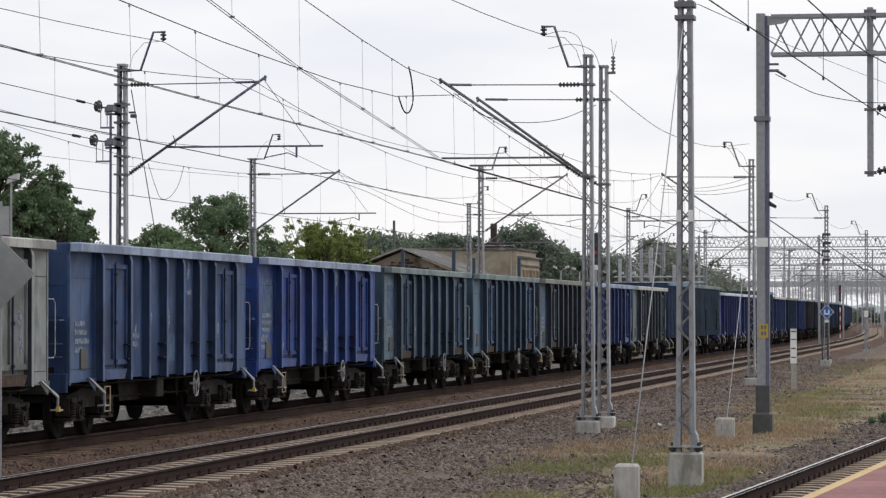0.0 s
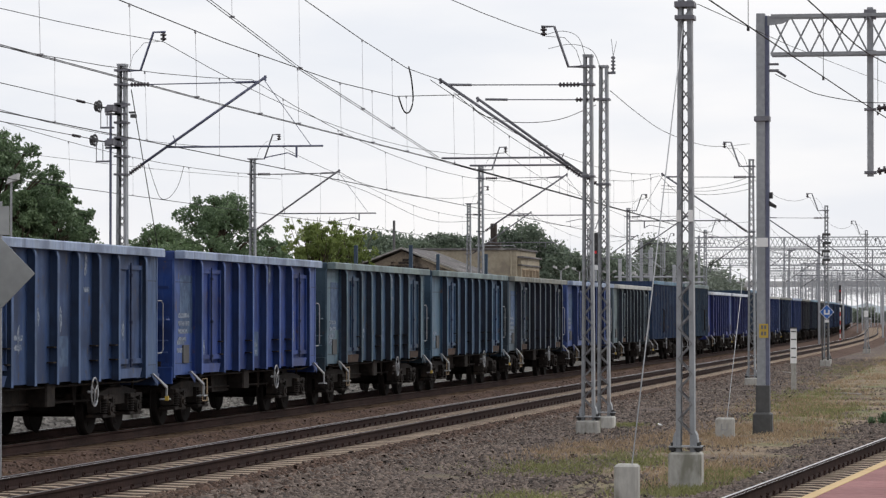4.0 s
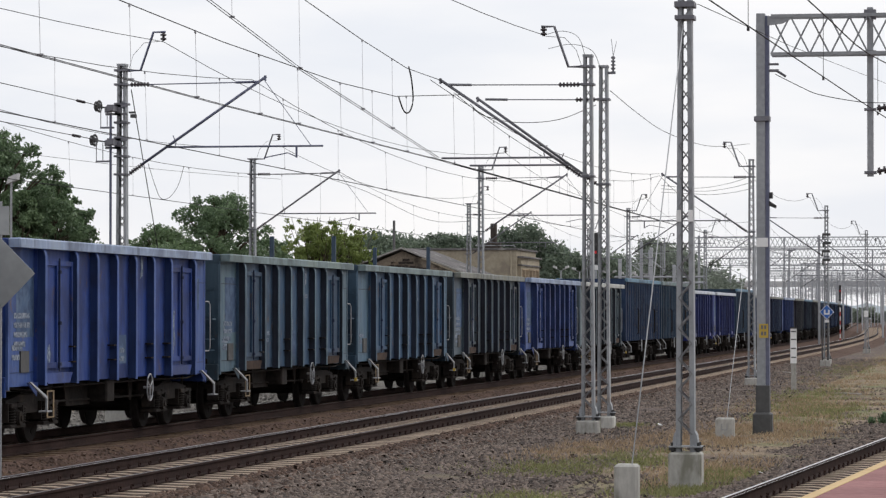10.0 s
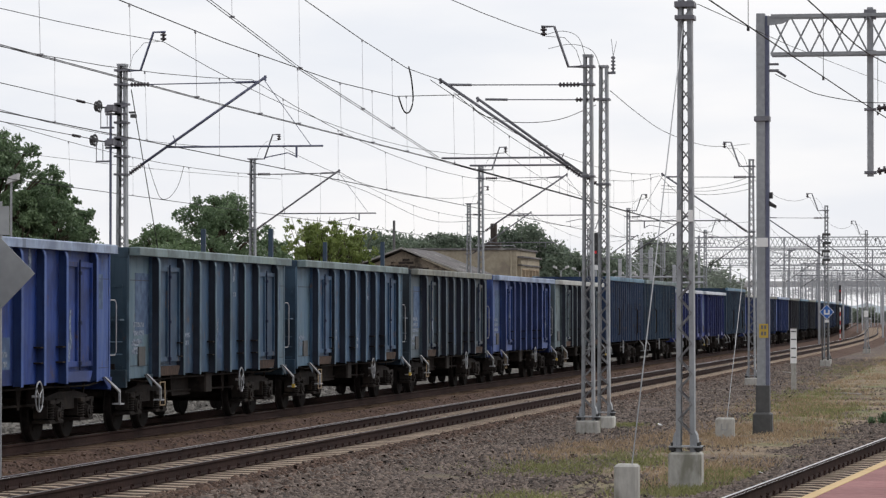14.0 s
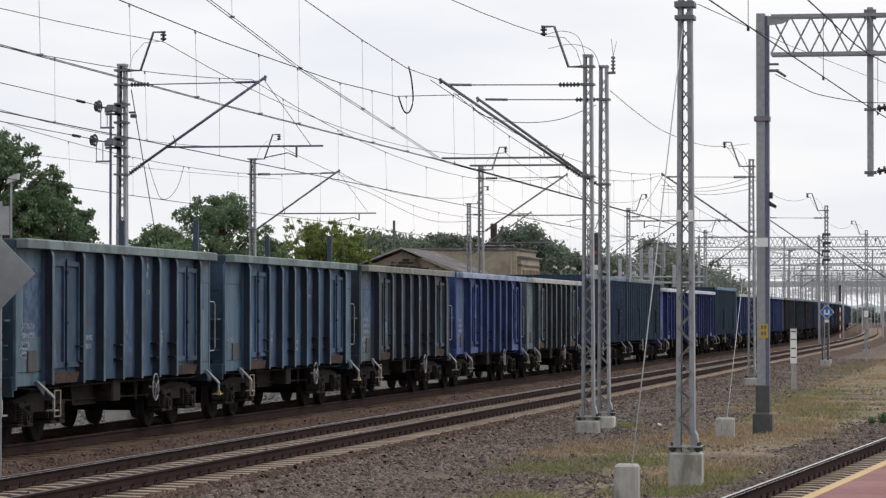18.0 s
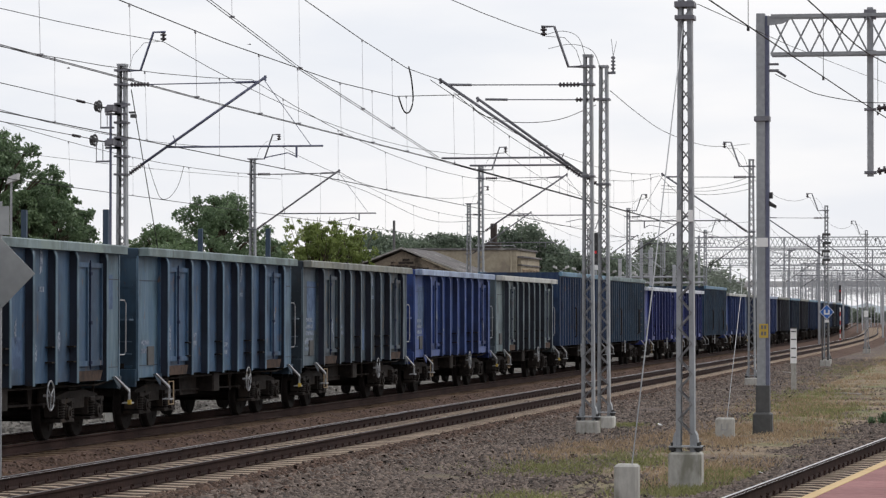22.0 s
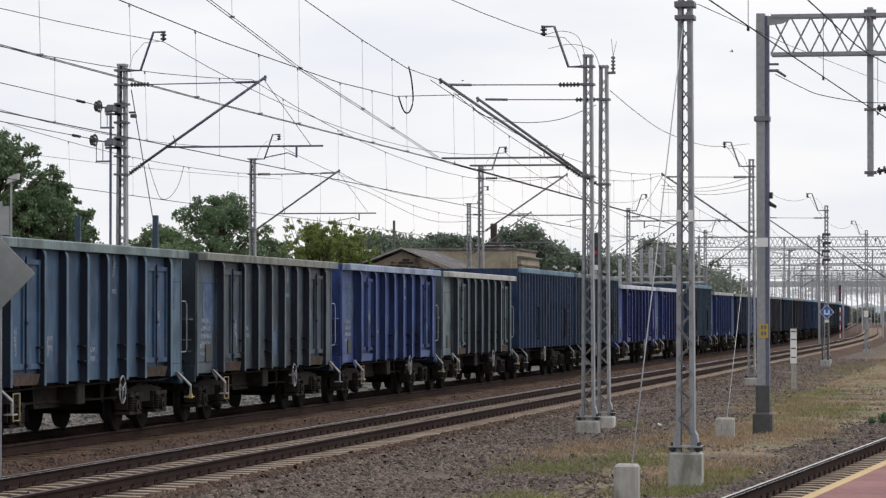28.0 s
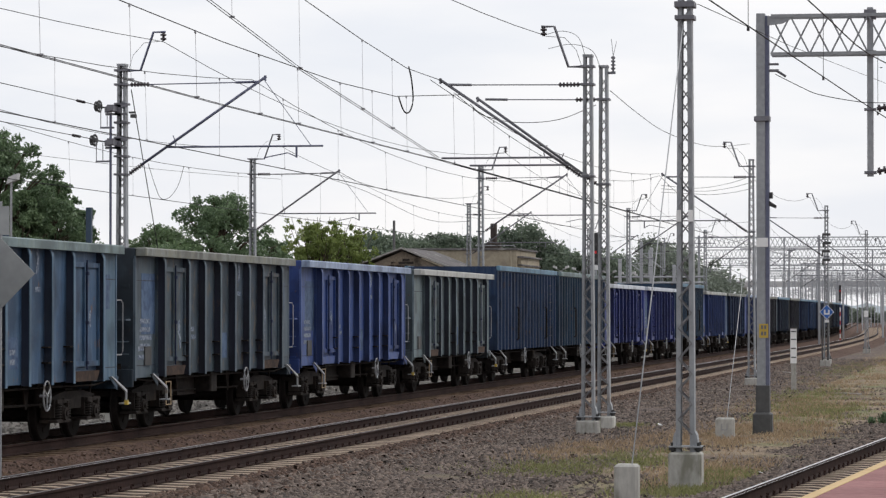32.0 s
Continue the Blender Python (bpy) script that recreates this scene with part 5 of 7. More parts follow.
def portal():
    t = thing("portal_gantry", "grey steel portal over the platform track with a lattice beam", "gantry", at=pose(69.15, 4.99, 0))
    part("post", Shape().block(-0.14, 0.14, -0.070, 0.115, -0.5, 8.45, 0.01), MAST_PAINT, t, "grey box-section post")
    # the flange's dark blue stands in for shade on the post's side
    part("post_flange", Shape().block(-0.10, 0.14, -0.150, -0.070, 0.6, 8.4, 0.006), BLUE_TUBE, t, "steel flange along the post, darkened for its shade")
    part("boot", Shape().block(-0.22, 0.22, -0.21, 0.20, -0.5, 0.05, 0.04).block(-0.16, 0.16, -0.155, 0.135, 0.03, 0.62, 0.01), DARKGREY, t, "dark grey painted foot")
    part("band", Shape().box(-0.18, 0.18, -0.17, 0.16, 6.18, 6.28), TUBE, t)
    part("white_band", Shape().box(-0.146, -0.142, -0.13, 0.11, 3.53, 3.72), WHITE, t)
    plate = part("number_plate", Shape().box(-0.155, -0.145, -0.13, 0.06, 1.62, 1.91), YELLOW, t, "yellow plate with two rows of marks")
    part("mark", Shape().box(-0.158, -0.155, -0.09, -0.045, 1.80, 1.88).box(-0.158, -0.155, -0.025, 0.02, 1.80, 1.88)
         .box(-0.158, -0.155, -0.09, -0.045, 1.67, 1.75).box(-0.158, -0.155, -0.025, 0.02, 1.67, 1.75), TUBE, plate)
    s = truss(Shape(), -0.2, -14.0, 7.58, 8.38, 0.0, 0.4, 0.812)
    part("beam", s, MAST_PAINT, t, "lattice beam")
    part("corner_plate", Shape().prism([(-0.22, -0.13, 8.38), (-0.22, -0.75, 8.38), (-0.22, -0.45, 8.22), (-0.22, -0.13, 8.18)], (0.04, 0, 0)), MAST_PAINT, t)
    part("drop_post", Shape().block(-0.07, 0.07, -2.33, -2.20, 5.0, 8.55, 0.01), MAST_PAINT, t, "hanging post below the beam")
    for z0, z1 in ((8.30, 8.50), (7.55, 7.64), (6.38, 6.43), (5.05, 5.11)):
        part("drop_clamp", Shape().box(-0.1, 0.1, -2.39, -2.14, z0, z1), TUBE, t)
    part("insulator", Shape().ribbed((0, -2.4, 6.42), (0, -2.95, 6.50), 0.08, 5).ribbed((0, -2.4, 5.10), (0, -2.95, 5.22), 0.08, 5), INSULATOR, t, "brown rod insulators")
    part("arm_tube", Shape().tube([(0, -2.95, 6.50), (0, -4.6, 6.75)], 0.03, 8).tube([(0, -2.95, 5.22), (0, -4.6, 6.6)], 0.035, 8), TUBE, t)
    part("wire_holder", Shape().box(-0.08, 0.06, -0.35, -0.10, 7.22, 7.27).box(-0.08, 0.06, -0.35, -0.10, 7.36, 7.40).tube([(0, -0.3, 7.25), (0, -0.5, 7.12)], 0.03, 6), TUBE, t)
    part("spotlight", Shape().box(-0.08, 0.08, -0.22, -0.13, 4.55, 4.68).prism([(-0.1, -0.15, 4.50), (-0.1, -0.30, 4.40), (-0.1, -0.28, 4.34), (-0.1, -0.14, 4.40)], (0.2, 0, 0)), BLACK, t)
    return t


portal()


# ---- guys and their blocks ----
def guy(top, foot, block, label):
    single("guy_block", Shape().block(block[0] - block[3], block[0] + block[3], block[1] - block[4], block[1] + block[4], -0.6, block[2], 0.03), CONCRETE,
           label, "concrete block", "guy blocks")
    single("guy_wire", Shape().tube([top, foot], 0.0085, 6), GALV, "taut galvanised steel guy wire from a mast", "guy wire", "guy wires", smooth=True)


guy((47.4, 4.55, 6.43), (39.42, 4.42, 0.30), (39.5, 4.49, 0.30, 0.15, 0.145), "round-edged concrete guy block in the grass")
guy((116.6, 9.1, 3.5), (67.0, 5.56, 0.0), (67.0, 5.60, 0.0, 0.18, 0.19), "whitewashed concrete guy block in the grass")


# ---- wires ----
def sag_line(a, b, sag, n=12):
    a, b = Vector(a), Vector(b)
    return [a.lerp(b, i / n) - Vector((0, 0, 4 * sag * (i / n) * (1 - i / n))) for i in range(n + 1)]


def eased(pts, n=5):
    """A smooth line through the given points."""
    p = [Vector(q) for q in pts]
    p = [2 * p[0] - p[1]] + p + [2 * p[-1] - p[-2]]
    out = []
    for a, b, c, d in zip(p, p[1:], p[2:], p[3:]):
        for i in range(n):
            u = i / n
            out.append(0.5 * (2 * b + (c - a) * u + (2 * a - 5 * b + 4 * c - d) * u * u + (3 * b - a - 3 * c + d) * u ** 3))
    return out + [p[-2]]


def wire(name, pts, r, label, mat=None):
    pts = eased(pts) if 3 < len(pts) < 10 else pts
    return single(name, Shape().tube(pts, r, 5), mat or WIRE, label, "wire", "overhead wires", smooth=True)


def catenary(y0, xs, top, low, sag, label, off=(0.0, 0.0), double=True):
    """Carrying wire, two contact wires and droppers over a line, support by support."""
    sags = sag if isinstance(sag, tuple) else (sag,)
    for i, (x0, x1) in enumerate(zip(xs, xs[1:])):
        sag = sags[min(i, len(sags) - 1)]
        (ax, ay, _), (bx, by, _) = on_line(x0, y0), on_line(x1, y0)
        c = thing("catenary", label, "overhead wire", "overhead wires")
        up = sag_line((ax, ay, top), (bx, by, top), sag)
        part("carrying_wire", Shape().tube(up, 0.0075, 5), WIRE, c, smooth=True)
        for d in ((-0.02, 0.02) if double else (0.0,)):
            part("contact_wire", Shape().tube([(ax, ay + d, low), (bx, by + d, low)], 0.0062, 5), WIRE, c, smooth=True)
        if x0 < 320:
            n = 8
            for i in range(n):
                u = (i + 0.5) / n
                p = Vector((ax, ay, top)).lerp(Vector((bx, by, top)), u) - Vector((0, 0, 4 * sag * u * (1 - u)))
                d = 0.02 if i % 2 else -0.02
                part("dropper", Shape().tube([p, (p.x + 0.1, p.y + d, low)], 0.0035, 4).box(p.x - 0.02, p.x + 0.02, p.y - 0.013, p.y + 0.013, p.z - 0.045, p.z + 0.01)
                     .box(p.x + 0.08, p.x + 0.12, p.y + d - 0.013, p.y + d + 0.013, low - 0.008, low + 0.035), DROPPER, c)


WIRE_LABEL = "carrying wire with droppers and contact wires"
catenary(MAIN_Y, [22, 71.7, 123.3, 173.2, 219, 268, 318, 368], 7.38, 5.52, (0.82, 0.98, 0.9), WIRE_LABEL + " above the freight train")


def hung_set(label, upper, lower, droppers):
    """A set of wires over the empty track given by a few points, with droppers at some x."""
    c = thing("catenary", label, "overhead wire", "overhead wires")
    part("carrying_wire", Shape().tube(upper, 0.0085, 5), WIRE, c, smooth=True)
    for d in (-0.03, 0.03):
        part("contact_wire", Shape().tube([(x, y + d, z) for x, y, z in lower], 0.0065, 5), WIRE, c, smooth=True)

    def height(pts, x):
        for (ax, _, az), (bx, _, bz) in zip(pts, pts[1:]):
            if ax <= x <= bx:
                return az + (bz - az) * (x - ax) / (bx - ax)
    for x in droppers:
        zu, zl = height(upper, x), height(lower, x + 0.1)
        part("dropper", Shape().tube([(x, NEAR_Y, zu), (x + 0.1, NEAR_Y, zl)], 0.0035, 4).box(x - 0.02, x + 0.02, NEAR_Y - 0.012, NEAR_Y + 0.012, zu - 0.04, zu + 0.01)
             .box(x + 0.08, x + 0.12, NEAR_Y - 0.04, NEAR_Y + 0.04, zl - 0.005, zl + 0.03), DROPPER, c)


hung_set(WIRE_LABEL + " lifting off the empty track", [(20, 12.04, 10.2), (38, 12.04, 8.78), (48, 12.04, 8.12), (56.1, 12.04, 7.62), (61.25, 12.04, 7.35), (66.1, 12.04, 7.16), (68.85, 11.8, 7.10)],
         [(20, 12.04, 9.44), (38, 12.04, 7.89), (48.8, 12.04, 6.97), (55.7, 12.04, 6.38), (61.3, 12.04, 6.03), (69.8, 12.04, 5.50)], [50.5, 55.6, 61.3, 64.4])
hung_set(WIRE_LABEL + " above the empty track", [(20, 12.04, 7.1), (30, 12.04, 6.76), (37, 12.04, 6.58), (43.8, 12.04, 6.46), (49.9, 12.04, 6.38), (59.1, 12.04, 6.38), (64.8, 12.04, 6.50), (71.9, 11.8, 7.0)],
         [(20, 12.04, 5.39), (38.4, 12.04, 5.39), (49.9, 12.04, 5.39), (70.5, 12.04, 5.46), (71.9, 12.04, 5.45)], [35.2, 40.0, 44.4, 48.2, 52.5, 55.5, 59.2, 62.3, 66.0])
wire("jumper_loop", [(66.06, 12.0, 7.19), (66.4, 12.0, 6.92), (66.55, 12.0, 6.52), (66.1, 12.0, 6.26), (65.5, 12.0, 6.25), (64.9, 12.0, 6.50)], 0.016, "slack jumper cable looped between two carrying wires")
catenary(NEAR_Y, [68.85, 116.2], 7.12, 5.47, 0.6, WIRE_LABEL + " above the empty track")
wire("jumper_loop", [(87.17, 23.1, 6.25), (88.0, 23.1, 5.62), (88.58, 23.1, 5.34), (89.5, 23.1, 5.40), (90.5, 23.1, 5.78), (91.13, 23.1, 6.33)], 0.008, "slack jumper cable looped below the far carrying wire")
wire("feeder_wire", [(70, 25, 6.2), (83.74, 25, 6.30), (95.5, 25, 6.47), (105.8, 25, 6.69), (113.3, 25.2, 6.9)], 0.006, "thin slack wire beside the far track")
wire("feeder_wire", [(113.3, 23.4, 6.9), (118.6, 23.1, 6.63), (124.3, 23.1, 6.29), (129.3, 23.1, 6.03), (134.6, 23.1, 5.97), (141.7, 23.1, 6.19)], 0.009, "slack wire hung beyond the freight line")
wire("anchor_wire", [(30, 19.2, 6.85), (63.8, 20.0, 6.80), (71.3, 20.0, 6.80)], 0.009, "tensioned wire running to the upper pulley")
wire("anchor_wire", [(30, 19.2, 6.10), (64.1, 20.1, 6.04), (71.3, 20.1, 6.04)], 0.009, "tensioned wire running to the lower pulley")
for z, y in ((6.80, 20.0), (6.04, 20.1)):
    single("wire_insulator", Shape().ribbed((69.4, y, z), (70.0, y, z), 0.032, 6), INSULATOR, "brown insulator in the tensioned wire", "insulator", "insulators", smooth=True)
wire("mast_guy", [(71.9, 19.45, 7.2), (78.5, 19.9, 0.0)], 0.011, "thin guy wire behind the tension mast")
wire("platform_wire", [(20, 3.5, 5.2), (31.7, 2.8, 5.16), (46.3, 1.87, 5.04), (69, 0.4, 4.95), (120, -2.8, 5.0)], 0.0075, "contact wire above the platform track")
wire("platform_wire", [(20, 3.5, 6.2), (39.5, 2.3, 5.89), (49.0, 1.7, 5.84), (69, 0.4, 6.7), (120, -2.8, 6.2)], 0.009, "carrying wire above the platform track")
wire("feeder_wire", [(47.4, 4.35, 6.61), (66, 4.18, 7.5), (92, 3.19, 8.55)], 0.006, "thin wire running from the anchor mast")
for x, a, b in ((34.4, 5.98, 5.13), (41.1, 5.88, 5.08), (47.8, 5.85, 5.04)):
    single("dropper_wire", Shape().tube([(*side_line(x), a), (*side_line(x), b)], 0.004, 5).block(x - 0.02, x + 0.02, side_line(x)[1] - 0.014, side_line(x)[1] + 0.014, b - 0.045, b + 0.005, 0.008), WIRE,
           "thin dropper with a clip above the platform track", "wire", "overhead wires")
wire("portal_cable", [(69.0, 4.70, 7.16), (69.0, 4.2, 6.9), (69.0, 3.78, 6.72), (69.0, 2.96, 6.56), (69.0, 2.4, 6.53)], 0.009, "slack cable hung under the portal beam")
wire("link_cable", [(72.0, 8.55, 7.06), (78, 8.6, 6.92), (85, 8.67, 6.87), (95, 8.67, 7.05), (103, 8.67, 7.4), (117, 8.9, 8.2)], 0.008, "slack earth wire strung from mast to mast")
wire("jumper_cable", [(69.0, 8.5, 6.55), (69.0, 9.3, 6.25), (69.0, 10.2, 6.2), (69.0, 10.9, 6.35), (69.0, 11.2, 6.6)], 0.008, "slack jumper cable below the bracket")
for k in range(3):
    wire("jumper_cable", [(116.2, 8.77, 7.01 - 0.22 * k), (116.2, 9.4, 6.80 - 0.18 * k), (116.2, 10.2, 6.64 - 0.14 * k), (116.2, 10.9, 6.60 - 0.1 * k), (116.2, 11.98, 6.70 - 0.12 * k)], 0.008, "slack jumper cables below the bracket")
catenary(NEAR_Y, [71.9, 116.2, 166.2, 215.6, 265, 315], 7.05, 5.45, 0.85, WIRE_LABEL + " above the empty track")
catenary(23.1, [16, 64, 113.3, 161, 209, 257], 7.15, 5.31, (0.62, 0.82), WIRE_LABEL + " above the far track")
for xs, yy, z, who in (((22, 71.7, 123.3, 173.2, 219, 268), 18.65, 8.26, "freight line"), ((20, 68.85, 116.2, 166.2, 215.6, 265), 9.62, 8.05, "empty line"),
                       ((64, 113.3, 161, 209, 257), 25.25, 8.1, "far line")):
    for x0, x1 in zip(xs, xs[1:]):
        if who == "empty line" and 60 < x0 < 80:
            continue
        wire("feeder_wire", sag_line((x0, yy, z), (x1, yy, z), 0.5 if x0 < 30 else 0.85), 0.008, "thin feeder wire between mast tops beside the " + who)
for pts in ([(68.85, 9.62, 8.03), (68.85, 9.2, 8.12), (68.85, 8.85, 7.98), (68.85, 8.70, 7.55)], [(68.85, 9.5, 7.75), (69.6, 9.1, 7.9), (70.8, 8.8, 7.85), (71.6, 8.70, 7.5)]):
    wire("jumper_cable", pts, 0.006, "thin arched cable at the mast head")


# ---- signals, signs and small posts ----
def colour_signal(m, h, label, lit_z, striped, head=1.75):
    t = thing("light_signal", label, "railway signal", "light signals", at=m)
    if striped:
        n = 8
        for i in range(n):
            part("post_band", Shape().tube([(0, 0, -0.45 + i * (h - 1.6) / n), (0, 0, -0.45 + (i + 1) * (h - 1.6) / n)], 0.055, 10), WHITE if i % 2 else REDPAINT, t)
    else:
        part("post", Shape().tube([(0, 0, -0.45), (0, 0, h - 1.2)], 0.07, 10), MAST_PAINT, t)
    part("head", Shape().block(-0.12, 0.12, -0.09 * head, 0.09 * head, h - head, h, 0.04), BLACK, t, "black signal head")
    part("hood", Shape().box(-0.34, -0.12, -0.12, 0.12, lit_z + 0.10, lit_z + 0.12), BLACK, t)
    part("lens", Shape().disc((-0.125, 0, lit_z), (1, 0, 0), 0.075, 0.02, 14), RED_LIGHT, t, "lit red lens")
    for k in (-0.24 * head, 0.24 * head):
        part("lens", Shape().disc((-0.125, 0, lit_z + k), (1, 0, 0), 0.09, 0.02, 14), DARKGREY, t, "dark lens")
    part("plate", Shape().box(-0.10, -0.06, -0.13, 0.13, h - head - 0.26, h - head - 0.04), WHITE if not striped else BLACK, t)
    return t


colour_signal(pose(159.0, 19.60, 0), 6.1, "railway light signal showing red beyond the freight line", 5.15, False, 1.55)
colour_signal(pose(302.0, 14.70, 0), 4.8, "railway light signal showing red on a red and white post", 4.27, True, 1.2)

# blue diamond sign on two legs
t = thing("diamond_sign", "blue diamond sign with a white mark on a post", "sign", at=pose(160.0, 8.43, 0))
part("post", Shape().tube([(0, -0.05, -0.5), (0, -0.05, 2.3)], 0.05, 8).tube([(0, 0.22, -0.5), (0, 0.22, 2.0)], 0.04, 8), DARKGREY, t, "dark post")
for y in (-0.05, 0.22):
    part("foot", Shape().block(-0.14, 0.14, y - 0.12, y + 0.12, -0.5, -0.12, 0.03), CONCRETE, t, "concrete foot")
part("face", Shape().prism([(-0.06, 0, 1.90), (-0.06, 0.33, 2.23), (-0.06, 0, 2.56), (-0.06, -0.33, 2.23)], (0.02, 0, 0)), BLUESIGN, t)
part("border", Shape().prism([(-0.045, 0, 1.87), (-0.045, 0.36, 2.23), (-0.045, 0, 2.59), (-0.045, -0.36, 2.23)], (0.02, 0, 0)), WHITE, t)
part("symbol", Shape().box(-0.07, -0.06, -0.14, 0.14, 2.10, 2.18).box(-0.07, -0.06, -0.14, -0.06, 2.18, 2.34).box(-0.07, -0.06, 0.06, 0.14, 2.18, 2.34), WHITE, t)
part("plate", Shape().box(-0.08, -0.06, -0.10, 0.10, 1.72, 1.86), WHITE, t)

# white marker post with black bars
t = thing("marker_post", "white marker board with dark bars on a thin post", "marker post", at=pose(109.8, 6.89, 0))
part("post", Shape().block(-0.035, 0.035, -0.085, 0.085, -0.5, 1.6, 0.01), CONCRETE, t, "grey concrete post")
part("board", Shape().box(-0.06, -0.035, -0.105, 0.105, 0.48, 1.64), WHITE, t)
for z in (0.66, 0.96, 1.26, 1.52):
    part("bar", Shape().box(-0.066, -0.06, -0.08, 0.08, z, z + 0.04), DARKGREY, t)
part("cap", Shape().box(-0.1, 0.02, -0.115, 0.115, 1.64, 1.68), DARKGREY, t)

# the back of a diamond-shaped board on its post
t = thing("track_sign", "grey back of a square board set cornerwise on a post", "sign", at=pose(45.75, 14.36, 0))
part("post", Shape().tube([(0.06, 0, -0.4), (0.06, 0, 3.75)], 0.04, 10), GALV, t, "galvanised post")
part("board", Shape().prism([(0, 0.55, 2.70), (0, 0, 2.15), (0, -0.55, 2.70), (0, 0, 3.25)], (0.015, 0, 0)), SIGNBACK, t)
part("upper_board", Shape().box(0, 0.015, -0.16, 0.16, 3.26, 3.68), SIGNBACK, t)

# small plate on the last mast in view
t = thing("number_board", "small white board on a post by a mast", "sign", at=pose(213.0, 8.7, 0))
part("post", Shape().tube([(0.04, 0, -0.5), (0.04, 0, 2.3)], 0.03, 8), GALV, t)
part("board", Shape().box(-0.02, 0, -0.13, 0.13, 1.95, 2.36), WHITE, t)


# ---- trees ----
def leaf_material(name, dark, light):
    m = bpy.data.materials.new(name)
    m.use_nodes = True
    n, l = m.node_tree.nodes, m.node_tree.links
    b = n["Principled BSDF"]
    geo = n.new("ShaderNodeNewGeometry")
    tc = n.new("ShaderNodeTexCoord")
    tx = n.new("ShaderNodeTexNoise")
    tx.inputs["Scale"].default_value = 0.7
    l.new(tc.outputs["Object"], tx.inputs["Vector"])
    av = n.new("ShaderNodeMath")
    av.operation = "MULTIPLY_ADD"
    av.inputs[1].default_value = 0.5
    sc = n.new("ShaderNodeMath")
    sc.operation = "MULTIPLY"
    sc.inputs[1].default_value = 0.5
    l.new(tx.outputs["Fac"], sc.inputs[0])
    l.new(geo.outputs["Random Per Island"], av.inputs[0])
    l.new(sc.outputs["Value"], av.inputs[2])
    r = n.new("ShaderNodeValToRGB")
    r.color_ramp.elements[0].position, r.color_ramp.elements[1].position = 0.2, 0.8
    r.color_ramp.elements[0].color, r.color_ramp.elements[1].color = (*dark, 1), (*light, 1)
    l.new(av.outputs["Value"], r.inputs["Fac"])
    l.new(r.outputs["Color"], b.inputs["Base Color"])
    b.inputs["Roughness"].default_value = 0.55
    tr = n.new("ShaderNodeBsdfTranslucent")
    l.new(r.outputs["Color"], tr.inputs["Color"])
    ms = n.new("ShaderNodeMixShader")
    ms.inputs["Fac"].default_value = 0.42
    l.new(b.outputs["BSDF"], ms.inputs[1])
    l.new(tr.outputs["BSDF"], ms.inputs[2])
    l.new(ms.outputs["Shader"], n["Material Output"].inputs["Surface"])
    return m


LEAF_DEEP = leaf_material("deep_green_leaves", (0.078, 0.128, 0.066), (0.205, 0.290, 0.155))
LEAF_MID = leaf_material("mid_green_leaves", (0.084, 0.136, 0.066), (0.205, 0.288, 0.145))
LEAF_YELLOW = leaf_material("yellow_green_leaves", (0.125, 0.175, 0.045), (0.30, 0.365, 0.11))
# distance haze is put into these two leaf colours, greyer and paler
LEAF_HAZED = leaf_material("hazy_grey_green_leaves", (0.085, 0.118, 0.085), (0.19, 0.24, 0.168))
LEAF_FAR = leaf_material("hazy_far_leaves", (0.15, 0.18, 0.145), (0.28, 0.32, 0.26))


def leaf_cloud(name, centres, leaves, size, mat, parent, seed, shell=0.45):
    """Many small leaves round the ends of the twigs: four-cornered, each with its own tilt."""
    r = np.random.RandomState(seed)
    c = np.array([(x, y, z) for x, y, z, _ in centres])
    rad = np.array([q for _, _, _, q in centres])
    pick = r.choice(len(c), leaves, p=rad ** 2 / (rad ** 2).sum())
    d = r.normal(size=(leaves, 3))
    d /= np.linalg.norm(d, axis=1)[:, None]
    dist = shell + (1 - shell) * r.rand(leaves) ** 0.6
    lump = 0.75 + 0.35 * np.sin(d[:, 0] * 5 + pick) * np.cos(d[:, 2] * 6 + 2 * pick)
    p = c[pick] + d * (rad[pick] * dist * lump)[:, None] * np.array([1, 1, 0.85])
    a = r.normal(size=(leaves, 3))
    a /= np.linalg.norm(a, axis=1)[:, None]
    b = np.cross(a, d + r.normal(size=(leaves, 3)) * 0.6)
    b /= np.linalg.norm(b, axis=1)[:, None]
    s = size * (0.55 + 0.9 * r.rand(leaves))[:, None]
    v = np.stack([p - a * s * 0.6, p + b * s * 0.32, p + a * s * 0.6, p - b * s * 0.32], axis=1).reshape(-1, 3)
    me = bpy.data.meshes.new(name)
    me.vertices.add(len(v))
    me.vertices.foreach_set("co", v.ravel())
    me.loops.add(len(v))
    me.loops.foreach_set("vertex_index", np.arange(len(v)))
    me.polygons.add(leaves)
    me.polygons.foreach_set("loop_start", np.arange(0, len(v), 4))
    me.materials.append(mat)
    me.update(calc_edges=True)
    ob = new(name, me)
    ob.parent = parent
    return ob


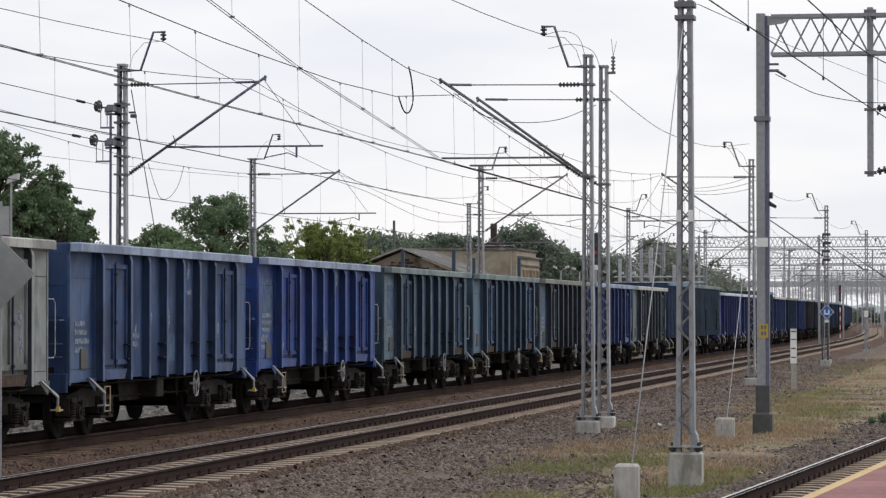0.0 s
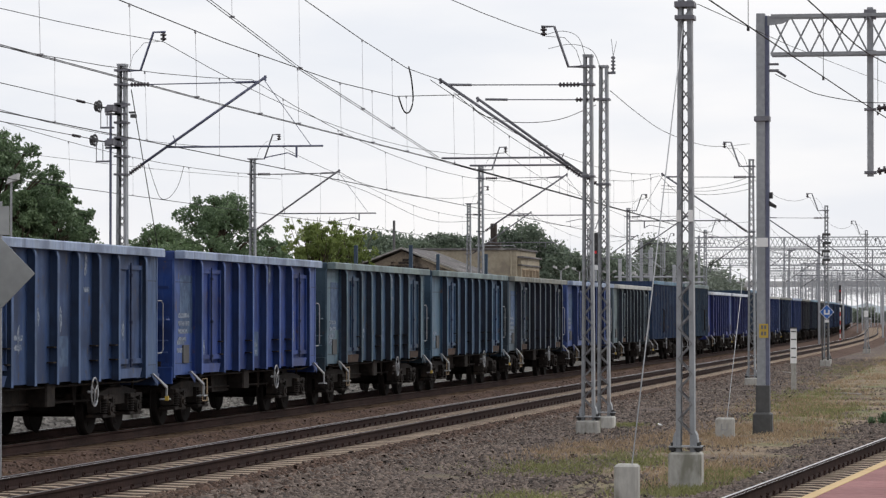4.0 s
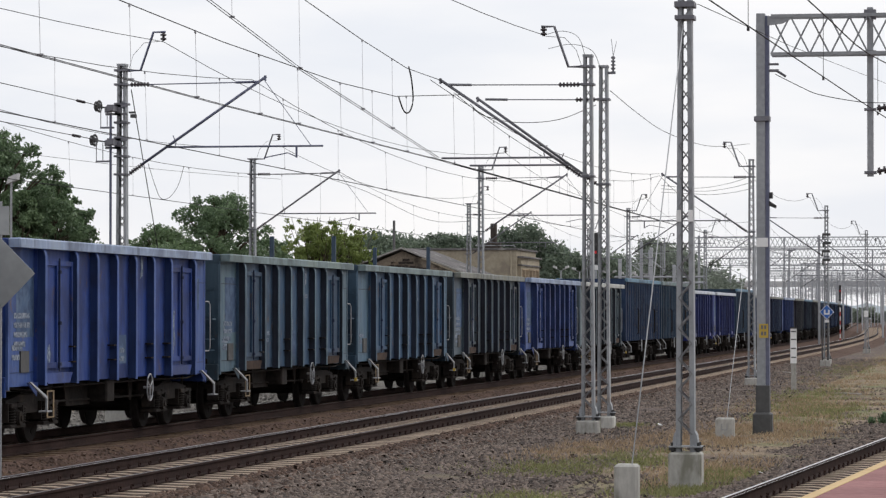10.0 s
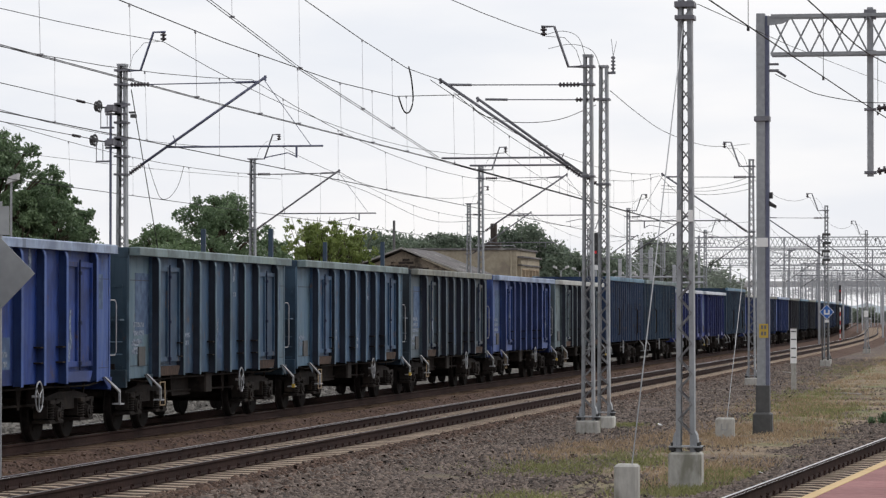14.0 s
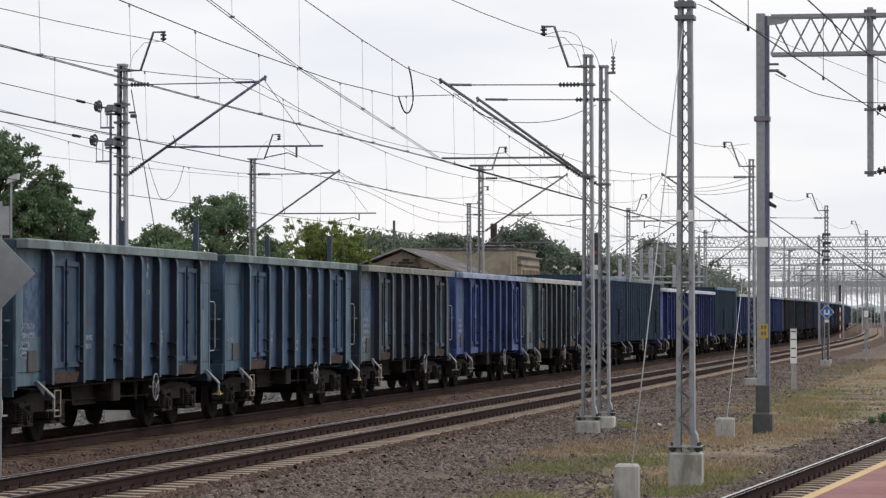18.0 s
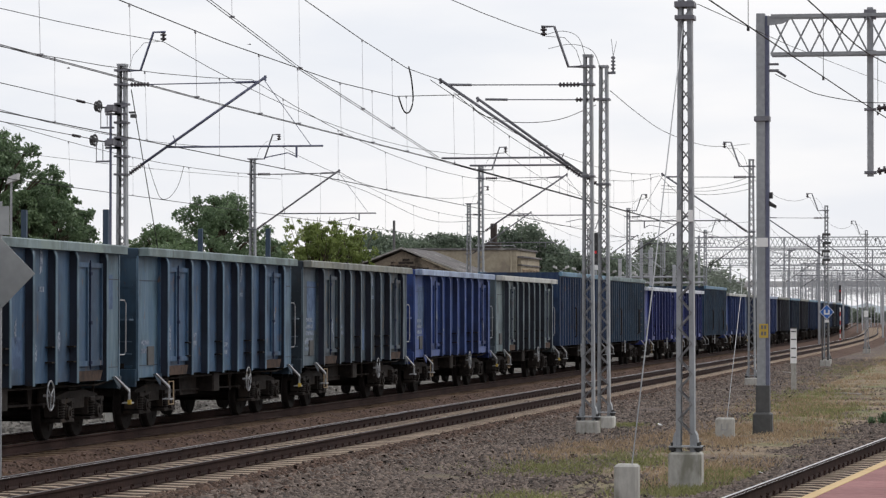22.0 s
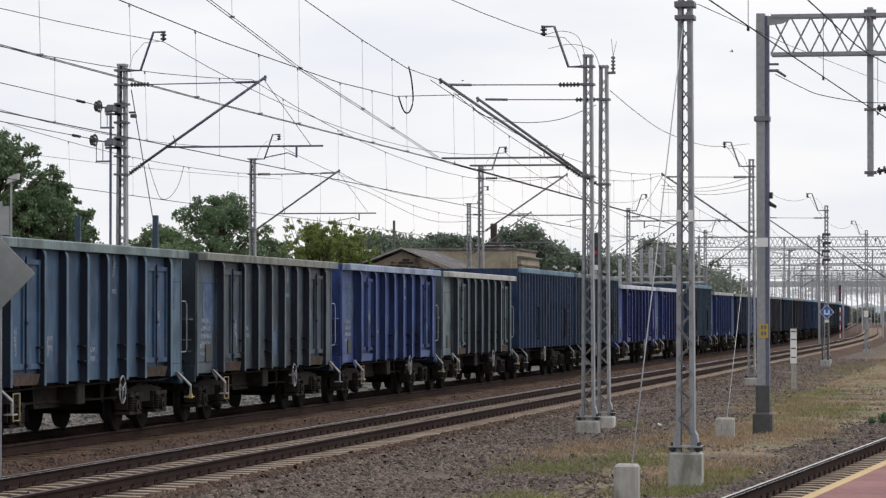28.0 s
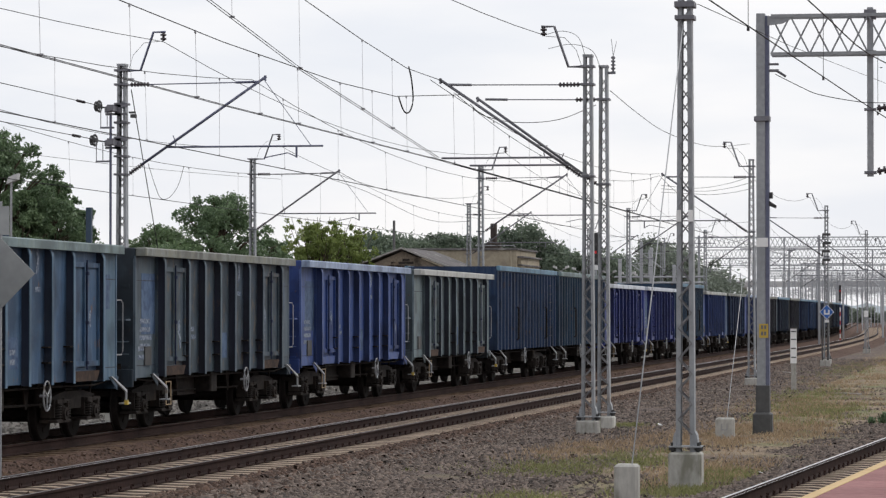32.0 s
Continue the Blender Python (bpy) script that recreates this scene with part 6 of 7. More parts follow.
def tree(x, y, height, width, label, leaf, seed, leaves=9000, size=0.2, low=0.25, lean=0.0, clumps=26, lift=0.0, shoots=0):
    """Tapered trunk, forking limbs, twigs that end in leaf clumps of uneven size."""
    r = random.Random(seed)
    t = thing("tree", label, "tree", "trees", at=pose(x, y, GROUND_Z + lift))
    trunk = Shape()
    knee = Vector((lean * 0.3, r.uniform(-0.3, 0.3), height * 0.32))
    top = Vector((lean, 0, height * 0.8))
    base_r = height * 0.022 + 0.05
    trunk.tube([(0, 0, 0), (0, 0, height * 0.1), knee, knee.lerp(top, 0.5), top], [base_r * 1.3, base_r, base_r * 0.8, base_r * 0.5, base_r * 0.15], 8)
    part("trunk", trunk, BARK, t, smooth=True)
    centres = []
    limbs = Shape()
    for i in range(clumps):
        u = (i + 0.5) / clumps
        z = height * (low + (0.93 - low) * u ** 0.9)
        half = width / 2 * (1.0 - 0.75 * max(0, (u - 0.45) / 0.55) ** 1.5) * (0.75 + 0.25 * min(1, u / 0.25))
        ang = i * 2.399 + r.uniform(-0.5, 0.5)
        out = r.random() < 0.25
        rad = half * (r.uniform(0.95, 1.22) if out else r.uniform(0.3, 1.0))
        c = Vector((lean * u + rad * math.cos(ang), rad * math.sin(ang), z))
        q = width * r.uniform(0.08, 0.21) * (0.66 if clumps > 100 else 1.0) * (0.6 if out else 1.0)
        centres.append((c.x, c.y, c.z - q * 0.3, q))
        start = Vector((0, 0, height * 0.12)).lerp(top, max(0.1, u - 0.25))
        mid = start.lerp(c, 0.5) + Vector((0, 0, 0.05 * height))
        limbs.tube([start, mid, c], [base_r * 0.30, base_r * 0.16, base_r * 0.05], 5)
    for i in range(shoots):
        ang, rad = i * 2.4, width * 0.5 * math.sqrt((i + 0.5) / shoots)
        for k in range(4):
            centres.append((rad * math.cos(ang), rad * math.sin(ang), height * (0.78 + 0.05 * k) + r.uniform(-0.1, 0.3), width * (0.075 - 0.012 * k)))
        limbs.tube([(0, 0, height * 0.4), (rad * math.cos(ang), rad * math.sin(ang), height * 0.98)], [0.03, 0.008], 4)
    tagged(part("branchwork", limbs, BARK, t, smooth=True), kind="stuff")
    if clumps > 100:
        # leaves sit in small bunches round each twig, with gaps between them
        bunches = []
        for cx, cy, cz, q in centres:
            bunches.append((cx, cy, cz, q * 0.9))
            for k in range(13):
                d = Vector((r.gauss(0, 1), r.gauss(0, 1), r.gauss(0, 1))).normalized() * q * r.uniform(0.45, 1.0)
                bunches.append((cx + d.x, cy + d.y, cz + d.z * 0.8, q * r.uniform(0.20, 0.36)))
        centres = bunches
    leaf_cloud("crown", centres, leaves, size, leaf, t, seed)
    return t


# x, y, height, width, foliage, leaves, leaf size, words
TREES = [
    (107.9, 34.1, 9.3, 4.9, LEAF_DEEP, 30000, 0.17, "large dark green deciduous tree with ragged edges"),
    (110.2, 32.72, 7.7, 3.1, LEAF_DEEP, 14000, 0.16, "dark green tree with loose outer twigs"),
    (106.1, 32.65, 7.2, 2.7, LEAF_MID, 16000, 0.16, "green bushy tree below taller ones"),
    (175.4, 42.5, 9.7, 4.4, LEAF_DEEP, 14000, 0.22, "dark green round-crowned tree behind the tracks"),
    (171.0, 44.6, 7.8, 4.2, LEAF_MID, 12000, 0.2, "mid-green bushy tree behind the tracks"),
    (183.7, 41.6, 7.4, 3.2, LEAF_DEEP, 7000, 0.22, "small dark green tree behind the tracks"),
    (146.9, 30.9, 7.1, 2.4, LEAF_YELLOW, 9000, 0.17, "yellow-green young tree with upright shoots"),
    (149.1, 30.1, 6.7, 2.2, LEAF_YELLOW, 7000, 0.17, "yellow-green young tree with upright shoots"),
    (265.3, 50.7, 9.8, 8.6, LEAF_MID, 9000, 0.33, "distant green deciduous tree"), (295.9, 50.0, 10.4, 5.0, LEAF_DEEP, 4500, 0.32, "distant dark green tree"),
    (285.6, 50.8, 9.6, 4.0, LEAF_MID, 4000, 0.32, "distant green deciduous tree"), (259.4, 37.8, 10.3, 5.2, LEAF_DEEP, 11000, 0.28, "dark green tree beside a chimney"),
    (347.3, 46.1, 10.3, 6.8, LEAF_DEEP, 6000, 0.36, "distant dark green tree"), (337.0, 46.8, 9.4, 5.0, LEAF_MID, 5000, 0.36, "distant green deciduous tree"),
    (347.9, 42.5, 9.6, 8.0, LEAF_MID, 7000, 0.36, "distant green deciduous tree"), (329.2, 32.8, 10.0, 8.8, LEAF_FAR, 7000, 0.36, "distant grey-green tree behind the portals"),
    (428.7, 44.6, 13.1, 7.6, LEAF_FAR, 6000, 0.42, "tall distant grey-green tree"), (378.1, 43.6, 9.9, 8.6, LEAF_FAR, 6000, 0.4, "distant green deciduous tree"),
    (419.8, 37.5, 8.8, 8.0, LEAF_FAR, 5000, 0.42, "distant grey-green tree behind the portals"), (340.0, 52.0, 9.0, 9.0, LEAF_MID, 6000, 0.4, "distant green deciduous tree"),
    (290.0, 47.5, 8.9, 5.5, LEAF_DEEP, 6000, 0.32, "distant dark green tree"), (282.0, 48.6, 8.7, 5.0, LEAF_MID, 5000, 0.32, "distant green deciduous tree"),
    (296.0, 44.0, 9.3, 6.0, LEAF_MID, 6000, 0.32, "distant green deciduous tree"), (240.0, 48.5, 7.6, 5.0, LEAF_MID, 7000, 0.28, "green tree behind the goods shed"),
    (178.0, 44.8, 6.9, 4.5, LEAF_MID, 9000, 0.2, "mid-green bushy tree behind the tracks"), (186.0, 44.0, 6.6, 4.0, LEAF_DEEP, 8000, 0.2, "small dark green tree behind the tracks"),
    (165.0, 42.5, 6.6, 4.0, LEAF_MID, 9000, 0.2, "mid-green bushy tree behind the tracks"),
    (290.0, 56.2, 10.4, 5.6, LEAF_DEEP, 10000, 0.3, "distant dark green tree"), (291.0, 53.9, 10.0, 5.6, LEAF_MID, 10000, 0.3, "distant green deciduous tree"),
    (288.0, 51.6, 9.9, 5.6, LEAF_DEEP, 10000, 0.3, "distant dark green tree"), (290.0, 49.3, 10.5, 5.4, LEAF_DEEP, 10000, 0.3, "distant dark green tree"),
    (292.0, 47.5, 10.3, 5.0, LEAF_MID, 9000, 0.3, "distant green deciduous tree"), (290.0, 38.3, 8.6, 4.4, LEAF_DEEP, 5000, 0.3, "distant dark green tree"),
    (300.0, 57.0, 9.2, 9.0, LEAF_FAR, 6000, 0.4, "distant green deciduous tree"),
]
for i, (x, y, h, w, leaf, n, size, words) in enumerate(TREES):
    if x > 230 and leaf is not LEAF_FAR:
        leaf = LEAF_HAZED
    tree(x, y, h, w * (1.40 if i < 1 else 1.05 if i < 3 else 1.85 if i == 3 else 1.5), words, leaf, 11 + i, int(n * (3.2 if i < 5 else 2.6)) if i < 8 else int(n * 1.7), size * (0.60 if i < 8 else 0.85), 0.45 if i == 1 else 0.12, clumps=120 if i < 8 else 64 if n > 7500 else 44, shoots=14 if leaf is LEAF_YELLOW else 0)


# ---- the old goods building ----
def building():
    b = thing("goods_shed", "old brick shed with a grey gable roof", "building", at=pose(196.6, 36.1, GROUND_Z))
    zp, ze = 6.50, 4.5      # ridge and eaves
    part("gable_wall", Shape().prism([(0, 3.3, 0), (0, -4.6, 0), (0, -4.6, ze), (0, 0, zp - 0.12), (0, 3.3, 5.05)], (0.4, 0, 0)), MORTAR, b, "bare weathered brick gable")
    # courses of brick that stand proud of the mortar, and an arched band
    brick = Shape().block(-0.02, 0.02, 0.01, 0.46, 0.01, 0.17, 0.008).mesh("brick", BRICKM)
    rnd = random.Random(4)
    for r in range(18):
        z = 3.6 + r * 0.18
        for c in range(20):
            y = -4.3 + c * 0.48 - (0.24 if r % 2 else 0)
            lim = zp - 0.4 - abs(y + 0.24) * (0.46 if y > 0 else 0.47)
            if z + 0.2 < lim and -4.4 < y < 2.8 and rnd.random() < 0.8:
                put(part("brick", brick, BRICKM, b, at=pose(-0.012 + rnd.uniform(-0.01, 0.01), y, z)), SOOT_BRICK if noise.noise(Vector((y * 0.9, z * 1.6, 2))) > 0.16 else BRICKM)
    arch = Shape()
    for i in range(17):
        a = radians(20 + i * 8.75)
        arch.bar((-0.05, 2.9 * math.cos(a), 3.9 + 1.55 * math.sin(a)), (-0.05, 2.9 * math.cos(a + 0.14), 3.9 + 1.55 * math.sin(a + 0.14)), 0.10, 0.2)
    part("arch_band", arch, SOOT_BRICK, b, "dark broken plaster arch")
    part("buttress", Shape().box(-0.08, 0.0, -2.0, -1.6, 0, 5.3), MORTAR, b)
    for sd, y1, z1 in ((1, 3.7, 5.14), (-1, -5.2, 4.46)):
        part("roof", Shape().prism([(-0.35, 0, zp), (-0.35, y1, z1), (-0.35, y1, z1 + 0.10), (-0.35, 0, zp + 0.10)], (12, 0, 0)), ROOFING, b, "patched grey roofing felt")
        part("verge", Shape().prism([(-0.42, 0, zp + 0.03), (-0.42, y1, z1 + 0.03), (-0.42, y1, z1 + 0.13), (-0.42, 0, zp + 0.13)], (0.07, 0, 0)), PALE_TRIM, b, "pale verge board")
    part("side_wall", Shape().box(0.4, 11.5, -4.6, -4.3, 0, 4.5), MORTAR, b)
    part("side_wall", Shape().box(0.4, 11.5, 3.0, 3.3, 0, 5.1), MORTAR, b)
    p = thing("plastered_building", "flat-roofed beige plastered building with a brick chimney", "building", at=pose(212.0, 33.9, GROUND_Z))
    part("wall", Shape().box(0, 9, -2.55, 4.4, 0, 6.75), PLASTER, p, "stained beige plaster wall")
    part("roof", Shape().block(-0.12, 9.1, -2.67, 4.5, 6.75, 6.88, 0.02), ROOFING, p)
    part("side_bay", Shape().box(0.5, 9, -2.80, -2.55, 0, 6.25), PLASTER, p, "projecting plastered bay with windows")
    part("bay_roof", Shape().block(0.35, 9.1, -2.98, -2.5, 6.25, 6.36, 0.02), ROOFING, p)
    part("bay_cornice", Shape().block(0.4, 9.0, -2.90, -2.56, 5.72, 5.82, 0.02), ROOFING, p)
    for x in (1.4, 3.0, 4.6, 6.2, 7.8):
        w = part("window", Shape().box(x - 0.42, x + 0.42, -2.83, -2.80, 3.9, 5.45), GLASS, p, "tall window with pale frame")
        part("frame", Shape().box(x - 0.52, x - 0.42, -2.86, -2.80, 3.8, 5.55).box(x + 0.42, x + 0.52, -2.86, -2.80, 3.8, 5.55).box(x - 0.42, x + 0.42, -2.86, -2.80, 5.45, 5.55)
             .box(x - 0.05, x + 0.05, -2.86, -2.80, 3.9, 5.45), TAN_WOOD, w)
    part("pipe", Shape().tube([(-0.05, -2.2, 0), (-0.05, -2.2, 6.7)], 0.06, 8), PLASTER, p)
    part("vent", Shape().box(-0.02, 0.0, 1.0, 1.25, 5.7, 5.95), DARKGREY, p)
    c = part("chimney", Shape().block(2, 2.8, -1.15, -0.15, 6.85, 7.25, 0.03).block(2.1, 2.7, -0.86, -0.50, 7.25, 8.55, 0.02), SOOT_BRICK, p, "soot-dark brick chimney")
    part("rail", Shape().tube([(0.2, -2.5, 6.95), (0.2, -2.3, 7.05), (0.2, 0.2, 7.05)], 0.03, 6), GALV, p)
    single("tall_pole", Shape().tube([(226, 42.1, GROUND_Z), (226, 42.1, 8.7)], [0.13, 0.09], 8), DARKGREY, "dark pole standing among trees behind the shed", "pole", smooth=True)


building()


# ---- platform lamps far behind ----
def twin_lamp(x, y, h, group="platform lamps"):
    t = thing("twin_lamp", "white twin-headed platform lamp on a post", "street lamp", group, at=pose(x, y, GROUND_Z))
    part("post", Shape().tube([(0, 0, 0), (0, 0, h)], 0.05, 8), GALV, t)
    part("arm", Shape().tube([(0, 0.4, h + 0.22), (0, 0, h - 0.05), (0, -0.4, h + 0.22)], 0.025, 6), GALV, t)
    for sd in (-1, 1):
        part("head", Shape().prism([(-0.2, sd * 0.30, h + 0.12), (-0.2, sd * 0.58, h + 0.22), (-0.2, sd * 0.55, h + 0.36), (-0.2, sd * 0.34, h + 0.30)], (0.4, 0, 0)), LAMP_GREY, t)
    return t


for x, y, h in ((238.0, 31.9, 5.75), (246.0, 31.55, 5.75), (262.0, 31.2, 5.75), (280.0, 30.6, 5.7), (240.0, 27.2, 5.35)):
    twin_lamp(x, y, h)
t = thing("flood_lamp", "white flood lamp head on a tall post by the trees", "street lamp", at=pose(101.0, 31.28, GROUND_Z))
part("post", Shape().tube([(0, 0, 0), (0, 0, 6.8)], 0.04, 8), GALV, t)
part("head", Shape().prism([(-0.15, 0.12, 6.70), (-0.15, -0.22, 6.84), (-0.15, -0.26, 7.04), (-0.15, 0.06, 6.92)], (0.3, 0, 0)), LAMP_GREY, t)
t = thing("street_lamp", "flat white lamp head on a curved post by the trees", "street lamp", at=pose(232.0, 45.6, GROUND_Z))
part("post", Shape().tube([(0, 0.5, 0), (0, 0.5, 6.9), (0, 0.2, 7.1)], 0.05, 8), GALV, t)
part("head", Shape().block(-0.2, 0.2, -0.75, 0.2, 7.05, 7.2, 0.04), WHITE, t)


# ---- portals of the station throat, one behind the other ----
def far_portal(x, y0, y1, z, posts, thin):
    t = thing("far_portal", "grey lattice portal across the station tracks", "gantry", "far portals", at=pose(x, 0, GROUND_Z))
    s = Shape()
    r = 0.04
    for zz in (z - 0.75, z):
        s.box(-r, r, y0, y1, zz - r, zz + r)
    n = round((y1 - y0) / 0.75)
    for i in range(n):
        a, b = y0 + (y1 - y0) * i / n, y0 + (y1 - y0) * (i + 1) / n
        s.bar((-0.2, a, z - 0.75), (-0.2, (a + b) / 2, z), 0.035, 0.04).bar((-0.2, (a + b) / 2, z), (-0.2, b, z - 0.75), 0.035, 0.04)
        s.bar((0.2, a, z), (0.2, (a + b) / 2, z - 0.75), 0.035, 0.04).bar((0.2, (a + b) / 2, z - 0.75), (0.2, b, z), 0.035, 0.04)
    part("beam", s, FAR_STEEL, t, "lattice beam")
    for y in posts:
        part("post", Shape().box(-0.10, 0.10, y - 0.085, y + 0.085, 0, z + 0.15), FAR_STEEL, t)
        part("drop_arm", Shape().box(-0.05, 0.05, y + 2.6, y + 2.72, z - 2.6, z).tube([(0, y + 2.66, z - 2.5), (0, y + 4.4, z - 1.2)], 0.04, 5)
             .tube([(0, y + 2.66, z - 1.2), (0, y + 4.4, z - 1.2)], 0.03, 5), FAR_STEEL, t)
    return t


for i, x in enumerate((252, 300, 345, 390, 440, 465, 490, 520, 545, 575, 600, 630, 660, 695, 730, 765, 800, 850)):
    c = 0.5 + (x - 250) * 0.028
    far_portal(x, -24 + c, 23 + c + (i % 3) * 2, 8.5 - 0.0002 * x, [-23.5 + c + k * (9.2 + (i % 2)) for k in range(6)], i)

# a road bridge far down the line
t = thing("road_bridge", "long pale concrete road bridge across the tracks", "bridge", at=pose(930, 0, GROUND_Z))
part("deck", Shape().box(-4, 4, -120, 160, 10.3, 11.4), PALE_CONCRETE, t)
for y in range(-110, 160, 26):
    part("pier", Shape().block(-1, 1, y - 0.5, y + 0.5, 0, 10.4, 0.1), PALE_CONCRETE, t)
part("railing", Shape().box(-4, -3.9, -120, 160, 11.4, 11.9), PALE_CONCRETE, t)
# a pale steel frame by the far tracks: columns with two level pipes
t = thing("pipe_frame", "pale steel frame of columns and level pipes", "frame", at=pose(228.0, 0, GROUND_Z))
for y, h in ((26.4, 6.4), (25.7, 6.6), (24.9, 7.6), (24.2, 7.2), (22.6, 6.0)):
    part("column", Shape().block(-0.11, 0.11, y - 0.11, y + 0.11, 0, h, 0.02), FAR_STEEL, t)
for z in (4.75, 5.15):
    part("pipe", Shape().tube([(0, 26.8, z), (0, 20.4, z)], 0.07, 8), FAR_STEEL, t, smooth=True)

# the hazy distance behind everything: haze put into a pale, faintly glowing colour
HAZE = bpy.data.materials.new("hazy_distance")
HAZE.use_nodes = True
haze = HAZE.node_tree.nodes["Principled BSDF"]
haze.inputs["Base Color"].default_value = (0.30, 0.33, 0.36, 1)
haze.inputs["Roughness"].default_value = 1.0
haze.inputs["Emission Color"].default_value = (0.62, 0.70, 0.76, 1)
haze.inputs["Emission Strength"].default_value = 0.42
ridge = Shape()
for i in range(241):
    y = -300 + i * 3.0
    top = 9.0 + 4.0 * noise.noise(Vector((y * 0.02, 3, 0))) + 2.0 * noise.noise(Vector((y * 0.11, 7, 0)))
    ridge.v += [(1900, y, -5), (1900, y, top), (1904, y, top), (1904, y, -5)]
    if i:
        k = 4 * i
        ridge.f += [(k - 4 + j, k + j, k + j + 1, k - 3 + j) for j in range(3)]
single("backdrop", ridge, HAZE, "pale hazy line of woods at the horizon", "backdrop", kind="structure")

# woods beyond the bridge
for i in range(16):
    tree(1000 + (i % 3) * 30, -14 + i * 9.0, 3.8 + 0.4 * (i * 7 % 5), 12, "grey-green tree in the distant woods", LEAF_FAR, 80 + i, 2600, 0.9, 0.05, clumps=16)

# single masts and lamps of the throat, far down the line
rnd_far = random.Random(9)
for i in range(150):
    x = rnd_far.uniform(330, 860)
    y = on_line(x, MAIN_Y)[1] + rnd_far.choice((-26, -21, -16, -11, -6.5, 3.2, 9.0, 14, 19)) + rnd_far.uniform(-0.4, 0.4)
    h = rnd_far.uniform(7.0, 8.6)
    t = thing("far_mast", "slim grey mast far down the line", "mast", "far masts", at=pose(x, y, GROUND_Z))
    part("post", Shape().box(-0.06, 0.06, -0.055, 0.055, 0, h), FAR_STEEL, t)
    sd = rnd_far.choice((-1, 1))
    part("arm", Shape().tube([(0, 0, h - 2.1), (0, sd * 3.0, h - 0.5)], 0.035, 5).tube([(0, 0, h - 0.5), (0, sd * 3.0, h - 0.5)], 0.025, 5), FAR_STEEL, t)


# wires over the tracks of the throat
for k, off in enumerate((-24, -18.5, -13.5, -9, 6.4, 11.5, 16.5)):
    upper, lower = [], []
    for j in range(12):
        for u in (0.0, 0.25, 0.5, 0.75):
            x, y, _ = on_line(252 + (j + u) * 50, MAIN_Y)
            upper.append((x, y + off, 6.9 - 3.4 * u * (1 - u)))
            lower.append((x, y + off, 5.35))
    c = thing("catenary", "thin wires above a distant station track", "overhead wire", "overhead wires")
    part("carrying_wire", Shape().tube(upper, 0.012, 4), WIRE, c)
    part("contact_wire", Shape().tube(lower, 0.012, 4), WIRE, c)


# ---- litter and weeds ----
weed = thing("weed_bush", "low dark green weed growing by the platform track", "bush", at=pose(76.3, 2.75, GROUND_Z))
part("stem", Shape().tube([(0, 0, 0), (0.05, 0.1, 0.25)], [0.02, 0.01], 5), BARK, weed)
leaf_cloud("leaves", [(0, 0, 0.1, 0.16), (0.2, 0.25, 0.07, 0.13), (0.1, -0.2, 0.1, 0.16), (0, -0.05, 0.2, 0.1)], 500, 0.06, LEAF_DEEP, weed, 91)
for x, y, a, turn in ((73.15, 7.49, 0.16, 20), (140.2, 8.63, 0.5, 70), (51.0, 3.6, 0.12, 50)):
    single("litter_scrap", Shape().prism([(0, 0, 0), (a, 0.02, 0.02), (a * 1.1, a * 0.6, 0.06), (a * 0.3, a * 0.7, 0.03)], (0, 0, 0.012)), WHITE, "crumpled white scrap of litter on the ground", "litter",
           "litter scraps", at=pose(x, y, GROUND_Z + 0.03, 0, 0, turn))
single("ground_cable", Shape().tube([(104.6, 5.31, -0.39), (104.2, 4.9, -0.38), (103.3, 4.28, -0.39)], 0.025, 6), PALE_TRIM, "pale cable lying across the grass", "cable", smooth=True)
single("block_mark", Shape().box(-0.012, 0, -0.06, -0.045, -0.08, 0.05).box(-0.012, 0, 0.045, 0.06, -0.08, 0.05).box(-0.012, 0, -0.045, 0.045, -0.08, -0.065), MAST_PAINT,
       "faint dark mark on the guy block", "mark", at=pose(66.82, 5.60, -0.17))


# ---- swallows over the tracks: seconds and places on their way ----
FLIGHTS = [
    [(0, 166.63, 210.52, 18.59), (22, 194.87, 45.26, 18.59), (23.2, 196.44, 36.12, 18.35), (24.2, 197.74, 28.47, 18.41), (25, 198.77, 22.45, 18.66), (25.4, 199.28, 19.46, 18.69), (27.06, 201.41, 6.99, 18.83), (32, 207.74, -30.12, 19.24)],
    [(0, 159.13, 195.28, 16.49), (24.2, 185.84, 39.00, 16.35), (24.8, 186.51, 35.09, 16.19), (25.5, 187.28, 30.60, 16.03), (27.8, 189.64, 16.62, 17.30), (28.2, 190.04, 14.29, 17.37), (29.5, 191.35, 6.64, 17.47), (32, 193.89, -8.28, 17.73)],
    [(0, 179.56, 224.13, 17.19), (27.6, 211.43, 37.55, 17.45), (29.6, 213.74, 24.04, 17.34), (30, 214.21, 21.26, 17.52), (30.5, 214.76, 18.00, 17.86), (32, 216.50, 7.81, 18.30)],
]
BIRDS = []
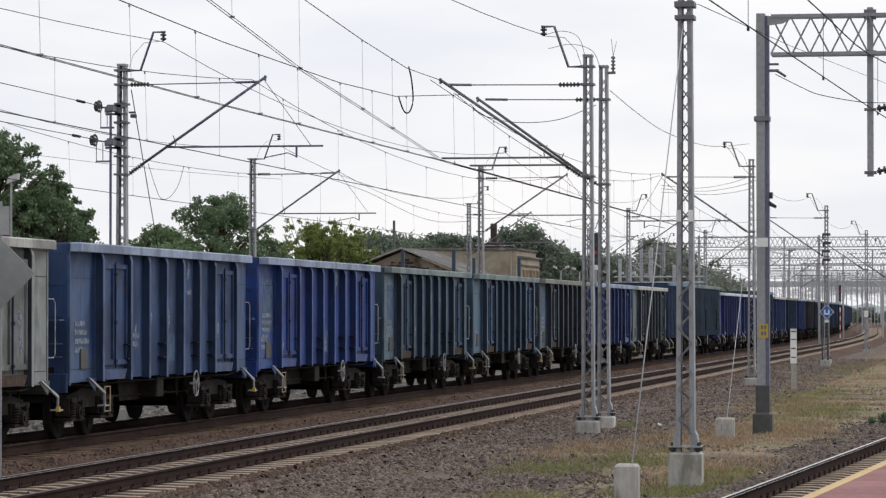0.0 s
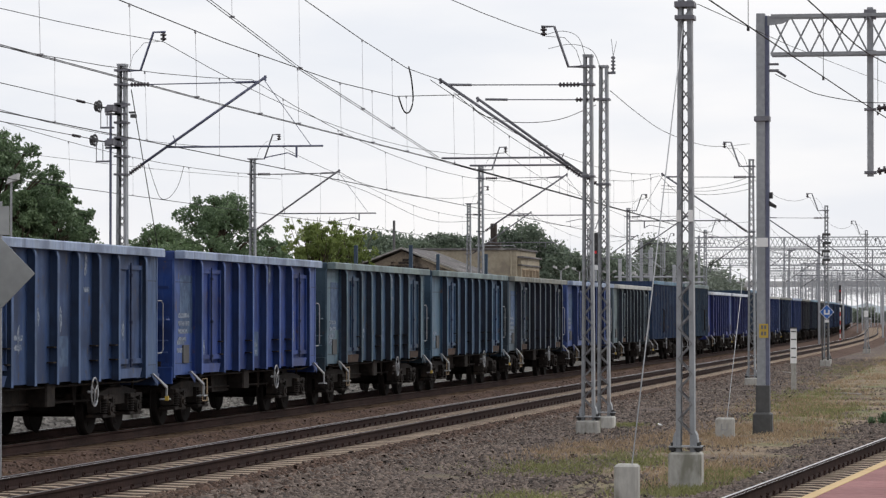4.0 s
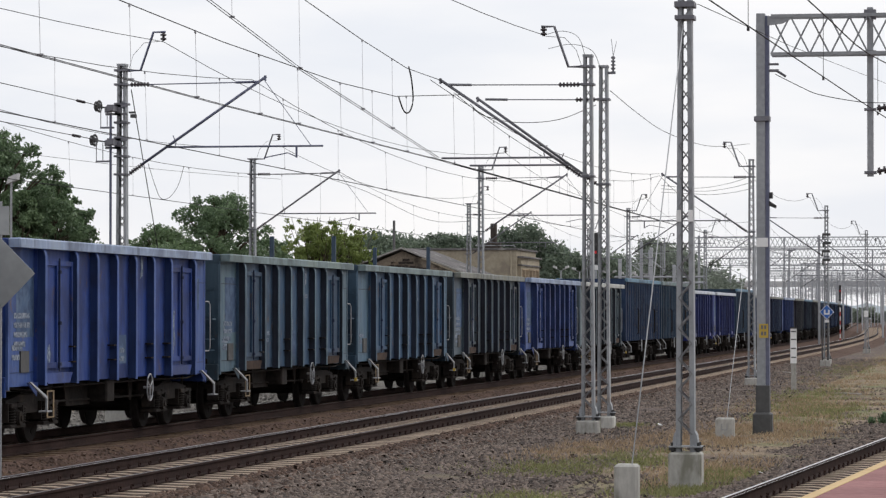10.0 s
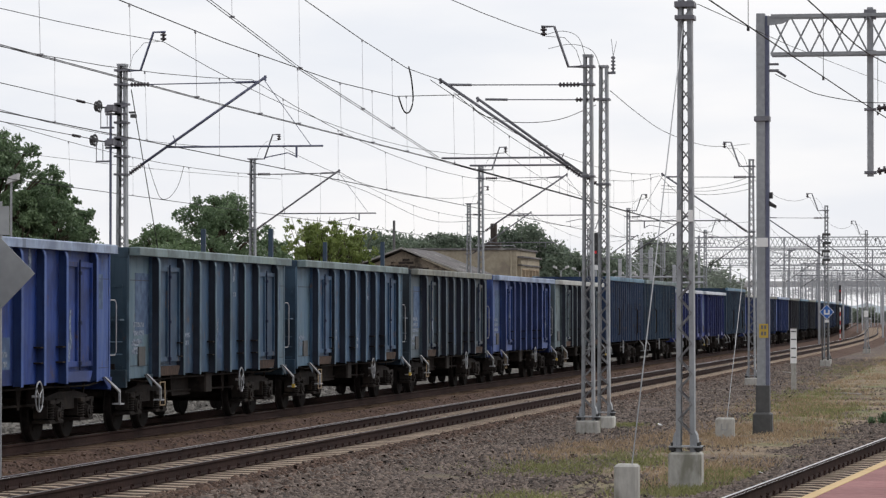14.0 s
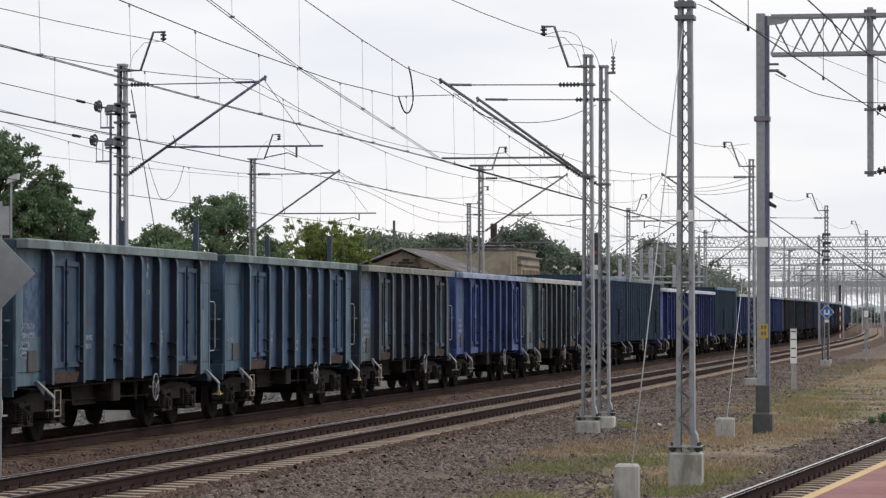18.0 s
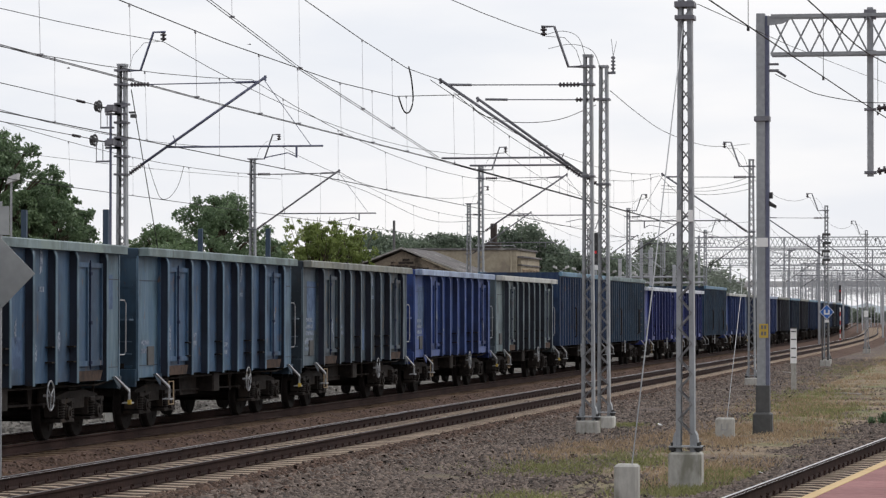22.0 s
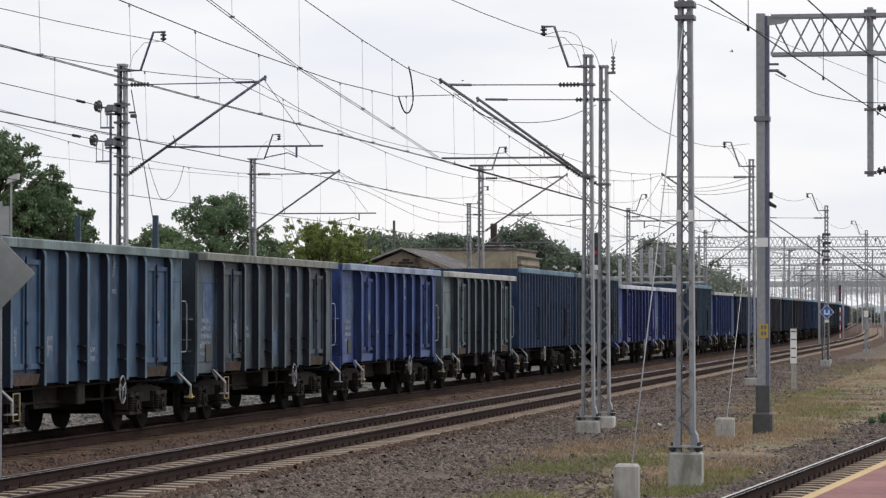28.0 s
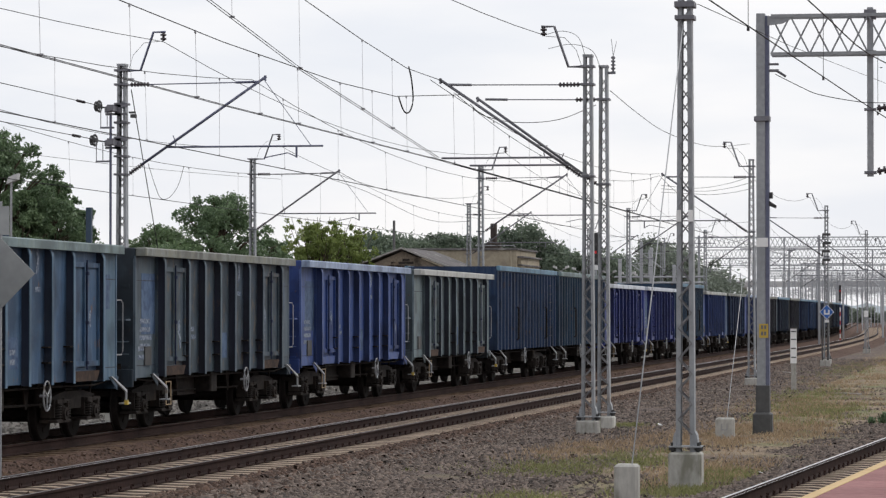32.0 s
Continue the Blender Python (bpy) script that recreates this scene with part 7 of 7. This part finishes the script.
for way in FLIGHTS:
    bird = thing("swallow", "small dark swallow gliding in flight above the tracks", "bird", "swallows", at=pose(*way[0][1:]))
    part("body", kit("bird_body", lambda: Shape().tube([(-0.11, 0, 0), (-0.03, 0, 0.005), (0.03, 0, 0.008), (0.07, 0, 0.012), (0.09, 0, 0.01)], [0.008, 0.026, 0.028, 0.018, 0.003], 8).mesh("body", BLACK)), BLACK, bird)
    part("tail", kit("bird_tail", lambda: Shape().prism([(-0.09, -0.01, 0), (-0.19, -0.035, 0), (-0.13, 0, 0), (-0.19, 0.035, 0), (-0.09, 0.01, 0)], (0, 0, 0.004)).mesh("tail", BLACK)), BLACK, bird)
    wings = [part("wing", kit(("bird_wing", sd), lambda: Shape().prism([(0.05, 0, 0), (0.045, sd * 0.08, 0), (-0.05, sd * 0.18, 0), (-0.02, sd * 0.08, 0), (-0.03, 0, 0)], (0, 0, 0.005)).mesh("wing", BLACK)),
                  BLACK, bird, at=pose(0.02, sd * 0.02, 0.01)) for sd in (-1, 1)]
    BIRDS.append((bird, wings, way))


# ---- sleepers, fastenings, stones: last, as there are many ----
def sleeper_shape(s, m):
    """A concrete sleeper: deep under the rails, waisted in the middle."""
    ring = [(-1.30, 0.125, -0.19), (-0.45, 0.125, -0.17), (0.0, 0.11, -0.205), (0.45, 0.125, -0.17), (1.30, 0.125, -0.19)]
    k = len(s.v)
    for y, hw, z in ring:
        for x, zz in ((-hw, -0.34), (-hw + 0.03, z), (hw - 0.03, z), (hw, -0.34)):
            s.v.append(tuple(m @ Vector((x, y, zz))))
    for i in range(4):
        for j in range(3):
            s.f.append((k + i * 4 + j, k + i * 4 + j + 1, k + i * 4 + 5 + j, k + i * 4 + 4 + j))
    s.f += [(k, k + 1, k + 2, k + 3), (k + 19, k + 18, k + 17, k + 16)]


def clips(s, m):
    for y in (-0.753, 0.753):
        for d in (-0.11, 0.11):
            p = [m @ Vector((0.055 * math.cos(k * 0.785), y + d, -0.126 + 0.036 * math.sin(k * 0.785))) for k in range(8)]
            s.tube(p, 0.011, 4, closed=True)


def lay_sleepers(track, place, first, count, single_count, fasten, mat=SLEEPER):
    mesh = Shape()
    sleeper_shape(mesh, Matrix.Identity(4))
    me = mesh.mesh("sleeper", mat)
    rest, iron = Shape(), Shape()
    for i in range(count):
        m = place(first + 0.6 * i)
        if i < single_count:
            part("sleeper", me, mat, track, at=m)
        else:
            sleeper_shape(rest, m)
        if i < fasten:
            clips(iron, m)
    tagged(part("far_sleepers", rest, mat, track), kind="stuff")
    if fasten:
        tagged(part("rail_clips", iron, RUST, track), kind="stuff")


lay_sleepers(TRACKS[1], lambda s: line_pose(s, NEAR_Y), 36.0, 900, 300, 160)
lay_sleepers(TRACKS[0], lambda s: line_pose(s, MAIN_Y), 40.0, 300, 100, 0, BROWN_SLEEPER)
lay_sleepers(TRACKS[2], lambda s: line_pose(s, 23.0), 60.0, 100, 4, 0)
lay_sleepers(TRACKS[3], lambda s: pose(*side_line(s), 0, 0, 0, SIDE_TURN), 28.0, 160, 70, 70)


def crib_fill(track, place, first, count):
    """Fine ballast packed between the sleepers, almost level with them."""
    fill = Shape()
    for i in range(count):
        m = place(first + 0.6 * i)
        k = len(fill.v)
        for y, z in ((-1.29, -0.199), (-0.45, -0.172), (0.0, -0.206), (0.45, -0.172), (1.29, -0.199)):
            fill.v += [tuple(m @ Vector(q)) for q in ((-0.19, y, -0.3), (-0.185, y, z), (0.185, y, z), (0.19, y, -0.3))]
        for j in range(4):
            for c in range(3):
                fill.f.append((k + j * 4 + c, k + j * 4 + c + 1, k + j * 4 + 5 + c, k + j * 4 + 4 + c))
    tagged(part("crib_ballast", fill, CRIB, track, "dark ballast between the sleepers"), kind="stuff")


crib_fill(TRACKS[1], lambda s: line_pose(s, NEAR_Y), 36.3, 280)
crib_fill(TRACKS[3], lambda s: pose(*side_line(s), 0, 0, 0, SIDE_TURN), 28.3, 120)


def stones(name, label, count, place, size, mat, seed):
    """Loose stones: small uneven broken blocks, tilted this way and that, each its own island."""
    r = np.random.RandomState(seed)
    base = np.array([(1, 0.7, -0.5), (-1, 0.7, -0.5), (-1, -0.7, -0.5), (1, -0.7, -0.5), (0.75, 0.45, 0.55), (-0.75, 0.5, 0.55), (-0.7, -0.5, 0.55), (0.75, -0.5, 0.55)])
    quad = [(4, 5, 6, 7), (0, 1, 5, 4), (1, 2, 6, 5), (2, 3, 7, 6), (3, 0, 4, 7)]
    pos = place(r, count)
    sz = size * (0.5 + r.rand(count) ** 2 * 1.1)
    ang = r.rand(count) * 6.283
    jit = 1 + 0.22 * r.normal(size=(count, 8, 3))
    long = np.stack([0.9 + 0.7 * r.rand(count), 0.75 + 0.4 * r.rand(count), 0.6 + 0.5 * r.rand(count)], axis=1)
    v = base[None] * jit * sz[:, None, None] * long[:, None, :] * 0.9
    tip = 0.45 * r.normal(size=count)[:, None]
    v = np.stack([v[:, :, 0] * np.cos(tip) - v[:, :, 2] * np.sin(tip), v[:, :, 1], v[:, :, 0] * np.sin(tip) + v[:, :, 2] * np.cos(tip)], axis=2)
    ca, sa = np.cos(ang)[:, None], np.sin(ang)[:, None]
    x, y = v[:, :, 0] * ca - v[:, :, 1] * sa, v[:, :, 0] * sa + v[:, :, 1] * ca
    v = np.stack([x, y, v[:, :, 2]], axis=2) + pos[:, None, :]
    f = (np.array(quad)[None] + 8 * np.arange(count)[:, None, None]).reshape(-1, 4)
    me = bpy.data.meshes.new(name)
    me.vertices.add(count * 8)
    me.vertices.foreach_set("co", v.reshape(-1))
    me.loops.add(len(f) * 4)
    me.loops.foreach_set("vertex_index", f.ravel())
    me.polygons.add(len(f))
    me.polygons.foreach_set("loop_start", np.arange(0, len(f) * 4, 4))
    me.materials.append(mat)
    me.update(calc_edges=True)
    return tagged(new(name, me), label, "stones", kind="stuff")


def shoulder(r, n):
    x = 36 + 150 * r.rand(n) ** 2.1
    y = 10.4 - 4.1 * r.rand(n) ** 1.1
    z = np.maximum(-0.225 - (10.72 - y) * 0.157, GROUND_Z) + 0.006
    return np.stack([x, y, z], axis=1)


def between(r, n):
    x = 40 + 140 * r.rand(n) ** 2.0
    y = 13.25 + 1.95 * r.rand(n)
    z = np.maximum(-0.225 - (y - 13.36) * 0.157, -0.197 - (15.25 - y) * 0.33)
    return np.stack([x, y, z + 0.004], axis=1)


def bank(r, n):
    x = 36 + 130 * r.rand(n) ** 2.0
    y = 10.74 - 1.0 * r.rand(n) ** 1.6
    z = np.where(y > 10.72, -0.225, -0.225 - (10.72 - y) * 0.157) + 0.006
    return np.stack([x, y, z], axis=1)


def cribs(r, n):
    x = 36.3 + 0.6 * np.floor(90 * r.rand(n) ** 1.4) + 0.32 * (r.rand(n) - 0.5)
    y = -1.25 + 2.5 * r.rand(n)
    z = -0.21 + 0.03 * np.clip(1 - np.abs(np.abs(y) - 0.45) / 0.5, 0, 1) - 0.008
    return np.stack([x, NEAR_Y + y, z], axis=1)


def sparse(r, n):
    x = 42 + 75 * r.rand(n) ** 1.5
    y = 1.6 + 7.4 * r.rand(n) - 0.0634 * (x - 42) * 0.5
    return np.stack([x, y, np.full(n, GROUND_Z + 0.0)], axis=1)


def far_side(r, n):
    x = 46 + 60 * r.rand(n) ** 1.3
    y = 19.4 + 2.6 * r.rand(n)
    z = np.minimum(-0.52 + (y - 19.3) * 0.172, -0.21) + 0.01
    return np.stack([x, y, z], axis=1)


def by_platform(r, n):
    x = 36 + 40 * r.rand(n) ** 1.4
    y = 4.81 - 0.0634 * x + 0.9 + 2.3 * r.rand(n) ** 1.3
    z = np.clip(-0.22 - (y - (4.81 - 0.0634 * x) - 1.55) * 0.27, GROUND_Z, -0.22)
    return np.stack([x, y, z], axis=1)


stones("ballast_stones", "loose grey-brown ballast stones beside the empty track", 104000, shoulder, 0.036, STONE, 3)
stones("ballast_stones", "rust-brown ballast stones at the sleeper ends", 16000, bank, 0.034, BROWN_STONE, 5)
stones("ballast_stones", "rust-brown ballast stones between the sleepers", 9000, cribs, 0.022, BROWN_STONE, 6)
stones("ballast_stones", "loose rust-brown ballast stones between the tracks", 24000, between, 0.026, BROWN_STONE, 4)
stones("ballast_stones", "pale ballast stones beside the far line", 7000, far_side, 0.05, PALE_STONE, 9)
stones("gravel_stones", "small grey gravel scattered in the grass", 16000, sparse, 0.028, STONE, 7)
stones("ballast_stones", "grey ballast stones beside the platform track", 19000, by_platform, 0.03, STONE, 8)


def grass(name, label, mat, count, patches, tall, seed):
    """Blades of grass in tufts: thin bent slivers, thicker in the patches."""
    r = np.random.RandomState(seed)
    wts = np.array([p[4] for p in patches], float)
    pick = r.choice(len(patches), count, p=wts / wts.sum())
    pa = np.array([p[:4] for p in patches], float)
    tuft = r.randint(0, 260, count)
    tx, ty = r.normal(size=(len(patches), 260)), r.normal(size=(len(patches), 260))
    x = pa[pick, 0] + pa[pick, 2] * tx[pick, tuft] * 0.6 + r.normal(size=count) * 0.16
    y = pa[pick, 1] + pa[pick, 3] * ty[pick, tuft] * 0.6 + r.normal(size=count) * 0.12
    keep = (y < 9.6) & (y > side_line(0)[1] - 0.0634 * x + 1.75)
    x, y = x[keep], y[keep]
    n = len(x)
    h = tall * (0.35 + 0.8 * r.rand(n) ** 1.5)
    a, lean = r.rand(n) * 6.283, h * 1.0 * r.rand(n)
    b = r.rand(n) * 6.283
    w = 0.007 + 0.006 * r.rand(n)
    base = np.stack([x, y, np.full(n, GROUND_Z - 0.03)], axis=1)
    side = np.stack([np.cos(b) * w, np.sin(b) * w, np.zeros(n)], axis=1)
    mid = base + np.stack([np.cos(a) * lean * 0.35, np.sin(a) * lean * 0.35, h * 0.62], axis=1)
    tip = base + np.stack([np.cos(a) * lean, np.sin(a) * lean, h], axis=1)
    v = np.stack([base - side, base + side, mid + side * 0.7, tip, mid - side * 0.7], axis=1).reshape(-1, 3)
    me = bpy.data.meshes.new(name)
    me.vertices.add(n * 5)
    me.vertices.foreach_set("co", v.ravel())
    me.loops.add(n * 5)
    me.loops.foreach_set("vertex_index", np.arange(n * 5))
    me.polygons.add(n)
    me.polygons.foreach_set("loop_start", np.arange(0, n * 5, 5))
    me.materials.append(mat)
    me.update(calc_edges=True)
    return tagged(new(name, me), label, "grass", kind="stuff")


STRAW = leaf_material("dry_straw_grass", (0.26, 0.182, 0.112), (0.52, 0.395, 0.262))
BLADE = leaf_material("green_grass", (0.145, 0.155, 0.058), (0.34, 0.345, 0.155))
grass("dry_grass", "tufts of dry straw-coloured grass between the tracks", STRAW, 26000,
      [(66, 6.3, 6, 1.4, 3), (72, 5.0, 7, 1.2, 3), (60, 7.6, 4, 0.9, 2), (52, 4.6, 5, 0.8, 1.5), (90, 5.5, 12, 1.8, 3), (125, 5.5, 20, 2.2, 3), (170, 6.0, 25, 2.2, 2)], 0.14, 21)
grass("green_grass", "tufts of green grass between the tracks", BLADE, 23000,
      [(53, 7.2, 2.3, 1.0, 2.2), (57, 6.5, 3.0, 0.9, 2), (46.2, 4.2, 1.2, 0.7, 2.5), (50.5, 4.3, 2.2, 0.6, 2.0), (73.5, 8.4, 0.8, 0.35, 0.8), (85, 4.6, 10, 1.2, 3), (100, 6.0, 10, 1.2, 3),
       (150, 7.0, 20, 1.2, 2.2), (44.0, 6.6, 1.5, 0.5, 1.0)], 0.13, 22)

motions()
